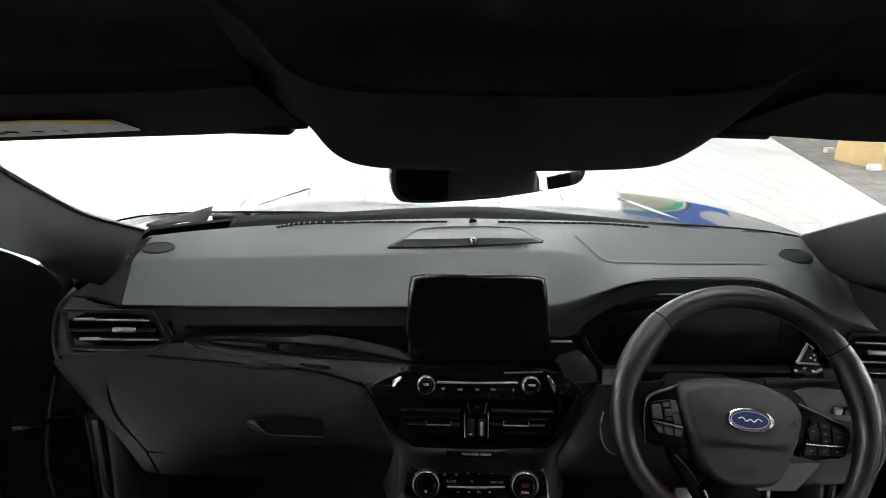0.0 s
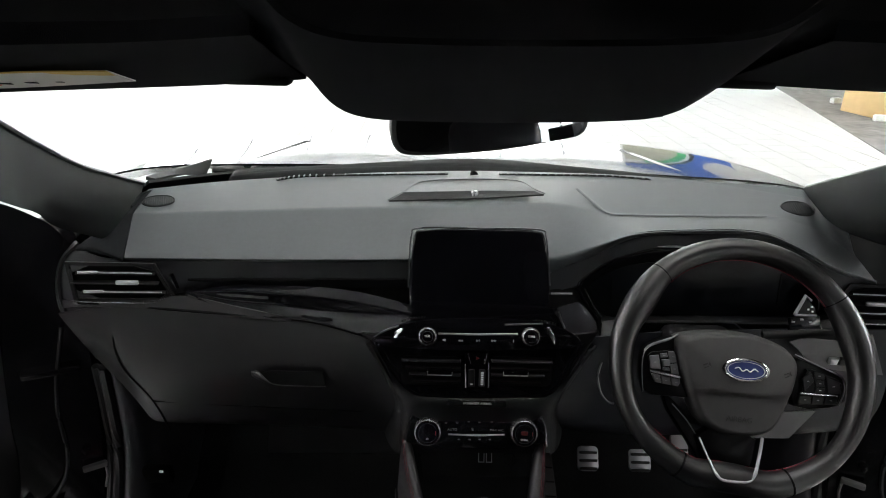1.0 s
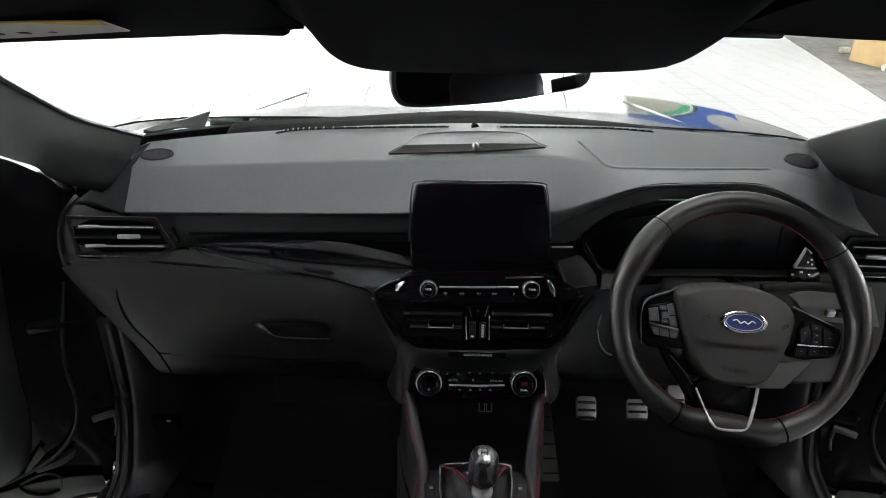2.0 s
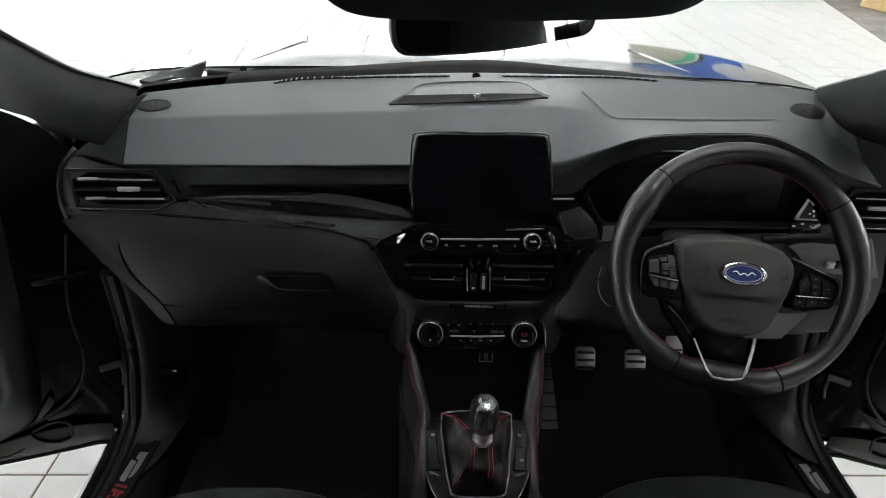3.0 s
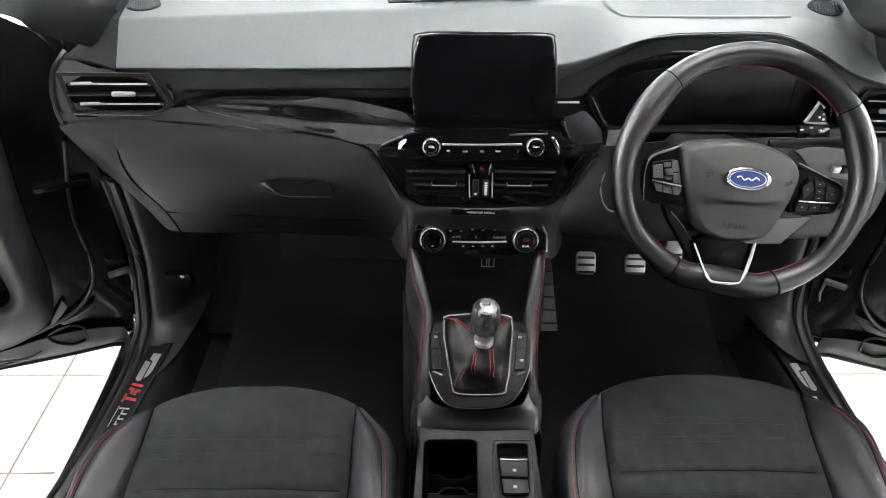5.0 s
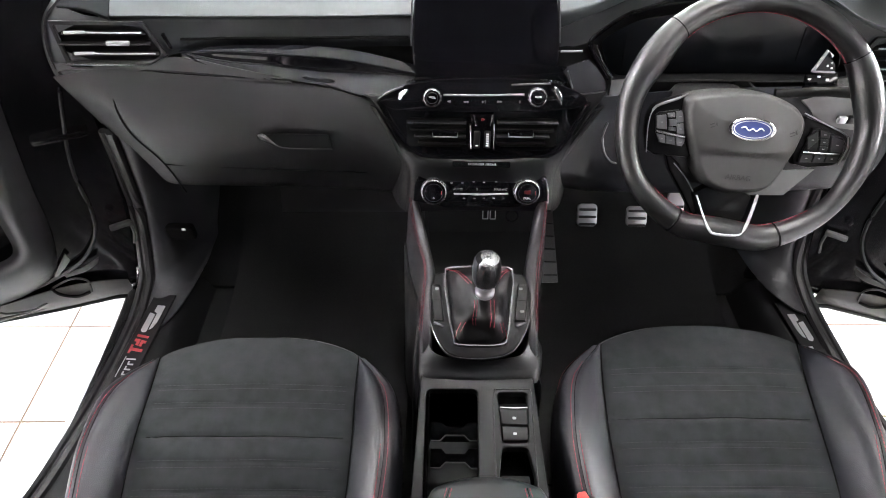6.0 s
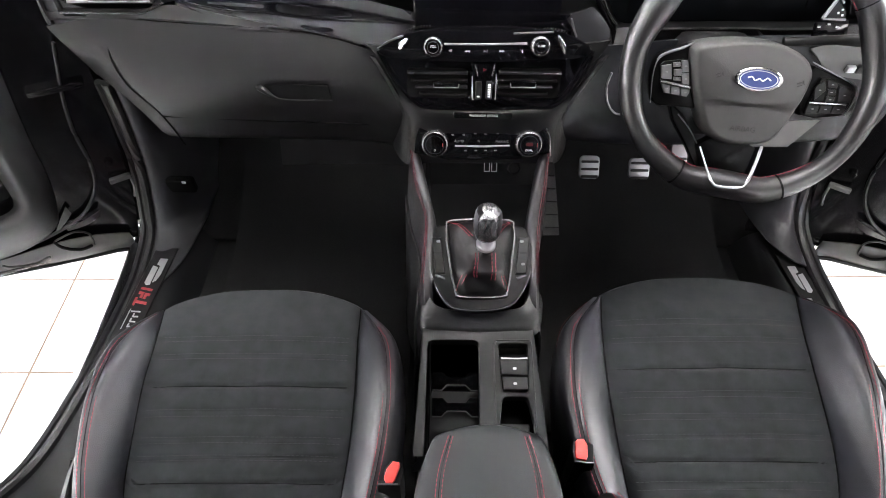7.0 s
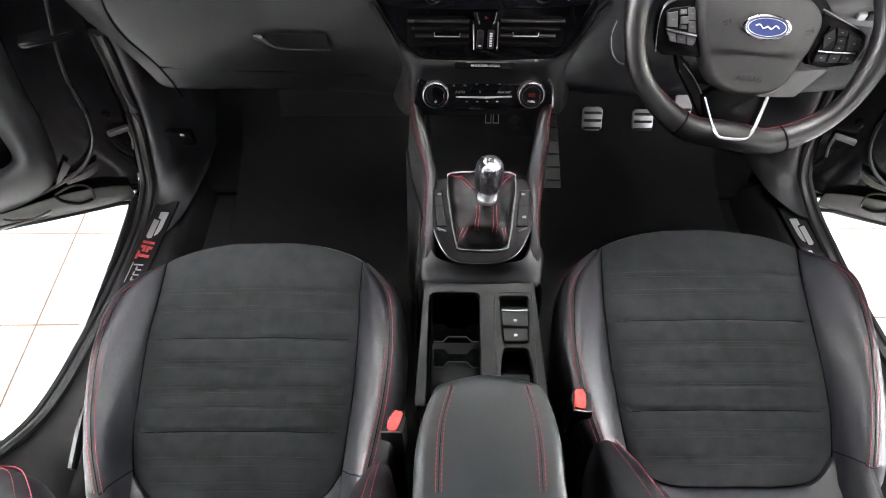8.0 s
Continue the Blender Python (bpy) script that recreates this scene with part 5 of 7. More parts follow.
def tri(cx, cy, d, mat, parent, m, s=0.0019):
    return part("symbol", prism([(cx - d * s, cy - s), (cx - d * s, cy + s), (cx + d * s, cy)], 0.0006, m), mat, parent, smooth=False)
for (x, y), ds in (((-0.0546, -0.0088), (-1,)), ((-0.0282, -0.0092), (-1, -1)), ((-0.0019, -0.0086), (1,)), ((0.0235, -0.0081), (1, 1)), ((0.0507, -0.0076), ())):
    for k, dd in enumerate(ds):
        tri(x + 0.0040 * (k - (len(ds) - 1) / 2), y, dd, GREYPRINT, ap, AUD)
    if not ds or len(ds) == 1:
        part("symbol", prism(rect(0.0009, 0.004, x + 0.003, y), 0.0006, AUD), GREYPRINT, ap, smooth=False)
for (x, y), word in (((-0.0792, -0.0032), "VOL"), ((0.0794, -0.0000), "TUNE")):
    k = part("knob", lathe([(0.0120, 0), (0.0120, 0.012), (0.010, 0.0145), (0.0, 0.0145)], P_AUDIO @ pose(x, y, 0.004)), GLOSS, stack, "round black audio knob")
    part("ring", lathe([(0.0142, 0), (0.0144, 0.009), (0.0132, 0.0125), (0.0118, 0.0135), (0.0115, 0.012), (0.0115, 0)], P_AUDIO @ pose(x, y, 0.003)), RINGMETAL, k, "chrome knob ring")
    part("ring", lathe([(0.0086, 0), (0.0086, 0.0012), (0.0079, 0.0012), (0.0079, 0)], P_AUDIO @ pose(x, y, 0.0182)), GREYMETAL, k)
    lettering(word, 0.0052 if word == "VOL" else 0.0042, P_AUDIO @ pose(x, y + 0.001, 0.0188), WHITEPRINT, k)

VENT_OUTLINE = [(-0.1628, 0.0532), (-0.1472, 0.0244), (-0.1295, -0.0012), (-0.1060, -0.0263), (-0.0805, -0.0344), (0.0014, -0.0356), (0.0878, -0.0329), (0.1147, -0.0266), (0.1329, -0.0054), (0.1474, 0.0230), (0.1617, 0.0508), (0.1660, 0.0580)]
vp = part("vent_panel", prism(VENT_OUTLINE, 0.008, P_VENT @ pose(0, 0, -0.008), 0.002, 2, 1), GLOSS, stack, "piano black vent panel")
VM = P_VENT @ pose(0, 0, 0.0005)
for inset, wide in ((1.0, 0.0022), (0.955, 0.0012)):
    part("panel_rim", tube(cr([P_VENT @ Vector((x * inset, y * inset + 0.02 * (1 - inset), 0.0004)) for x, y in VENT_OUTLINE[:-1]], 60), wide, 6), GLOSS, vp, "glossy rim round the vents")
for a, b, tabx in (((-0.1187, 0.0231), (-0.0261, 0.0249), (-0.0587, 0.0076)), ((0.0212, 0.0250), (0.1166, 0.0269), (0.0587, 0.0100))):
    cx, wd = (a[0] + b[0]) / 2, b[0] - a[0]
    lv = part("air_vent", prism(rrect(wd, 0.046, 0.008, cx, a[1] - 0.017), 0.001, VM), BLACK, vp, "centre air vent")
    for k, (yy, mat) in enumerate(((a[1], SILVER), (a[1] - 0.0115, BLACK), (a[1] - 0.0215, SILVER), (a[1] - 0.032, BLACK))):
        inset = 0.012 * (k / 2)
        xa, xb = (a[0] + inset, b[0]) if cx < 0 else (a[0], b[0] - inset)
        part("slat", rbox(xb - xa, 0.0022 if k % 2 == 0 else 0.003, 0.010, VM @ pose((xa + xb) / 2, yy, 0.003, 15), 0.0008, 1), DARK if k % 2 == 0 else BLACK, lv)
        if k % 2 == 0:
            ends = [xa + 0.002, xa * 0.68 + xb * 0.32, xa * 0.6 + xb * 0.4, xb - 0.002] if cx < 0 else [xb - 0.002, xb * 0.68 + xa * 0.32, xb * 0.6 + xa * 0.4, xa + 0.002]
            part("slat_edge", tube([VM @ Vector((q, yy, 0.0085)) for q in ends], [0.0017, 0.0015, 0.0009, 0.0008], 5), GREYMETAL, lv)
    part("slider_tab", rbox(0.040, 0.010, 0.012, VM @ pose(tabx[0], a[1] - 0.016, 0.006), 0.002, 2), GLOSS, lv)
    part("tab_edge", tube([VM @ Vector((tabx[0] + dx, a[1] - 0.016 + dy, 0.0125)) for dx, dy in ((-0.0195, 0.001), (-0.0185, -0.0045), (0.0185, -0.0045), (0.0195, 0.001))], 0.0008, 5), SILVER, lv)
cc = part("hazard_column", prism([(-0.0212, 0.0379), (0.0160, 0.0386), (0.0152, 0.0184), (0.0179, -0.0191), (-0.0183, -0.0198), (-0.0169, 0.0177)], 0.006, VM, 0.001, 1), GLOSS, vp, "black column with vent wheels and hazard button")
for pts in (((-0.0158, 0.0362), (-0.0108, 0.0197)), ((0.0144, 0.0368), (0.0107, 0.0201)), ((0.0168, 0.0230), (0.0178, -0.0172)), ((-0.0197, 0.0195), (-0.0174, -0.0179))):
    part("column_trim", tube([VM @ Vector((*p, 0.006)) for p in pts], 0.0012, 5), RINGMETAL, cc)
tri(*(-0.0004, 0.0291), 1, DIMRED, cc, VM @ pose(0, 0, 0.006), 0.0026)
for (x, y), nb in (((-0.0090, -0.0026), 1), ((0.0072, -0.0023), 6)):
    w = part("vent_wheel", rbox(0.010, 0.028, 0.006, VM @ pose(x, y, 0.006), 0.002, 2), DARK, cc)
    for k in range(nb):
        part("mark", prism(rect(0.0042, 0.0022, x, y - 0.009 + 0.0036 * k), 0.0005, VM @ pose(0, 0, 0.009)), WHITEPRINT, w, smooth=False)

# airbag lamp strip
P_STRIP = plane((0.0, 0.8435, 0.9457), 23.7)
sp = part("airbag_strip", prism(rrect(0.092, 0.0095, 0.002, 0.0, 0.0), 0.0016, P_STRIP, 0.0004, 1), GLOSS, stack, "small black airbag indicator strip")
lettering("PASSENGER AIRBAG", 0.0050, P_STRIP @ pose(0.001, 0.0, 0.0019), GREYPRINT, sp)

cp = part("climate_panel", prism([(-0.0968, 0.0287), (0.0997, 0.0325), (0.1107, 0.0176), (0.1151, -0.0283), (-0.1091, -0.0325), (-0.1068, 0.0134)], 0.012, P_CLIM @ pose(0, 0, -0.006), 0.003, 2, 1), GLOSS, stack, "black climate control panel")
CL = P_CLIM @ pose(0, 0, 0.0062)
# soft highlight on the right edge, painted as a metal line
part("panel_glint", tube(cr([CL @ Vector((*p, 0.0)) for p in ((0.1022, 0.0212), (0.1093, 0.0099), (0.1129, -0.0216))], 10), 0.0012, 5), RINGMETAL, cp, "thin metal line painting a highlight on the panel edge")
for (x, y), word in (((-0.0751, -0.0021), ""), ((0.0754, -0.0002), "DUAL")):
    k = part("knob", lathe([(0.017, 0), (0.017, 0.016), (0.0, 0.016)], P_CLIM @ pose(x, y, 0.006)), LCD, stack, "round climate knob with dark centre")
    part("ring", lathe([(0.0216, 0), (0.0216, 0.012), (0.0204, 0.0160), (0.0186, 0.0170), (0.0180, 0.0155), (0.0180, 0)], P_CLIM @ pose(x, y, 0.004), 40), RINGMETAL, k, "silver knob ring")
    part("ring", lathe([(0.0150, 0), (0.0150, 0.001), (0.0142, 0.001), (0.0142, 0)], P_CLIM @ pose(x, y, 0.0220), 32), GREYMETAL, k)
    if word:
        lettering(word, 0.0045, P_CLIM @ pose(x, y - 0.009, 0.0222), WHITEPRINT, k)
        part("display", prism(rrect(0.011, 0.006, 0.002, x, y + 0.001), 0.0004, P_CLIM @ pose(0, 0, 0.0222)), material("red_display", (0.05, 0.002, 0.003), 0.4), k, "dim red digits behind dark glass", smooth=False)
        part("red_bar", prism(rect(0.0012, 0.006, x + 0.0125, y), 0.0004, P_CLIM @ pose(0, 0, 0.0222)), DIMRED, k, smooth=False)
    else:
        part("power_mark", lathe([(0.0016, 0), (0.0016, 0.0004), (0.001, 0.0004), (0.001, 0)], P_CLIM @ pose(x, y - 0.009, 0.0222), 12), GREYPRINT, k)
        part("red_bar", prism(rect(0.0014, 0.006, x + 0.0125, y), 0.0004, P_CLIM @ pose(0, 0, 0.0222)), DIMRED, k, smooth=False)
part("chrome_bar", tube([CL @ Vector((*p, 0)) for p in ((-0.0425, -0.0072), (0.0022, -0.0074), (0.0459, -0.0056))], 0.0013, 6), SILVER, cp, "silver bar with ribs")
for k in range(8):
    x, y = (0.0022, -0.0074)
    part("rib", rbox(0.0012, 0.0034, 0.002, CL @ pose(x + 0.0042 * (k - 3.5), y, 0.0012), 0.0), SILVER, cp, smooth=False)
lettering("AUTO", 0.0055, CL @ pose(*(-0.0362, 0.0005), 0), DIMPRINT, cp)
lettering("MAX A/C", 0.0052, CL @ pose(*(0.0335, 0.0009), 0), DIMPRINT, cp)
lettering("%", 0.0055, CL @ pose(*(-0.0046, 0.0011), 0), DIMPRINT, cp)
lettering("REAR", 0.0030, CL @ pose(*(-0.0467, 0.0155), 0), DIMPRINT, cp)
lettering("MAX", 0.0034, CL @ pose(*(-0.0291, 0.0159), 0), DIMPRINT, cp)
lettering("A/C", 0.0040, CL @ pose(*(0.0422, 0.0144), 0), DIMPRINT, cp)
for x, y in ((-0.0466, 0.0108), (-0.0290, 0.0111), (-0.0106, 0.0134), (0.0061, 0.0127), (0.0256, 0.0140), (-0.0255, -0.0146), (-0.0088, -0.0143), (0.0070, -0.0140), (0.0229, -0.0137)):
    part("symbol", prism(rrect(0.0040, 0.0020, 0.0008, x, y), 0.0004, CL), DIMPRINT, cp, smooth=False)

# ---- centre console ----
console = thing("centre_console", (0, 0.5, 0.36), "black centre console between the front seats", "console")
part("tunnel", rbox(0.19, 0.62, 0.30, pose(0, 0.36, 0.50), 0.02), DARK, console)
part("tunnel_front", rbox(0.20, 0.46, 0.36, pose(0, 0.92, 0.52), 0.02), DARK, console)
RAILSKIN = material("rail_leather", (0.0165, 0.0160, 0.0185), 0.38, spec=0.5, var=0.1, scale=60, bump=0.22, bscale=800, voronoi=True, wear=0.05)
# side rails that sweep from the stack back past the gear panel
for sgn, rows in ((-1, ([(-0.117, 0.850, 0.870), (-0.108, 0.800, 0.841), (-0.091, 0.755, 0.809), (-0.091, 0.712, 0.795), (-0.096, 0.644, 0.770), (-0.093, 0.594, 0.720)],
                       [(-0.106, 0.845, 0.874), (-0.092, 0.790, 0.850), (-0.079, 0.745, 0.819), (-0.078, 0.709, 0.798), (-0.077, 0.640, 0.775), (-0.069, 0.605, 0.720)])),
                  (1, ([(0.116, 0.850, 0.874), (0.110, 0.800, 0.845), (0.101, 0.755, 0.812), (0.095, 0.714, 0.795), (0.092, 0.647, 0.770), (0.098, 0.596, 0.720)],
                      [(0.104, 0.845, 0.877), (0.092, 0.790, 0.853), (0.082, 0.745, 0.821), (0.081, 0.711, 0.798), (0.076, 0.642, 0.775), (0.070, 0.607, 0.720)]))):
    out, inn = rows
    deep = [(x + sgn * 0.006, y, z - 0.10) for x, y, z in out]
    soft = [(x - sgn * (0.008 if k < 4 else 0.002), y, z - 0.010) for k, (x, y, z) in enumerate(inn)]
    low = [(x - sgn * (0.009 if k < 4 else 0.004), y, z - 0.05) for k, (x, y, z) in enumerate(inn)]
    part("side_rail", sheet([deep, out, inn, soft, low], 30, 2, 0.004), RAILSKIN, console, "padded side rail with red stitching")
    part("side_panel", sheet([deep, [(x + sgn * 0.012, y, 0.38) for x, y, z in out]], 20, 0, 0.004), DARK, console)
    for f in (0.10, 0.30):
        stitches(cr([tuple(Vector(p).lerp(Vector(q), f) + Vector((0, 0, 0.001))) for p, q in zip(out, inn)][:5], 30), DIMSTITCH, console, 0.0008, 0.2)
# open tray under the climate panel
part("tray_floor", sheet([[(-0.088, 0.990, 0.747), (0.113, 0.990, 0.750)], [(-0.082, 0.930, 0.697), (0.111, 0.930, 0.700)], [(-0.079, 0.751, 0.785), (0.086, 0.753, 0.785)]], 8, 1, 0.004), BLACK, console, "dark open tray")
for px in ((0.024, 0.955, 0.750), (0.038, 0.955, 0.750)):
    part("usb_socket", frame_ring(rect(0.011, 0.018), rect(0.0085, 0.0155), 0.002, Matrix.Translation(px) @ plane((0, 0, 0), 30), 0), GREYPRINT, console, "small usb socket")
    part("socket_mark", prism(rect(0.007, 0.002, 0, 0.013), 0.0005, Matrix.Translation(px) @ plane((0, 0, 0), 30)), GREYPRINT, console, smooth=False)
part("power_socket", lathe([(0.012, 0), (0.012, 0.004), (0.010, 0.004), (0.010, 0)], Matrix.Translation((0.075, 0.955, 0.748)) @ plane((0, 0, 0), 30), 20), GLOSS, console, "round power socket")
gp = part("gear_panel", prism([(-0.0875, 0.0618), (-0.0018, 0.0670), (0.0903, 0.0620), (0.0859, 0.0110), (0.0759, -0.0284), (0.0586, -0.0620), (0.0363, -0.0800), (-0.0044, -0.0860), (-0.0440, -0.0818), (-0.0631, -0.0633), (-0.0792, -0.0243), (-0.0859, 0.0170)], 0.012, P_GEAR @ pose(0, 0, -0.012), 0.003, 3, 1), SATINBLACK, console, "black panel round the gear lever")
GEAR_EDGE = [(0.0859, 0.0110), (0.0759, -0.0284), (0.0586, -0.0620), (0.0363, -0.0800), (-0.0044, -0.0860), (-0.0440, -0.0818), (-0.0631, -0.0633), (-0.0792, -0.0243), (-0.0859, 0.0170)]
# the edge highlight is painted as a thin metallic tube
part("panel_edge", tube(cr([P_GEAR @ Vector((x * 0.985, y * 0.985, -0.0006)) for x, y in GEAR_EDGE], 40), 0.0009, 6), GREYMETAL, gp, "metallic hairline painted as the highlight of the panel edge")
part("chrome_frame", frame_ring([(-0.0602, 0.0663), (-0.0420, 0.0738), (0.0441, 0.0749), (0.0594, 0.0678), (0.0421, -0.0593), (0.0307, -0.0651), (-0.0319, -0.0658), (-0.0431, -0.0603)],
                                [(-0.0582, 0.0643), (-0.0408, 0.0708), (0.0429, 0.0719), (0.0570, 0.0657), (0.0402, -0.0574), (0.0300, -0.0630), (-0.0311, -0.0637), (-0.0412, -0.0583)], 0.004, P_GEAR, 1), GEARRIM, gp, "satin metal frame of the gaiter")
for pts, marks in ((((-0.0782, 0.0393), (-0.0637, 0.0395), (-0.0563, -0.0240), (-0.0722, -0.0242)), 1), (((0.0620, 0.0411), (0.0783, 0.0413), (0.0700, -0.0226), (0.0532, -0.0228)), 2)):
    b = part("button", prism(pts, 0.003, P_GEAR, 0.001, 1), SATINBLACK, gp, "black push button")
    cx, cy = sum(p[0] for p in pts) / 4, sum(p[1] for p in pts) / 4
    for k in range(marks):
        part("mark", prism(rrect(0.0062, 0.0042, 0.0015, cx, cy + 0.024 - 0.040 * k), 0.0005, P_GEAR @ pose(0, 0, 0.003)), DIMPRINT, b, smooth=False)
    part("button_seam", prism(rect(0.018, 0.001, cx, cy + 0.004), 0.0005, P_GEAR @ pose(0, 0, 0.003)), BLACK, b, smooth=False)
for p in ((-0.0642, -0.0299), (0.0626, -0.0285)):
    part("trim_tip", rbox(0.017, 0.0045, 0.003, P_GEAR @ pose(*p, 0.001, 0, 0, -25 if p[0] < 0 else 25), 0.001), GREYMETAL, gp, "satin trim tip")
# skirt behind the gear panel, then the rear deck with its trays
part("skirt", sheet([[(-0.085, 0.650, 0.770), (-0.075, 0.619, 0.757), (-0.047, 0.604, 0.757), (-0.004, 0.600, 0.757), (0.040, 0.605, 0.757), (0.067, 0.617, 0.757), (0.081, 0.652, 0.770)],
                     [(-0.090, 0.650, 0.756), (-0.083, 0.607, 0.744), (-0.049, 0.596, 0.743), (-0.003, 0.593, 0.743), (0.044, 0.597, 0.743), (0.075, 0.606, 0.744), (0.089, 0.653, 0.756)],
                     [(-0.095, 0.644, 0.742), (-0.091, 0.590, 0.737), (-0.049, 0.583, 0.737), (-0.003, 0.582, 0.737), (0.046, 0.584, 0.737), (0.085, 0.591, 0.737), (0.098, 0.647, 0.742)],
                     [(-0.097, 0.640, 0.725), (-0.093, 0.585, 0.725), (-0.048, 0.578, 0.725), (-0.003, 0.576, 0.725), (0.046, 0.579, 0.725), (0.088, 0.586, 0.725), (0.102, 0.643, 0.725)]], 30, 2, 0.003), DECKSKIN, console, "dark sloped skirt of the console")
deck_outline = [(-0.0912, 0.1092), (0.0837, 0.1111), (0.0902, -0.0993), (-0.0974, -0.1007)]
deck_holes = [round_corners([(-0.0818, 0.0803), (-0.0029, 0.0811), (-0.0069, -0.1123), (-0.0845, -0.1129)], 0.010),
              round_corners([(0.0270, 0.0753), (0.0731, 0.0758), (0.0681, -0.0057), (0.0301, -0.0060)], 0.006),
              round_corners([(0.0297, -0.0134), (0.0659, -0.0131), (0.0730, -0.0525), (0.0716, -0.1117), (0.0208, -0.1121), (0.0236, -0.0529)], 0.007)]
part("deck", holed_plate(deck_outline, deck_holes, 0.014, P_CONS, 0.0024), DECKSKIN, console, "dark grey rear deck with rounded openings")
part("switch_well", prism([(0.0229, 0.0814), (0.0797, 0.0820), (0.0789, -0.1198), (0.0205, -0.1202)], 0.006, P_CONS @ pose(0, 0, -0.050)), BLACK, console, "black well of the switches")
part("deck_side", sheet([[(-0.0907, 0.5935, 0.7345), (-0.0968, 0.3896, 0.7166)], [(-0.0910, 0.600, 0.600), (-0.0970, 0.395, 0.580)]], 4, 0, 0.003), BLACK, console)
part("deck_side", sheet([[(0.0798, 0.5954, 0.7345), (0.0862, 0.3911, 0.7166)], [(0.0800, 0.602, 0.600), (0.0864, 0.397, 0.580)]], 4, 0, 0.003), BLACK, console)
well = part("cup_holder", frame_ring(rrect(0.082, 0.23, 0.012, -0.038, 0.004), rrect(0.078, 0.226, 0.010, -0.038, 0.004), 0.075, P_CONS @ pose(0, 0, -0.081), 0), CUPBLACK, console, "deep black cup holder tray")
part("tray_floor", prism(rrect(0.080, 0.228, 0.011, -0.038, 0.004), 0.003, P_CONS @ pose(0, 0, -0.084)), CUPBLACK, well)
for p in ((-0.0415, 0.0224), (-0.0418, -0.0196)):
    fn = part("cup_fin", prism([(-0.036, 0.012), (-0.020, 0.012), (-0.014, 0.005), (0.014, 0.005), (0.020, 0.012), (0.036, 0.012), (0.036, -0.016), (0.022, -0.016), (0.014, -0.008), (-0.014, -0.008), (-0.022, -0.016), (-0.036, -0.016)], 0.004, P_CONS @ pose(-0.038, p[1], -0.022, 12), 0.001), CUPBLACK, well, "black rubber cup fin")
    part("fin_edge", tube([P_CONS @ pose(-0.038, p[1], -0.022, 12) @ Vector((*q, 0.004)) for q in ((-0.036, -0.016), (-0.022, -0.016), (-0.014, -0.008), (0.014, -0.008), (0.022, -0.016), (0.036, -0.016))], 0.0012, 5), RUBBER, fn)
# parking brake switch and small tray
part("switch_block", prism([(0.0254, 0.0592), (0.0746, 0.0597), (0.0714, -0.0075), (0.0274, -0.0079)], 0.040, P_CONS @ pose(0, 0, -0.045), 0.002), BLACK, console)
part("deck_rim", tube(cr([P_CONS @ Vector((*p, 0.0002)) for p in ((0.0180, -0.1039), (0.0185, 0.0013), (0.0204, 0.0642), (0.0236, 0.0783), (0.0282, 0.0809), (0.0726, 0.0814), (0.0777, 0.0779), (0.0784, 0.0648), (0.0766, -0.0167), (0.0747, -0.1035))], 60), 0.0010, 6), DECKSKIN, console)
pb = part("parking_switch", prism([(0.0284, 0.0474), (0.0693, 0.0478), (0.0682, 0.0187), (0.0296, 0.0203)], 0.007, P_CONS, 0.0015), DARK, console, "parking brake switch with bright edge")
part("switch_edge", tube([P_CONS @ Vector((*p, 0.0075)) for p in ((0.0291, 0.0454), (0.0491, 0.0446), (0.0701, 0.0458))], 0.0017, 6), CHROME, pb)
part("switch_mark", prism(rrect(0.0055, 0.004, 0.0015, *(0.0490, 0.0291)), 0.0005, P_CONS @ pose(0, 0, 0.007)), GREYPRINT, pb, smooth=False)
pb2 = part("hold_switch", prism([(0.0304, 0.0174), (0.0680, 0.0168), (0.0674, -0.0038), (0.0318, -0.0042)], 0.005, P_CONS, 0.0015), DARK, console)
part("switch_mark", prism(rrect(0.0055, 0.004, 0.0015, *(0.0485, 0.0053)), 0.0005, P_CONS @ pose(0, 0, 0.005)), GREYPRINT, pb2, smooth=False)
part("tray_tab", rbox(0.042, 0.018, 0.006, P_CONS @ pose(*(0.0473, -0.0562), -0.02), 0.003), DARK, console)

# armrest
arm = thing("armrest", (0, 0.2, 0.70), "black leather centre armrest with red stitching", "armrest")
AL = [(-0.073, 0.382, 0.775), (-0.089, 0.341, 0.772), (-0.095, 0.301, 0.772), (-0.096, 0.247, 0.772)]
AR = [(0.070, 0.383, 0.775), (0.083, 0.342, 0.772), (0.087, 0.302, 0.772), (0.085, 0.248, 0.772)]
arm_rows = []
for i in range(4):
    l, r = Vector(AL[i]), Vector(AR[i])
    arm_rows.append([l + Vector((0.004, 0, -0.06)), l, l.lerp(r, 0.15) + Vector((0, 0.006 if i == 0 else 0, 0.012)), l.lerp(r, 0.5) + Vector((0, 0.012 if i == 0 else 0, 0.016)), l.lerp(r, 0.85) + Vector((0, 0.006 if i == 0 else 0, 0.012)), r, r + Vector((-0.004, 0, -0.06))])
arm_rows.append([p + Vector((0, -0.22, 0.004)) for p in arm_rows[-1]])
lead = [p + Vector((0, 0.014 * (1 - abs(k - 3) / 6), -0.022)) for k, p in enumerate(arm_rows[0])]
lead2 = [p + Vector((0, -0.004, -0.05)) for p in lead]
part("pad", sheet([lead2, lead] + arm_rows, 30, 2, 0.006), ARMSKIN, arm)
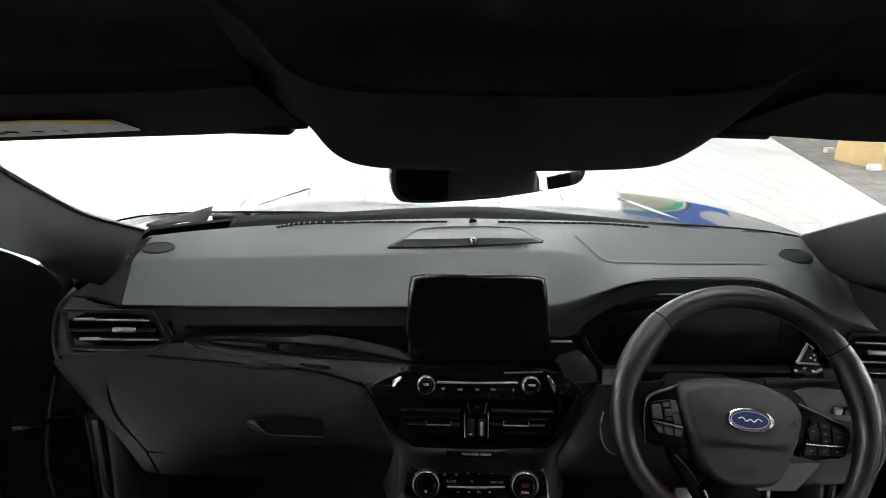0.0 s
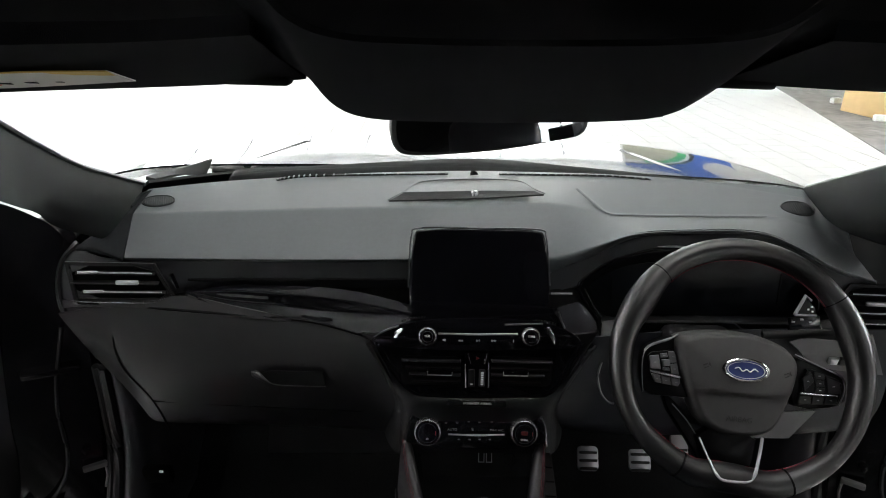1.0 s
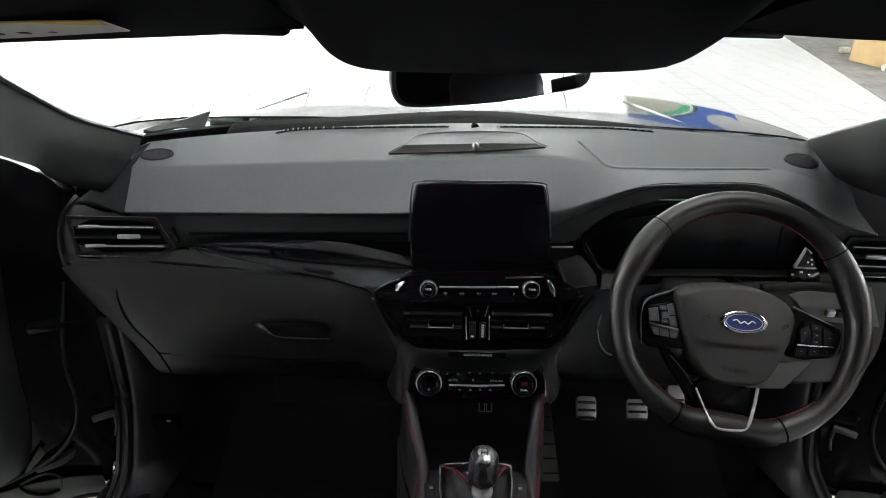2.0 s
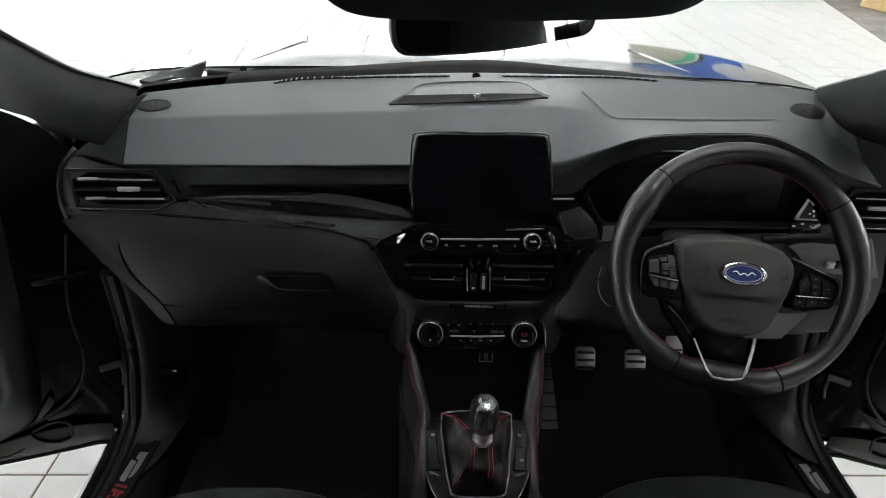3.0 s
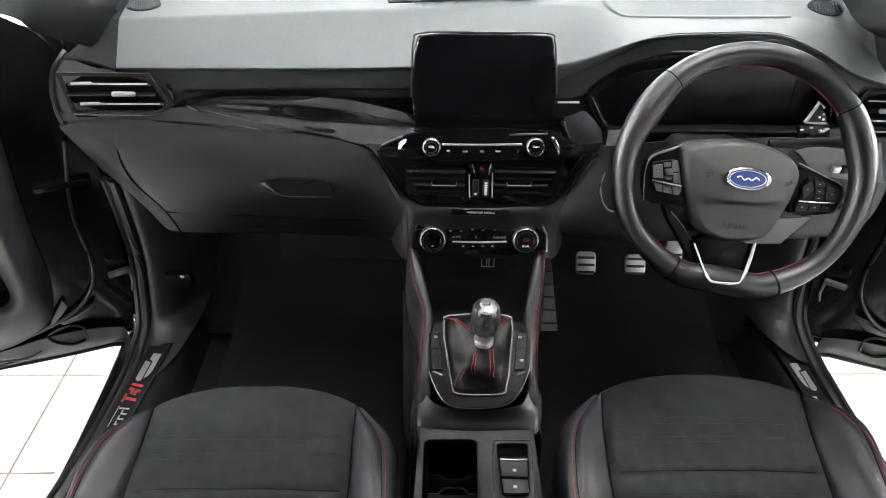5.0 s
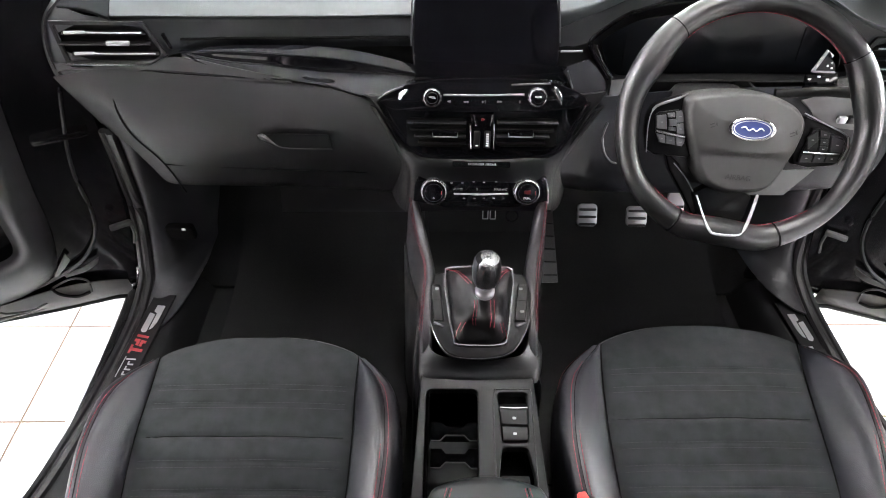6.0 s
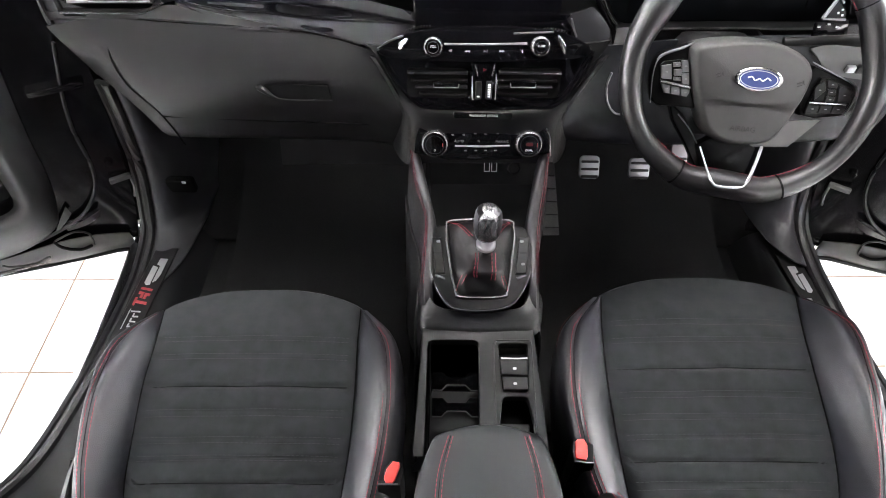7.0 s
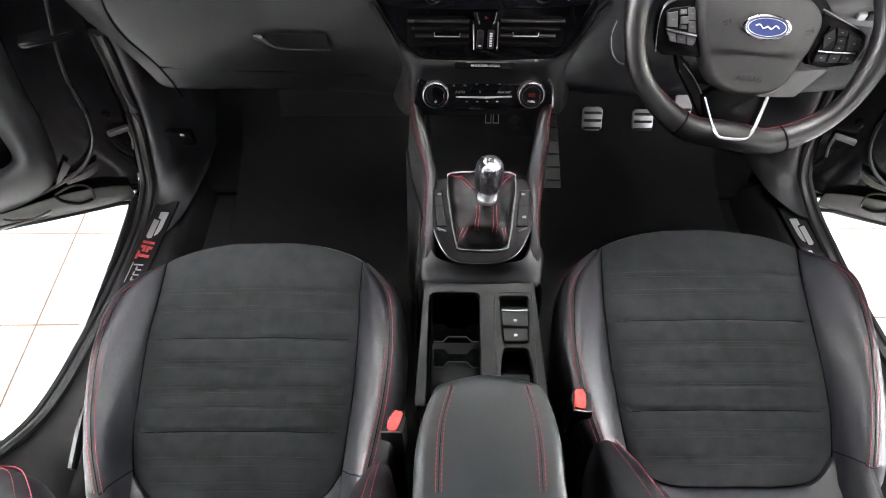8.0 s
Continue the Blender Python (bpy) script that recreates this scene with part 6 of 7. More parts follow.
for f in (0.145, 0.185, 0.815, 0.855):
    pts = []
    for i in range(4):
        l, r = Vector(AL[i]), Vector(AR[i])
        pts.append(l.lerp(r, f) + Vector((0, 0, 0.0140 if f in (0.145, 0.855) else 0.0128)))
    stitches(cr(pts, 30), STITCH, arm, 0.0009, 0.3, 0.006)
for f in (0.165, 0.835):
    part("seam", tube(cr([Vector(AL[i]).lerp(Vector(AR[i]), f) + Vector((0, 0, 0.0122)) for i in range(4)], 20), 0.0006, 5), BLACK, arm)
part("base", rbox(0.15, 0.34, 0.07, pose(0, 0.18, 0.735), 0.02), DARK, arm)

# gear lever
lever = thing("gear_lever", (0, 0.69, 0.79), "manual gear lever with polished metal knob and leather gaiter", "gear lever")
boot = Vector((0.004, 0.667, 0.835))
ring0 = [P_GEAR @ Vector((x, y, 0.002)) for x, y in ((-0.0538, 0.0602), (-0.0018, 0.0681), (0.0519, 0.0615), (0.0443, 0.0026), (0.0362, -0.0537), (0.0003, -0.0607), (-0.0370, -0.0545), (-0.0448, 0.0016))]
def boot_ring(f, lift):
    out = []
    for k, p in enumerate(ring0):
        q = p.lerp(boot, f) + Vector((0, 0, lift))
        out.append(q if k % 2 == 0 else q.lerp(boot, -0.05 if f < 0.5 else 0.0))
    return out
rows = [boot_ring(f, l) for f, l in ((0.0, 0), (0.07, 0.010), (0.24, 0.013), (0.42, 0.012), (0.62, 0.006), (0.80, 0.0), (0.86, 0.0))]
dense = []
for r in rows:
    dense.append(cr(r + [r[0]], 41)[:-1])
cols = [chaikin([d[i] for d in dense], 2) for i in range(40)]
bm = grid([[c[j] for c in cols] for j in range(len(cols[0]))], closed=True)
bmesh.ops.recalc_face_normals(bm, faces=bm.faces)
base_ring = cr(ring0 + ring0[:1], 64)
def folded(p):
    """A point of the gaiter pushed in or out by its soft folds."""
    fold = noise.noise(p * 30.0) + 0.5 * noise.noise(p * 64.0)
    return p + (p - Vector((boot.x, boot.y, p.z - 0.02))).normalized() * fold * 0.0085 * min(1.0, max(0.0, (p - boot).length / 0.02 - 0.6)) * min(1.0, max(0.0, min((p - q).length for q in base_ring) / 0.016 - 0.15))
for v in bm.verts:
    v.co = folded(v.co)
part("gaiter", bm, GAITER, lever, "black leather gaiter with red seams")
for k, (r0, r1) in ((0, (1, 4)), (2, (1, 4)), (4, (0, 2)), (6, (0, 2)), (5, (2, 6))):
    for off in ((-0.0028, 0.0028) if k != 5 else (-0.016, -0.011, 0.010, 0.015)):
        path = [dense[q][round(k * 40 / 8)] + Vector((off, 0, 0.0016)) for q in range(r0, r1 + 1)]
        stitches([folded(p) for p in cr(path, 24)], STITCH, lever, 0.0009, 0.25, 0.006)
top = Vector((0.003, 0.661, 0.915))
ax = (top - boot).normalized()
kz = ax.to_track_quat("Z", "Y").to_matrix().to_4x4()
km = Matrix.Translation(boot) @ kz
part("collar", lathe([(0.010, -0.004), (0.0145, 0.0), (0.0150, 0.007), (0.0125, 0.010), (0.0118, 0.016), (0.0130, 0.021), (0.010, 0.023)], km), SILVER, lever, "bright metal collar")
BALL = [(0.0105, 0.021), (0.0158, 0.025), (0.0190, 0.034), (0.0203, 0.046), (0.0204, 0.058), (0.0192, 0.071), (0.0165, 0.078), (0.0095, 0.0815), (0.0, 0.082)]
knob = part("knob", lathe(BALL, km), KNOBMETAL, lever, "satin grey metal knob")
for x0, x1 in ((-1, -0.0125), (0.0155, 1)):
    bm = lathe([(r * 1.02, z) for r, z in BALL[1:-2]], km, 48)
    back = km.inverted()
    bmesh.ops.delete(bm, geom=[f for f in bm.faces if not x0 < (back @ f.calc_center_median()).x < x1], context="FACES")
    part("knob_cheek", bm, LEATHER, knob, "black leather side of the knob")
turn = km.to_3x3().inverted() @ Vector((-1.0, 0.05, 0.1))
mid_turn = math.atan2(turn.y, turn.x)
inset = grid([[km @ Vector((r * 1.012 * math.cos(mid_turn + w), r * 1.012 * math.sin(mid_turn + w), h)) for r, h in BALL[1:-1]] for w in [-0.80 + 1.6 * k / 16 for k in range(17)]])
bmesh.ops.recalc_face_normals(inset, faces=inset.faces)
part("knob_inset", inset, GAITER, knob, "black leather inset of the knob")
part("shift_pattern", join(*[prism(rect(0.0010, 0.010, 0.004 * (k - 1), 0), 0.0005, km @ pose(0, 0, 0.0817)) for k in range(3)], prism(rect(0.009, 0.0010), 0.0006, km @ pose(0, 0, 0.0817))), DARK, knob, smooth=False)

# pedals
for nm, lab, px, w, h in (("clutch_pedal", "metal-faced clutch pedal with rubber bars", (0.281, 1.160, 0.584), 0.050, 0.058), ("brake_pedal", "metal-faced brake pedal with rubber bars", (0.397, 1.160, 0.582), 0.052, 0.052), ("accelerator_pedal", "metal-faced accelerator pedal in the footwell", (0.490, 1.180, 0.597), 0.042, 0.075)):
    pd = thing(nm, px, lab, "pedal", "pedals")
    pm = Matrix.Translation(px) @ plane((0, 0, 0), 35)
    part("face", prism(rrect(w * 0.92, h * 0.92, 0.010), 0.008, pm, 0.002, 2), SILVER, pd, "brushed metal pedal face")
    for k in range(3 if nm != "accelerator_pedal" else 1):
        part("rubber_bar", rbox(w * 0.80, 0.006, 0.005, pm @ pose(0, (k - 1) * 0.017 - 0.004 if nm != "accelerator_pedal" else 0.0, 0.009), 0.002), RUBBER, pd)
    part("pedal_arm", rbox(0.014, 0.012, 0.20, Matrix.Translation(px) @ pose(0, 0.05, 0.10, 25), 0.004), DARK, pd)

# foot rest panel on the tunnel
fr = thing("foot_rest", (0.158, 0.930, 0.672), "grey slotted panel on the tunnel side", "panel")
part("panel", sheet([[(0.149, 1.020, 0.740), (0.137, 0.880, 0.642)], [(0.163, 1.030, 0.732), (0.175, 0.900, 0.623)]], 8, 0, 0.005), PLASTIC, fr)
for k in range(6):
    a, b = Vector((0.153, 1.017, 0.728)).lerp(Vector((0.140, 0.878, 0.648)), (k + 0.5) / 6), Vector((0.160, 1.020, 0.725)).lerp(Vector((0.171, 0.893, 0.633)), (k + 0.5) / 6)
    part("slot", tube([a + Vector((0, -0.003, 0.002)), b + Vector((0, -0.003, 0.002))], 0.0015, 5), BLACK, fr)

# ---- steering wheel ----
wheel = thing("steering_wheel", (0.3635, 0.775, 1.060), "black leather flat-bottomed steering wheel with red stitching, turned slightly", "steering wheel")
P_WHEEL = pose(0.3614, 0.7792, 1.0664, 0, 0, -5) @ plane((0, 0, 0), 32)
P_HUB = plane((0.365, 0.772, 1.075), 24)
R_OUT, FLAT, TURNED = 0.1815, -0.1740, radians(-6)
def hump(a, at, width):
    d = (a - radians(at) + math.pi) % (2 * math.pi) - math.pi
    return math.exp(-(d / radians(width)) ** 2)
rim, rim_r = [], []
for k in range(144):
    a = 2 * math.pi * k / 144
    # thumb rests swell above the spokes, the rim thins below them and fills out along the flat foot
    r = 0.0160 + 0.0052 * hump(a, 156, 15) + 0.0030 * hump(a, 24, 15) - 0.0026 * (hump(a, -147, 16) + hump(a, -33, 16)) + 0.0036 * hump(a, -90, 26)
    x, y = (R_OUT - r) * math.cos(a), max((R_OUT - r) * math.sin(a), FLAT + r)
    c, s = math.cos(TURNED), math.sin(TURNED)
    rim.append(Vector((x * c - y * s, x * s + y * c, 0)))
    rim_r.append(r)
for _ in range(2):
    rim = [(rim[k - 1] + rim[k] * 2 + rim[(k + 1) % 144]) / 4 for k in range(144)]
def rim_index(p):
    a = Vector((p[0], p[1], 0))
    return min(range(144), key=lambda k: (rim[k] - a * (rim[k].length / a.length)).length)
cuts = [rim_index(p) for p in ((0.1392, 0.0988), (-0.1063, 0.1199), (-0.0875, -0.1453), (0.0659, -0.1665))]
nrm = P_WHEEL.col[2].to_3d()
def rim_part(i0, i1, name, mat, label, more=0.0):
    n = (i1 - i0) % 144
    pts = [P_WHEEL @ rim[(i0 + k) % 144] for k in range(n + 1)]
    return part(name, tube(pts, [rim_r[(i0 + k) % 144] + more for k in range(n + 1)], 20, False, 1.12, nrm), mat, wheel, label)
rim_part(cuts[0], cuts[1], "rim_top", WHEELSKIN, "smooth leather upper rim")
rim_part(cuts[1], cuts[2], "rim_grip", GRIP, "perforated leather grip", 0.0004)
rim_part(cuts[2], cuts[3], "rim_bottom", WHEELSKIN, "smooth flat lower rim", 0.0006)
rim_part(cuts[3], cuts[0], "rim_grip", GRIP, "perforated leather grip", 0.0004)
for i in cuts:
    a, b = P_WHEEL @ rim[(i - 1) % 144], P_WHEEL @ rim[(i + 1) % 144]
    d = (b - a).normalized() * (0.0008 if i in cuts[:2] else 0.0012)
    mid = P_WHEEL @ rim[i]
    part("rim_ring", tube([mid - d, mid + d], rim_r[i] + (0.0008 if i in cuts[:2] else 0.0014), 20, False, 1.12, nrm), BLACK, wheel)
inner_stitch = [P_WHEEL @ (p * (1 - (r + 0.0008) / p.length)) for p, r in zip(rim, rim_r)]
for i0, i1 in ((cuts[0], cuts[1]), (cuts[2] - 8, cuts[2] + 8), (cuts[3] - 8, cuts[3] + 8)):
    stitches([inner_stitch[(i0 + k) % 144] + nrm * 0.002 for k in range((i1 - i0) % 144 + 1)], STITCH, wheel, 0.0009, 0.3, 0.007)
# airbag cover in two tiers
cover = [(-0.0947, 0.0317), (-0.0694, 0.0385), (-0.0302, 0.0412), (0.0095, 0.0396), (0.0426, 0.0288), (0.0650, 0.0170), (0.0765, 0.0011), (0.0768, -0.0149), (0.0664, -0.0516), (0.0506, -0.0849), (0.0353, -0.1012), (0.0030, -0.1045), (-0.0299, -0.1025), (-0.0565, -0.0868), (-0.0715, -0.0583), (-0.0856, -0.0221), (-0.0940, 0.0097)]
fold_a, fold_b = (-0.0708, -0.0379), (0.0726, -0.0449)
ring = [Vector((p.x, p.y)) for p in cr([(*p, 0) for p in cover + cover[:1]], 73)[:-1]]
for _ in range(3):
    ring = [(ring[k - 1] + ring[k] * 2 + ring[(k + 1) % 72]) / 4 for k in range(72)]
mid_hub = sum(ring, Vector((0, 0))) / 72
rows = [[P_HUB @ Vector((p.x, p.y, -0.04)) for p in ring]]
for q in range(30):
    f = 1 - q / 29.5
    row = []
    for p in ring:
        h = mid_hub + (p - mid_hub) * f
        below = (fold_a[1] + (fold_b[1] - fold_a[1]) * (h.x - fold_a[0]) / (fold_b[0] - fold_a[0]) - h.y) / 0.007
        k = min(1.0, max(0.0, below))
        z = 0.011 * (1 - f ** 2.2) - 0.014 * max(0.0, (f - 0.90) / 0.10) ** 2 - 0.006 * k * k * (3 - 2 * k) * (1 - f ** 8)
        row.append(P_HUB @ Vector((h.x, h.y, z)))
    rows.append(row)
hub_points = [P_HUB.inverted() @ p for r in rows[1:] for p in r]
def hub_z(p):
    return min(hub_points, key=lambda q: (q.x - p[0]) ** 2 + (q.y - p[1]) ** 2).z
bm = grid(rows, True)
bmesh.ops.recalc_face_normals(bm, faces=bm.faces)
part("airbag_cover", bm, HUBSKIN, wheel, "grained domed airbag cover")
BM = P_HUB @ pose(-0.0070, -0.0090, 0.0130, 0, 0, -5) @ Matrix.Scale(1.06, 4)
bd = part("badge", lathe([(0.0122, 0), (0.0122, 0.002), (0, 0.0028)], BM, 40, 2.25), BADGEBLUE, wheel, "blue oval badge with bright rim")
part("badge_rim", lathe([(0.0150, 0), (0.0148, 0.0024), (0.0138, 0.0034), (0.0124, 0.003), (0.0122, 0)], BM, 40, 2.1), CHROME, bd, "chrome badge rim")
part("badge_line", lathe([(0.0108, 0.0026), (0.0108, 0.0030), (0.0102, 0.0030), (0.0102, 0.0026)], BM, 40, 2.3), SILVER, bd)
part("badge_stroke", tube(cr([BM @ Vector(p) for p in ((-0.015, 0.001, 0.0032), (-0.010, 0.0025, 0.0034), (-0.005, -0.0015, 0.0036), (0.0, 0.001, 0.0037), (0.005, -0.0015, 0.0036), (0.010, 0.0025, 0.0034), (0.015, 0.0, 0.0032))], 30), 0.0009, 5), WHITEPRINT, bd, "plain white wavy stroke")
# embossed word and horn marks, their shade painted as a dark colour
lettering("AIRBAG", 0.0105, P_HUB @ pose(*(-0.0091, -0.0792), hub_z((-0.0091, -0.0792)) + 0.0006, 0, 0, -5), EMBOSS_SHADE, wheel, label="embossed airbag word, its shade put into a dark colour")
for p in ((-0.0584, -0.0047), (0.0545, -0.0159)):
    hm = P_HUB @ pose(*p, hub_z(p) + 0.0004, 0, 0, 20)
    part("horn_mark", join(prism(rrect(0.007, 0.0016, 0.0006, -0.001, 0.002), 0.0005, hm), prism(rrect(0.007, 0.0014, 0.0006, -0.001, -0.002), 0.0005, hm), prism([(0.003, 0.0), (0.006, 0.004), (0.006, -0.004)], 0.0005, hm)), EMBOSS_SHADE, wheel, smooth=False)
# spokes and buttons
HB = P_HUB @ pose(0, 0, -0.020)
part("left_spoke", prism([(-0.1336, -0.0514), (-0.1402, -0.0269), (-0.1413, -0.0062), (-0.1379, 0.0135), (-0.1232, 0.0244), (-0.0866, 0.0354), (-0.0643, -0.0328), (-0.0672, -0.0559), (-0.1013, -0.0528)], 0.014, HB @ pose(0, 0, -0.012), 0.003, 2, 1), SATINBLACK, wheel, "dark left spoke")
part("right_spoke", prism([(0.0762, 0.0084), (0.1080, -0.0037), (0.1468, -0.0166), (0.1555, -0.0315), (0.1507, -0.0626), (0.0797, -0.0683), (0.0719, -0.0451)], 0.014, HB @ pose(0, 0, -0.012), 0.003, 2, 1), SATINBLACK, wheel, "dark right spoke")
part("spoke_trim", tube(cr([HB @ Vector((*p, 0.006)) for p in [(-0.1387, -0.0472), (-0.1401, -0.0262), (-0.1402, -0.0073), (-0.1376, 0.0079), (-0.1304, 0.0180), (-0.1024, 0.0283), (-0.0897, 0.0351)]], 24), [0.0008] * 13 + [0.0020] * 7 + [0.0012] * 4, 6), BRIGHTRIM, wheel, "dim silver spoke trim")
part("spoke_trim", tube(cr([HB @ Vector((*p, 0.006)) for p in [(0.0770, 0.0109), (0.1094, -0.0039), (0.1402, -0.0182), (0.1469, -0.0299), (0.1457, -0.0433), (0.1387, -0.0598)]], 20), 0.0010, 6), BRIGHTRIM, wheel)
lb = part("button_pad", prism([(-0.1318, 0.0048), (-0.1269, 0.0092), (-0.1000, 0.0126), (-0.0925, 0.0060), (-0.0856, -0.0288), (-0.0891, -0.0390), (-0.1214, -0.0335), (-0.1283, -0.0190)], 0.004, HB @ pose(0, 0, 0.003), 0.001, 1), SATINBLACK, wheel, "button pad with grey keys")
rb = part("button_pad", prism([(0.0927, -0.0101), (0.1079, -0.0109), (0.1372, -0.0223), (0.1430, -0.0298), (0.1419, -0.0450), (0.1366, -0.0582), (0.0810, -0.0594), (0.0829, -0.0440), (0.0873, -0.0306)], 0.004, HB @ pose(0, 0, 0.003), 0.001, 1), SATINBLACK, wheel, "black button pad")
part("pad_bar", tube([HB @ Vector((*p, 0.0105)) for p in [(-0.1310, -0.0161), (-0.1104, -0.0203), (-0.0883, -0.0245)]], [0.0016, 0.0020, 0.0022], 6), CHROME, lb, "bright bar across the buttons")
part("pad_bar", tube([HB @ Vector((*p, 0.0105)) for p in [(0.0813, -0.0424), (0.1071, -0.0441), (0.1344, -0.0448)]], [0.0020, 0.0017, 0.0014], 6), CHROME, rb, "bright bar across the buttons")
for keys, skin, pad in (([[(-0.1309, 0.0041), (-0.1178, 0.0060), (-0.1144, -0.0143), (-0.1288, -0.0131)], [(-0.1157, 0.0080), (-0.1060, 0.0088), (-0.1050, 0.0028), (-0.1147, 0.0020)], [(-0.1125, -0.0108), (-0.1025, -0.0114), (-0.1016, -0.0168), (-0.1117, -0.0156)], [(-0.1046, 0.0108), (-0.0967, 0.0116), (-0.0939, 0.0056), (-0.0921, -0.0044), (-0.1018, -0.0052)], [(-0.1016, -0.0066), (-0.0918, -0.0058), (-0.0887, -0.0215), (-0.0993, -0.0199)], [(-0.1281, -0.0199), (-0.1159, -0.0225), (-0.1140, -0.0339), (-0.1221, -0.0323)], [(-0.1144, -0.0228), (-0.1019, -0.0251), (-0.1000, -0.0362), (-0.1125, -0.0342)], [(-0.1004, -0.0254), (-0.0876, -0.0273), (-0.0874, -0.0325), (-0.0908, -0.0378), (-0.0985, -0.0365)]], GREYBUTTON, lb),
                        ([[(0.0858, -0.0225), (0.0976, -0.0134), (0.1018, -0.0264), (0.0884, -0.0406)], [(0.1008, -0.0120), (0.1168, -0.0159), (0.1168, -0.0235), (0.1034, -0.0216)], [(0.1041, -0.0243), (0.1158, -0.0249), (0.1166, -0.0332), (0.1050, -0.0327)], [(0.1048, -0.0347), (0.1172, -0.0353), (0.1163, -0.0423), (0.1038, -0.0418)], [(0.1192, -0.0193), (0.1385, -0.0266), (0.1402, -0.0427), (0.1213, -0.0422)], [(0.0818, -0.0460), (0.0986, -0.0464), (0.0972, -0.0575), (0.0796, -0.0570)], [(0.1000, -0.0464), (0.1168, -0.0469), (0.1147, -0.0576), (0.0986, -0.0575)], [(0.1182, -0.0469), (0.1357, -0.0470), (0.1335, -0.0573), (0.1161, -0.0576)]], DARK, rb)):
    for q in keys:
        bt = part("button", prism(q, 0.003, HB @ pose(0, 0, 0.0065), 0.0006, 1), skin, pad)
        kx, ky = sum(p[0] for p in q) / len(q), sum(p[1] for p in q) / len(q)
        part("mark", prism(rect(0.0032, 0.0013, kx, ky), 0.0003, HB @ pose(0, 0, 0.0095)), DIMPRINT, bt, smooth=False)
part("toggle", prism([(-0.1135, -0.0007), (-0.1038, 0.0001), (-0.1023, -0.0086), (-0.1121, -0.0095)], 0.007, HB @ pose(0, 0, 0.0065), 0.001, 2), GREYBUTTON, lb, "raised toggle key")
# lower spoke: bright U with a black web
U_PATH = [(-0.0612, -0.1068, -0.006), (-0.0565, -0.1332, 0.019), (-0.0532, -0.1457, 0.033), (-0.0441, -0.1526, 0.034), (-0.0120, -0.1545, 0.032), (-0.0007, -0.1464, 0.028), (0.0128, -0.1236, 0.014), (0.0267, -0.1060, -0.006)]
part("u_trim", tube(cr([P_HUB @ Vector(p) for p in U_PATH], 40), [0.0014] * 8 + [0.0019] * 20 + [0.0024] * 12, 8), SILVER, wheel, "bright U-shaped trim of the lower spoke")
part("lower_web", prism([(-0.0660, -0.0960), (0.0290, -0.0980), (0.0180, -0.1536), (0.0060, -0.1660), (-0.0310, -0.1640), (-0.0480, -0.1440)], 0.016, P_HUB @ pose(0, 0, -0.036), 0.004, 2, 1), SATINBLACK, wheel, "black lower spoke")
part("spoke_leg", prism([(-0.1090, -0.0454), (-0.0855, -0.0649), (-0.0544, -0.1090), (-0.0358, -0.1553), (-0.0544, -0.1441), (-0.0736, -0.1112), (-0.0987, -0.0742)], 0.012, P_HUB @ pose(0, 0, -0.038), 0.002, 1), SATINBLACK, wheel, "black leg of the lower spoke")
part("u_trim", tube(cr([HB @ Vector((*p, 0.002)) for p in ((-0.0956, -0.0629), (-0.0765, -0.0834), (-0.0620, -0.1044))], 10), 0.0009, 6), BRIGHTRIM, wheel)
# steering column behind the wheel
col = thing("steering_column", (0.365, 0.88, 1.0), "dark plastic steering column shroud with stalks", "steering column")
part("shroud", rbox(0.12, 0.16, 0.08, pose(0.368, 0.90, 0.975, 22), 0.02, 3), PLASTIC, col)
part("lower_shroud", sheet([[(0.402, 0.840, 0.941), (0.525, 0.840, 0.950)], [(0.396, 0.820, 0.911), (0.481, 0.820, 0.913)]], 6, 0, 0.01), SILVERGREY, col, "grey lower shroud")
part("stalk", tube([(0.43, 0.86, 1.07), (0.50, 0.85, 1.08), (0.545, 0.84, 1.085)], [0.007, 0.007, 0.010], 10), DARK, col, "black column stalk")
low = thing("driver_switch_panel", (0.6, 0.93, 1.0), "grey driver side lower panel with small switches", "panel")
part("panel", sheet([[(0.518, 0.930, 1.019), (0.554, 0.930, 1.030), (0.650, 0.930, 1.038)], [(0.529, 0.915, 1.012), (0.560, 0.915, 1.013), (0.655, 0.915, 1.014)], [(0.548, 0.920, 0.994), (0.592, 0.920, 0.979), (0.680, 0.920, 0.970)]], 10, 1, 0.004), SILVERGREY, low)
part("switch", rbox(0.014, 0.008, 0.012, pose(*(0.585, 0.910, 0.998), 10), 0.002), SILVER, low)
part("switch", rbox(0.016, 0.008, 0.014, pose(*(0.602, 0.910, 0.998), 10), 0.002), PLASTIC, low)

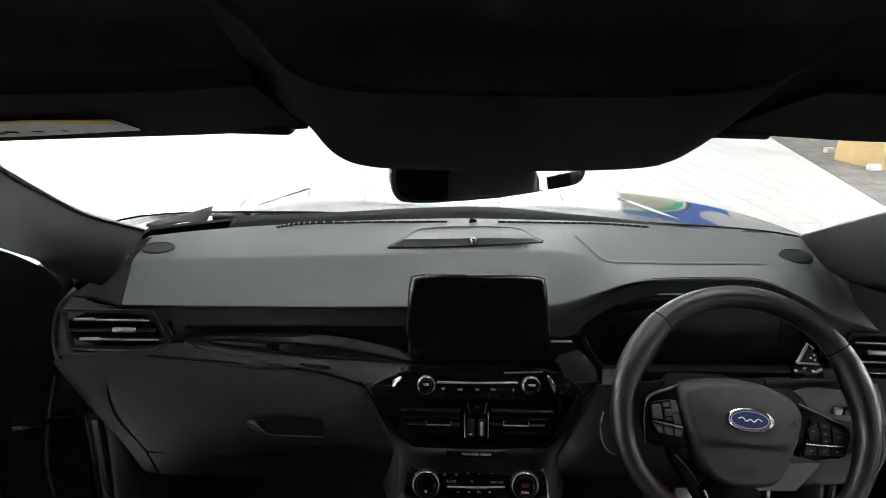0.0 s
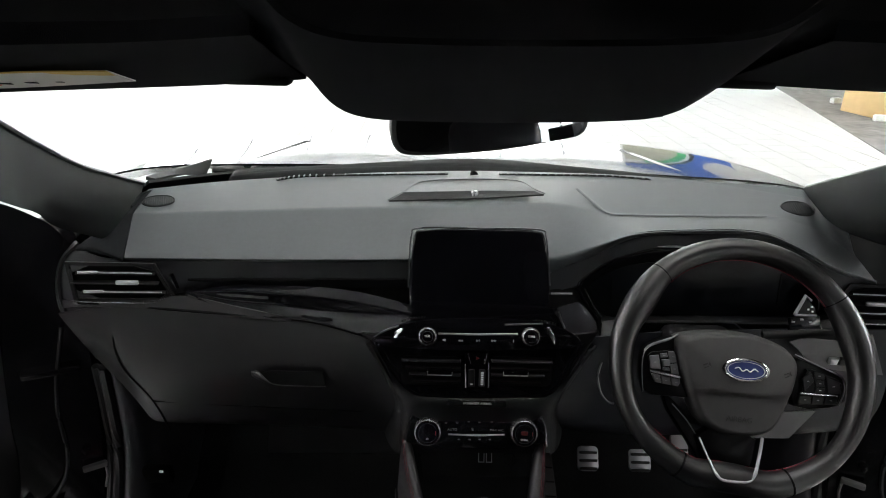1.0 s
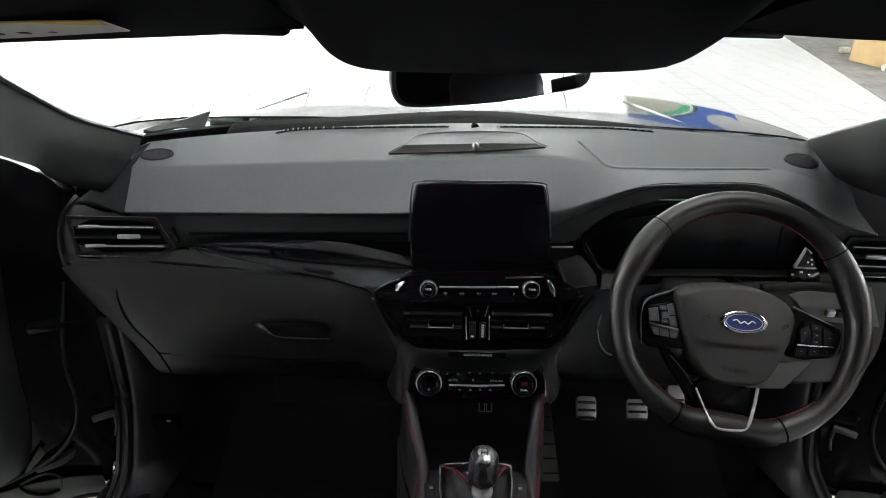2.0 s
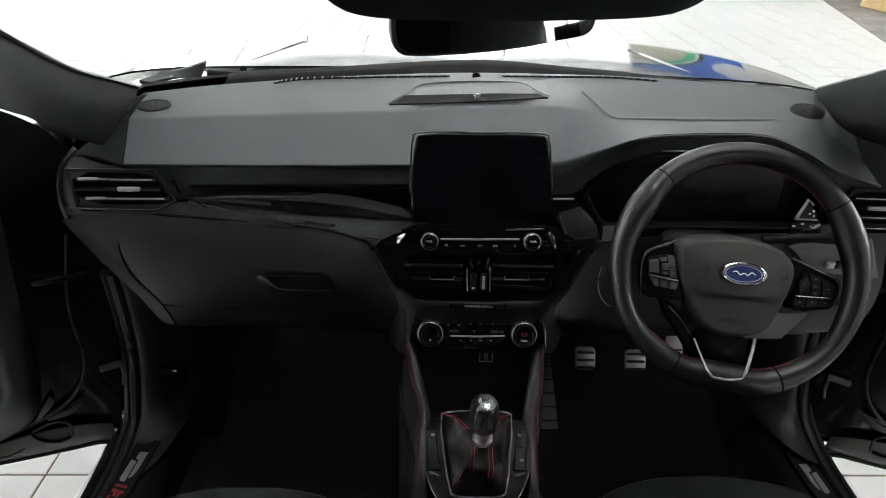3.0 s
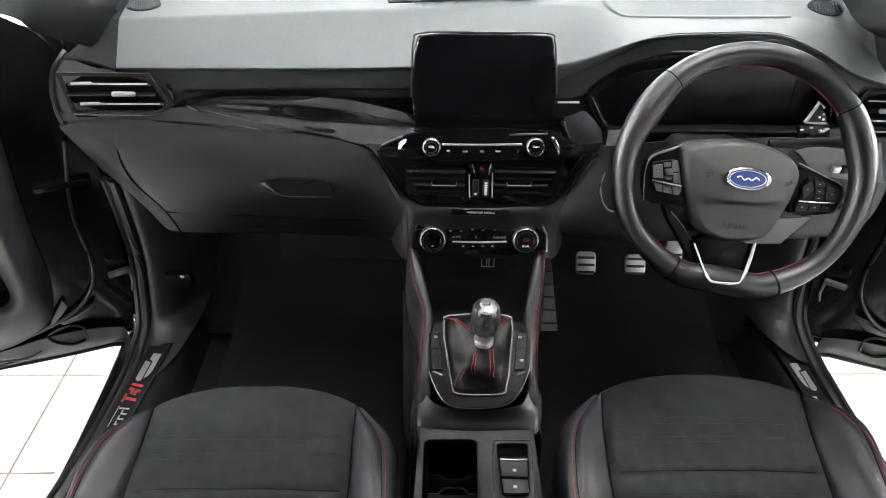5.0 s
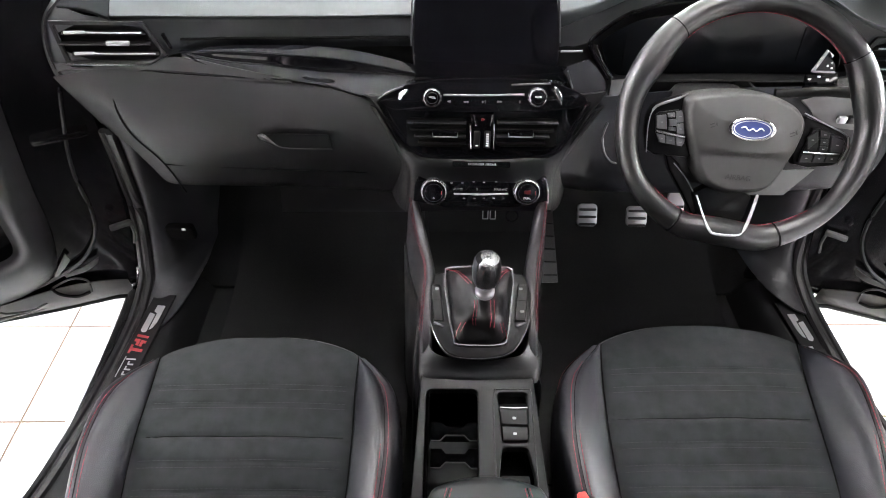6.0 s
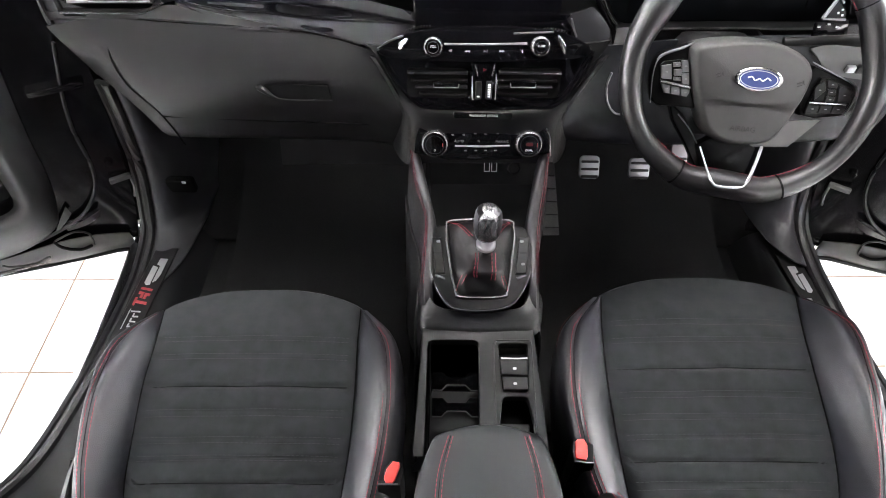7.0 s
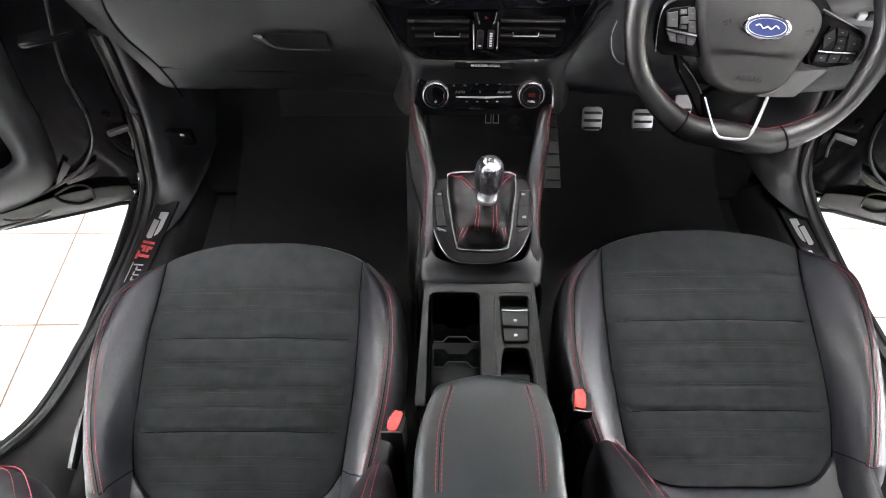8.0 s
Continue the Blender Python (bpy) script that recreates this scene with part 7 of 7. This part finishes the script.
# ---- seats ----
def seat(EL, ER, SL, SR, OL, OR, nose, side, WEDGES):
    """Seat from guide lines that run from front to back: panel edges, bolster seams and outer flanks."""
    c = (Vector(EL[2]) + Vector(ER[2])) / 2
    st = thing("front_seat", (c.x, c.y, 0.36), "black car seat with charcoal suede centre, leather bolsters and red stitching", "car seat", "front seats")
    n = 110
    channels = [(round((g - 0.022 * (side == 2)) * (n - 1)) / (n - 1), dep) for g, dep in CHANNELS]
    el, er = cr(EL, n), cr(ER, n)
    front = max(el[0].y, er[0].y)
    def surface(u, v, lift=0.0):
        """A point of the suede panel: u across, v from the front to the back."""
        w = v * (n - 1)
        lo = min(int(w), n - 2)
        p = el[lo].lerp(el[lo + 1], w - lo).lerp(er[lo].lerp(er[lo + 1], w - lo), u)
        k = 4 * u * (1 - u)
        bow = (nose - front) * max(0.0, 1 - v * 5) ** 1.5 * (1 - abs(2 * u - 1) ** 2.6)
        z = 0.010 * k ** 0.5
        for g, dep in channels:
            z -= dep * (1.1 if dep < 0.003 else 0.9) * math.exp(-((v - g) / (0.013 if dep < 0.003 else 0.010)) ** 2) * min(1, k * 5)
        z += 0.0030 * noise.noise((p.x * 14, p.y * 14, side * 3.0)) * k
        return p + Vector((0, bow, z + lift))
    # the back corners of the panel are rounded off
    rows = [[surface(i / 32, j / (n - 1) * (1 - 0.115 * abs(i / 16 - 1) ** 5)) for i in range(33)] for j in range(n)]
    centre_last = rows[-1]
    f1 = [p + Vector((0, 0.010, -0.012)) for p in rows[0]]
    f2 = [p + Vector((0, 0.014, -0.035)) for p in rows[0]]
    f3 = [p + Vector((0, 0.002, -0.20)) for p in rows[0]]
    bm = grid([f3, f2, f1] + rows)
    bmesh.ops.recalc_face_normals(bm, faces=bm.faces)
    part("seat_centre", bm, SUEDE, st, "charcoal suede seat centre with stitched channels")
    for g, dep in channels:
        reach = min(0.46, 0.46 if g < 0.85 else 0.5 * ((1 - g) / 0.115) ** 0.2 - 0.03)
        across = [0.5 - reach + 2 * reach * i / 30 for i in range(31)]
        if dep < 0.003:
            for off in (-0.009, 0.014):
                stitches([surface(u, g + off, 0.0008) for u in across], SUEDETHREAD, st, 0.0006, 0.4, 0.007, "channel_stitching")
        else:
            # a dark line paints the shade in the crease of each main seam
            part("channel_seam", tube([surface(u, g, 0.0009) for u in across], 0.0009, 6), CREASE_SHADE, st)
    for E, S, O in ((el, cr(SL, n), cr(OL, n)), (er, cr(SR, n), cr(OR, n))):
        sgn = 1 if O[50].x > E[50].x else -1
        rows, flank = [], []
        for j in range(0, n, 2):
            e, q, o = E[j], S[j], O[j]
            if (sgn > 0) == (side == 1):
                o = o + (Vector((-0.071, 0, 1.54)) - o) * 0.016
                away = max(0.0, (j / n - 0.78) / 0.22)
                o = o.lerp(q, 0.6 * away) + Vector((0, 0, -0.03 * away))
            w = (q - e)
            puff = min(1.0, w.length / 0.035)
            prof = [e + Vector((0, 0, -0.006)), e + Vector((sgn * 0.001, 0, 0.001)), e + w * 0.12 + Vector((0, 0, 0.009 * puff)), e + w * 0.45 + Vector((0, 0, 0.016 * puff)), e + w * 0.8 + Vector((0, 0, 0.011 * puff)), q]
            rows.append(chaikin(prof, 2))
            flank.append(chaikin([q, q.lerp(o, 0.5) + Vector((sgn * 0.004, 0, 0.005)), o, o + Vector((sgn * 0.004, 0, -0.05)), o + Vector((-sgn * 0.02, 0, -0.20))], 2))
        for strip, back in ((rows, ((-0.03, -0.002), (-0.08, -0.006), (-0.15, -0.02), (-0.19, -0.08))), (flank, ((-0.015, -0.02), (-0.03, -0.06), (-0.05, -0.20)))):
            edge = strip[-1]
            for dy, dz in back:
                strip.append([p + Vector((0, dy, dz)) for p in edge])
        fl = grid(flank)
        bmesh.ops.recalc_face_normals(fl, faces=fl.faces)
        # inner flanks keep the lit leather; outer ones have shade put into the colour
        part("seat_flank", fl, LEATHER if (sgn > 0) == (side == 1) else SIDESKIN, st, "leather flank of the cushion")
        bm = grid(rows)
        bmesh.ops.recalc_face_normals(bm, faces=bm.faces)
        cross = []
        for k in range(13):
            f = k / 12
            j = min(n - 1, round(n * (0.87 + 0.12 * f)))
            cross.append(E[j].lerp(S[j], f) + Vector((0, 0, 0.001 + 0.0150 * min(1.0, 4.2 * f * (1 - f)))))
        part("cross_seam", tube(cross, 0.0009, 5), BLACK, st)
        part("side_bolster", bm, LEATHER, st, "black leather side bolster")
        for off in (-0.0055, 0.0055):
            stitches([S[j] + Vector((off * (1 - 0.3 * (j < 20)), 0, 0.0012 - 0.001 * abs(off) / 0.0055)) for j in range(2, n, 2)], STITCH, st, 0.0009, 0.3, 0.006)
        part("seam", tube([S[j] + Vector((0, 0, 0.0002)) for j in range(0, n, 2)], 0.0006, 5), BLACK, st)
        if sgn < 0 and side == 2:
            stitches([O[j] + Vector((sgn * 0.0015, 0, 0.0005)) for j in range(4, n, 2)], DIMSTITCH, st, 0.0007, 0.3, 0.006)
        part("piping", tube([E[j] + Vector((0, 0, 0.0006)) for j in range(0, n, 2)], 0.0011, 5), BLACK, st)
    mid = (er[-1] + el[-1]) / 2
    last = centre_last
    def wide(dy, dz):
        row = [p + Vector((0, dy, dz)) for p in last]
        return [row[0] + Vector((-0.014, 0, -0.003))] + row + [row[-1] + Vector((0.014, 0, -0.003))]
    tail = [[p + Vector((0, dy + 0.6 * (min(q.y for q in last) - p.y), dz)) for p in wide(0, 0)] for dy, dz in ((-0.06, 0.003), (-0.12, -0.008), (-0.17, -0.06))]
    bm = grid([wide(0.004, -0.012), wide(-0.001, -0.003), wide(-0.007, 0.003), wide(-0.022, 0.005)] + tail)
    bmesh.ops.recalc_face_normals(bm, faces=bm.faces)
    part("seat_rear", bm, LEATHER, st, "black leather rear of the cushion")
    part("seat_base", rbox(0.38, 0.36, 0.20, pose(c.x, c.y - 0.02, 0.47), 0.03), DARK, st)
    part("backrest", rbox(0.40, 0.12, 0.60, pose(mid.x, 0.03, 1.0, 17), 0.05, 3), SUEDE, st)
    for sg in (-1, 1):
        x = mid.x + sg * 0.205
        pts = cr([(x, 0.15, 0.80), (x, 0.115, 0.90), (x, 0.05, 1.06), (x, -0.02, 1.24)], 12)
        part("back_bolster", tube(pts, [0.035, 0.045, 0.05, 0.05, 0.05, 0.05, 0.05, 0.05, 0.05, 0.047, 0.04, 0.03], 14, False, 1.1, (1, 0, 0)), LEATHER, st, "black leather backrest bolster")
    for o, k, i in WEDGES:
        bm = sheet([[tuple(Vector(p) + Vector((0, -0.02, -0.08))) for p in o], o, [tuple(Vector(a) * 0.45 + Vector(b) * 0.55 + Vector((0, 0.004, 0.010))) for a, b in zip(o, k)], k, i, [tuple(Vector(p) + Vector((0, -0.03, -0.07))) for p in i]], 16, 2, 0)
        # the wedges take the darker leather copy
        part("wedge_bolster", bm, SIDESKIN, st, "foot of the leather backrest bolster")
        for f in (0.0, 0.22):
            stitches(cr([Vector(b).lerp(Vector(a), f) + Vector((0, 0.003, 0.004)) for a, b in zip(o, k)], 20), STITCH, st, 0.0010, 0.25, 0.006)
    part("headrest", rbox(0.26, 0.10, 0.18, pose(mid.x, -0.10, 1.42, 12), 0.04, 3), LEATHER, st)
    return st


CHANNELS = ((0.20, 0.0016), (0.28, 0.0016), (0.40, 0.0055), (0.50, 0.0027), (0.585, 0.0027), (0.665, 0.0027), (0.775, 0.0055), (0.86, 0.0027), (0.93, 0.0027))
seat([(-0.528, 0.665, 0.668), (-0.521, 0.601, 0.672), (-0.522, 0.523, 0.660), (-0.518, 0.437, 0.640), (-0.512, 0.372, 0.625), (-0.487, 0.278, 0.606)],
     [(-0.197, 0.673, 0.668), (-0.196, 0.604, 0.672), (-0.194, 0.526, 0.660), (-0.196, 0.439, 0.640), (-0.202, 0.374, 0.625), (-0.207, 0.280, 0.606)],
     [(-0.530, 0.657, 0.672), (-0.564, 0.586, 0.695), (-0.567, 0.496, 0.705), (-0.556, 0.409, 0.695), (-0.539, 0.341, 0.682), (-0.512, 0.278, 0.672)],
     [(-0.194, 0.668, 0.672), (-0.153, 0.591, 0.695), (-0.141, 0.500, 0.705), (-0.144, 0.422, 0.695), (-0.153, 0.360, 0.682), (-0.163, 0.308, 0.672)],
     [(-0.543, 0.669, 0.655), (-0.589, 0.604, 0.672), (-0.588, 0.507, 0.685), (-0.575, 0.418, 0.678), (-0.560, 0.347, 0.665), (-0.539, 0.283, 0.655)],
     [(-0.184, 0.666, 0.664), (-0.136, 0.612, 0.668), (-0.119, 0.522, 0.672), (-0.119, 0.438, 0.662), (-0.124, 0.375, 0.650), (-0.133, 0.316, 0.640)], 0.708, 1,
     (([(-0.128, 0.308, 0.690), (-0.119, 0.282, 0.710), (-0.115, 0.246, 0.730)], [(-0.149, 0.311, 0.700), (-0.154, 0.282, 0.725), (-0.160, 0.240, 0.750)], [(-0.162, 0.316, 0.680), (-0.180, 0.285, 0.700), (-0.191, 0.249, 0.720)]),
      ([(-0.623, 0.279, 0.760), (-0.620, 0.257, 0.770), (-0.614, 0.228, 0.780)], [(-0.596, 0.280, 0.760), (-0.557, 0.269, 0.775), (-0.519, 0.226, 0.790)], [(-0.565, 0.280, 0.740), (-0.532, 0.263, 0.750), (-0.503, 0.235, 0.760)])))
seat([(0.217, 0.707, 0.668), (0.206, 0.632, 0.672), (0.203, 0.551, 0.660), (0.206, 0.471, 0.640), (0.210, 0.404, 0.625), (0.218, 0.313, 0.606)],
     [(0.561, 0.711, 0.668), (0.543, 0.636, 0.672), (0.537, 0.555, 0.660), (0.535, 0.474, 0.640), (0.527, 0.406, 0.625), (0.503, 0.315, 0.606)],
     [(0.211, 0.701, 0.672), (0.159, 0.620, 0.695), (0.140, 0.522, 0.705), (0.142, 0.442, 0.695), (0.152, 0.387, 0.682), (0.165, 0.342, 0.672)],
     [(0.561, 0.706, 0.672), (0.606, 0.635, 0.695), (0.590, 0.527, 0.705), (0.572, 0.446, 0.695), (0.555, 0.382, 0.682), (0.530, 0.320, 0.672)],
     [(0.201, 0.703, 0.664), (0.142, 0.640, 0.668), (0.120, 0.543, 0.672), (0.124, 0.459, 0.662), (0.135, 0.401, 0.650), (0.149, 0.354, 0.640)],
     [(0.578, 0.719, 0.655), (0.635, 0.654, 0.672), (0.616, 0.540, 0.685), (0.598, 0.455, 0.678), (0.583, 0.389, 0.665), (0.562, 0.327, 0.655)], 0.745, 2,
     (([(0.140, 0.338, 0.700), (0.137, 0.293, 0.720), (0.143, 0.242, 0.750)], [(0.168, 0.337, 0.715), (0.186, 0.295, 0.740), (0.205, 0.238, 0.765)], [(0.190, 0.341, 0.690), (0.210, 0.300, 0.710), (0.237, 0.247, 0.735)]),))
# side lever of the passenger seat
lv = thing("seat_side_lever", (-0.60, 0.40, 0.50), "grey plastic lever on the outer side of a seat", "seat lever")
part("lever_grip", sheet([[(-0.630, 0.444, 0.580), (-0.633, 0.403, 0.570), (-0.630, 0.355, 0.560)], [(-0.623, 0.440, 0.585), (-0.622, 0.401, 0.575), (-0.619, 0.352, 0.565)], [(-0.628, 0.446, 0.570), (-0.622, 0.407, 0.560), (-0.620, 0.355, 0.550)]], 10, 1, 0.008), DARK, lv)

# seat belt buckles
for case, button, ledge in (([(-0.129, 0.390, 0.700), (-0.116, 0.388, 0.700), (-0.111, 0.377, 0.700), (-0.115, 0.355, 0.700), (-0.145, 0.354, 0.700), (-0.145, 0.361, 0.700), (-0.137, 0.364, 0.700), (-0.137, 0.378, 0.700)],
                             [(-0.126, 0.387, 0.700), (-0.117, 0.385, 0.700), (-0.116, 0.380, 0.700), (-0.122, 0.360, 0.700), (-0.126, 0.356, 0.700), (-0.134, 0.357, 0.700), (-0.137, 0.363, 0.700), (-0.134, 0.376, 0.700)], [(-0.144, 0.355, 0.702), (-0.132, 0.355, 0.702), (-0.118, 0.355, 0.702)]),
                            ([(0.125, 0.421, 0.700), (0.139, 0.422, 0.700), (0.153, 0.416, 0.700), (0.149, 0.386, 0.700), (0.122, 0.389, 0.700), (0.121, 0.408, 0.700)],
                             [(0.130, 0.421, 0.700), (0.139, 0.422, 0.700), (0.143, 0.413, 0.700), (0.141, 0.396, 0.700), (0.138, 0.390, 0.700), (0.125, 0.393, 0.700), (0.124, 0.399, 0.700), (0.127, 0.418, 0.700)], [(0.125, 0.389, 0.702), (0.137, 0.387, 0.702), (0.148, 0.387, 0.702)])):
    mid = sum((Vector(p) for p in case), Vector()) / len(case)
    bk = thing("seat_belt_buckle", (mid.x, mid.y, 0.40), "black seat belt buckle with red release button", "buckle", "seat belt buckles")
    part("housing", prism([(p[0], p[1]) for p in case], 0.085, Matrix.Translation((0, 0, 0.615)), 0.003, 2), DARK, bk)
    part("release_button", prism([(p[0], p[1]) for p in button], 0.006, Matrix.Translation((0, 0, 0.6985)), 0.002, 2), REDPLASTIC, bk, "red release button")
    part("slot_edge", tube(ledge, 0.0012, 6), GREYMETAL, bk, "grey metallic edge of the tongue slot")
    part("stalk", rbox(0.026, 0.012, 0.26, pose(mid.x, mid.y, 0.50), 0.003), DARK, bk)

# ---- overhead: shroud, mirror, visors ----
shroud = thing("overhead_shroud", (0, 0.58, 1.47), "black sensor shroud at the top of the windscreen", "shroud")
sh0 = [(-0.191, 0.500, 1.489), (-0.171, 0.520, 1.471), (-0.153, 0.530, 1.449), (-0.128, 0.540, 1.439), (-0.078, 0.545, 1.437), (-0.011, 0.545, 1.438), (0.062, 0.545, 1.441), (0.108, 0.540, 1.447), (0.129, 0.530, 1.461), (0.143, 0.520, 1.480), (0.154, 0.500, 1.500)]
sh0 = [(0.012 + (x - 0.012) * 0.985, y, z + 0.0035) for x, y, z in sh0]
part("shell", sheet([[(x * 1.02, y - 0.16, z + 0.075) for x, y, z in sh0], [(x, y - 0.04, z + 0.012) for x, y, z in sh0], sh0, [(x, y + 0.10, z + 0.016) for x, y, z in sh0]], 60, 2, 0.004), LINING, shroud)
part("clip", rbox(0.008, 0.006, 0.003, pose(*(0.108, 0.530, 1.452)), 0.001), DARK, shroud)
mir = thing("rear_view_mirror", (0, 0.75, 1.38), "black frameless interior rear-view mirror", "mirror")
mm = [(-0.126, 0.800, 1.401), (-0.127, 0.800, 1.372), (-0.121, 0.800, 1.355), (-0.108, 0.800, 1.349), (-0.052, 0.800, 1.352), (0.020, 0.800, 1.360), (0.090, 0.800, 1.374), (0.107, 0.800, 1.379), (0.113, 0.800, 1.392), (0.109, 0.800, 1.408)]
cxm, czm = sum(p[0] for p in mm) / len(mm), sum(p[2] for p in mm) / len(mm)
mm = [(cxm + (x - cxm) * 1.03, y, czm + (z - czm) * 1.12) for x, y, z in mm]
# the mirror is turned towards the driver and leans back
eye_x, eye_z = -0.071, 1.54
MN = Matrix.Translation((cxm, 0.80, czm)) @ Matrix.Rotation(radians(8.4), 4, "Z") @ Matrix.Rotation(radians(90 - 8.5), 4, "X")
def mirror_outline(kx, kz):
    out = []
    for x, y, z in mm:
        d = Vector((cxm + (x - cxm) * kx - eye_x, y, czm + (z - czm) * kz - eye_z))
        n = MN.col[2].to_3d()
        p = Vector((eye_x, 0, eye_z)) + d * ((MN.translation - Vector((eye_x, 0, eye_z))).dot(n) / d.dot(n))
        p = MN.inverted() @ p
        out.append((p.x, p.y))
    return out
part("mirror_housing", prism(mirror_outline(1, 1), 0.030, MN @ pose(0, 0, -0.030), 0.004, 2, 1), RUBBER, mir, "black plastic mirror housing")
part("mirror_glass", prism(mirror_outline(0.945, 0.84), 0.001, MN, 0, 1, 1), MIRROR, mir, "mirror glass")
part("mirror_stem", tube([(-0.03, 0.83, 1.40), (-0.02, 0.80, 1.43), (0.0, 0.72, 1.46)], 0.012, 10), DARK, mir)
for s, edge in ((-1, ((-0.436, 0.500, 1.457), (-0.369, 0.520, 1.459), (-0.295, 0.540, 1.461), (-0.243, 0.555, 1.463), (-0.184, 0.560, 1.468))), (1, ((0.307, 0.500, 1.479), (0.258, 0.520, 1.477), (0.223, 0.540, 1.476), (0.202, 0.555, 1.475), (0.162, 0.560, 1.475)))):
    v = thing("sun_visor", (s * 0.36, 0.56, 1.46), "black fabric sun visor folded up", "sun visor", "sun visors")
    back = [(x, y - 0.16, z + 0.045) for x, y, z in edge]
    hi, bhi = [(x, y + 0.002, z + 0.012) for x, y, z in edge], [(x, y, z + 0.012) for x, y, z in back]
    part("visor_panel", sheet([edge, hi, bhi, back, edge], 20, 0, 0), LINING, v)
    part("visor_clip", rbox(0.055, 0.02, 0.008, pose(*(((-0.222, 0.550, 1.468)) if s < 0 else ((0.179, 0.550, 1.477)))), 0.003), DARK, v)
    if s < 0:
        lab = part("warning_label", sheet([[(-0.422, 0.482, 1.464), (-0.375, 0.488, 1.466), (-0.288, 0.472, 1.475)], [(-0.387, 0.436, 1.480), (-0.338, 0.430, 1.484), (-0.286, 0.428, 1.487)]], 8, 0, 0.0008), LABEL, v, "white warning label with a yellow band")
        part("yellow_band", sheet([[(-0.402, 0.455, 1.474), (-0.351, 0.451, 1.478), (-0.289, 0.446, 1.482)], [(-0.385, 0.433, 1.481), (-0.336, 0.427, 1.485), (-0.285, 0.425, 1.487)]], 8, 0, 0.0008), LABELY, lab)
        for k in range(5):
            a = Vector((-0.376, 0.464, 1.472)).lerp(Vector((-0.306, 0.470, 1.476)), k / 4)
            part("print_bar", rbox(0.008, 0.004, 0.0006, pose(a.x, a.y, a.z - 0.001, -16), 0.0), DARK, lab, smooth=False)
        part("red_dot", lathe([(0.004, 0), (0.004, 0.0006), (0, 0.0006)], pose(*(-0.386, 0.468, 1.469)), 12), REDPLASTIC, lab)

# colourful graphic on the far wall
bn = thing("wall_graphic", (6.4, 16.96, 0.2), "blue wall graphic with pale, green and white waves", "wall graphic")
def wall_plate(name, pts, depth, mat):
    part(name, prism(pts, depth, Matrix(((1, 0, 0, 0), (0, 0, -1, 16.985), (0, 1, 0, 0), (0, 0, 0, 1)))), mat, bn, smooth=False)
def bow(out, first=0, last=7):
    """The curved right edge of the pale field, moved outwards."""
    pts = [(6.30, 0.2), (6.36, 0.9), (6.36, 1.6), (6.26, 2.3), (6.05, 2.9), (5.75, 3.35), (5.3, 3.6), (4.8, 3.7)]
    ease = [(1, 0), (1, 0), (1, 0.1), (0.95, 0.35), (0.75, 0.7), (0.5, 0.9), (0.2, 1), (0, 1)]
    return [(x + out * a, z + out * b) for (x, z), (a, b) in zip(pts, ease)][first:last + 1]
wall_plate("blue_field", [(4.8, 0.2), (8.0, 0.2), (8.0, 4.5), (4.8, 4.5)], 0.02, BLUE)
wall_plate("dark_wave", bow(0.50) + [(4.8, 0.2)], 0.03, DARK)
wall_plate("white_wave", bow(0.36) + [(4.8, 0.2)], 0.04, WHITEPRINT)
wall_plate("pale_wave", bow(0.0) + [(4.8, 0.2)], 0.05, PALEWAVE)
wall_plate("green_wave", bow(0.26, 1, 6) + bow(0.0, 1, 6)[::-1], 0.06, GREEN)
wall_plate("white_cloud", [(p.x, p.y) for p in chaikin([Vector(q) for q in [(6.9, 3.5), (7.0, 2.6), (7.5, 1.7), (8.0, 1.6), (8.0, 4.0), (7.3, 3.95)]], 2)], 0.03, WHITEPRINT)
# ---- showroom floor tiles ----
TILE_M = pose(-1.1885, 1.290, 0, 0, 0, 1.2)
P = 0.334
tile_bm = rbox(P - 0.006, P - 0.006, 0.010, pose(0, 0, -0.003), 0.0015, 1)
tile_me = bpy.data.meshes.new("tile")
tile_bm.to_mesh(tile_me)
tile_bm.free()
tile_me.materials.append(TILE)
near, far_v, far_f = [], [], []
for i in range(-24, 31):
    for j in range(-32, 48):
        c = TILE_M @ Vector(((i + 0.5) * P, (j + 0.5) * P, 0))
        if not (X0 + 0.2 < c.x < min(X1 - 0.2, edge_x(c.y) + 0.2) and Y0 + 0.2 < c.y < Y1 - 0.2):
            continue
        if 0.6 < abs(c.x) < 2.6 and -1.3 < c.y < 2.4 and len(near) < 300:
            near.append(c)
        else:
            b = len(far_v)
            h = P / 2 - 0.0035
            for dz, g in ((-0.004, h), (0.0015, h), (0.002, h - 0.001)):
                far_v += [TILE_M @ Vector(((i + 0.5) * P + a * g, (j + 0.5) * P + e * g, dz)) for a, e in ((-1, -1), (1, -1), (1, 1), (-1, 1))]
            far_f.append((b + 8, b + 9, b + 10, b + 11))
            for q in (0, 4):
                far_f += [(b + q + k, b + q + (k + 1) % 4, b + q + 4 + (k + 1) % 4, b + q + 4 + k) for k in range(4)]
me = bpy.data.meshes.new("tile_field")
me.from_pydata(far_v, [], far_f)
me.materials.append(TILE)
fld = new("tile_field", me)
fld.parent = floor_ob
tagged(fld, kind="stuff")
for c in near:
    o = new("tile", tile_me)
    o.parent = floor_ob
    o.matrix_basis = Matrix.Translation(c) @ pose(0, 0, 0, 0, 0, 1.2)
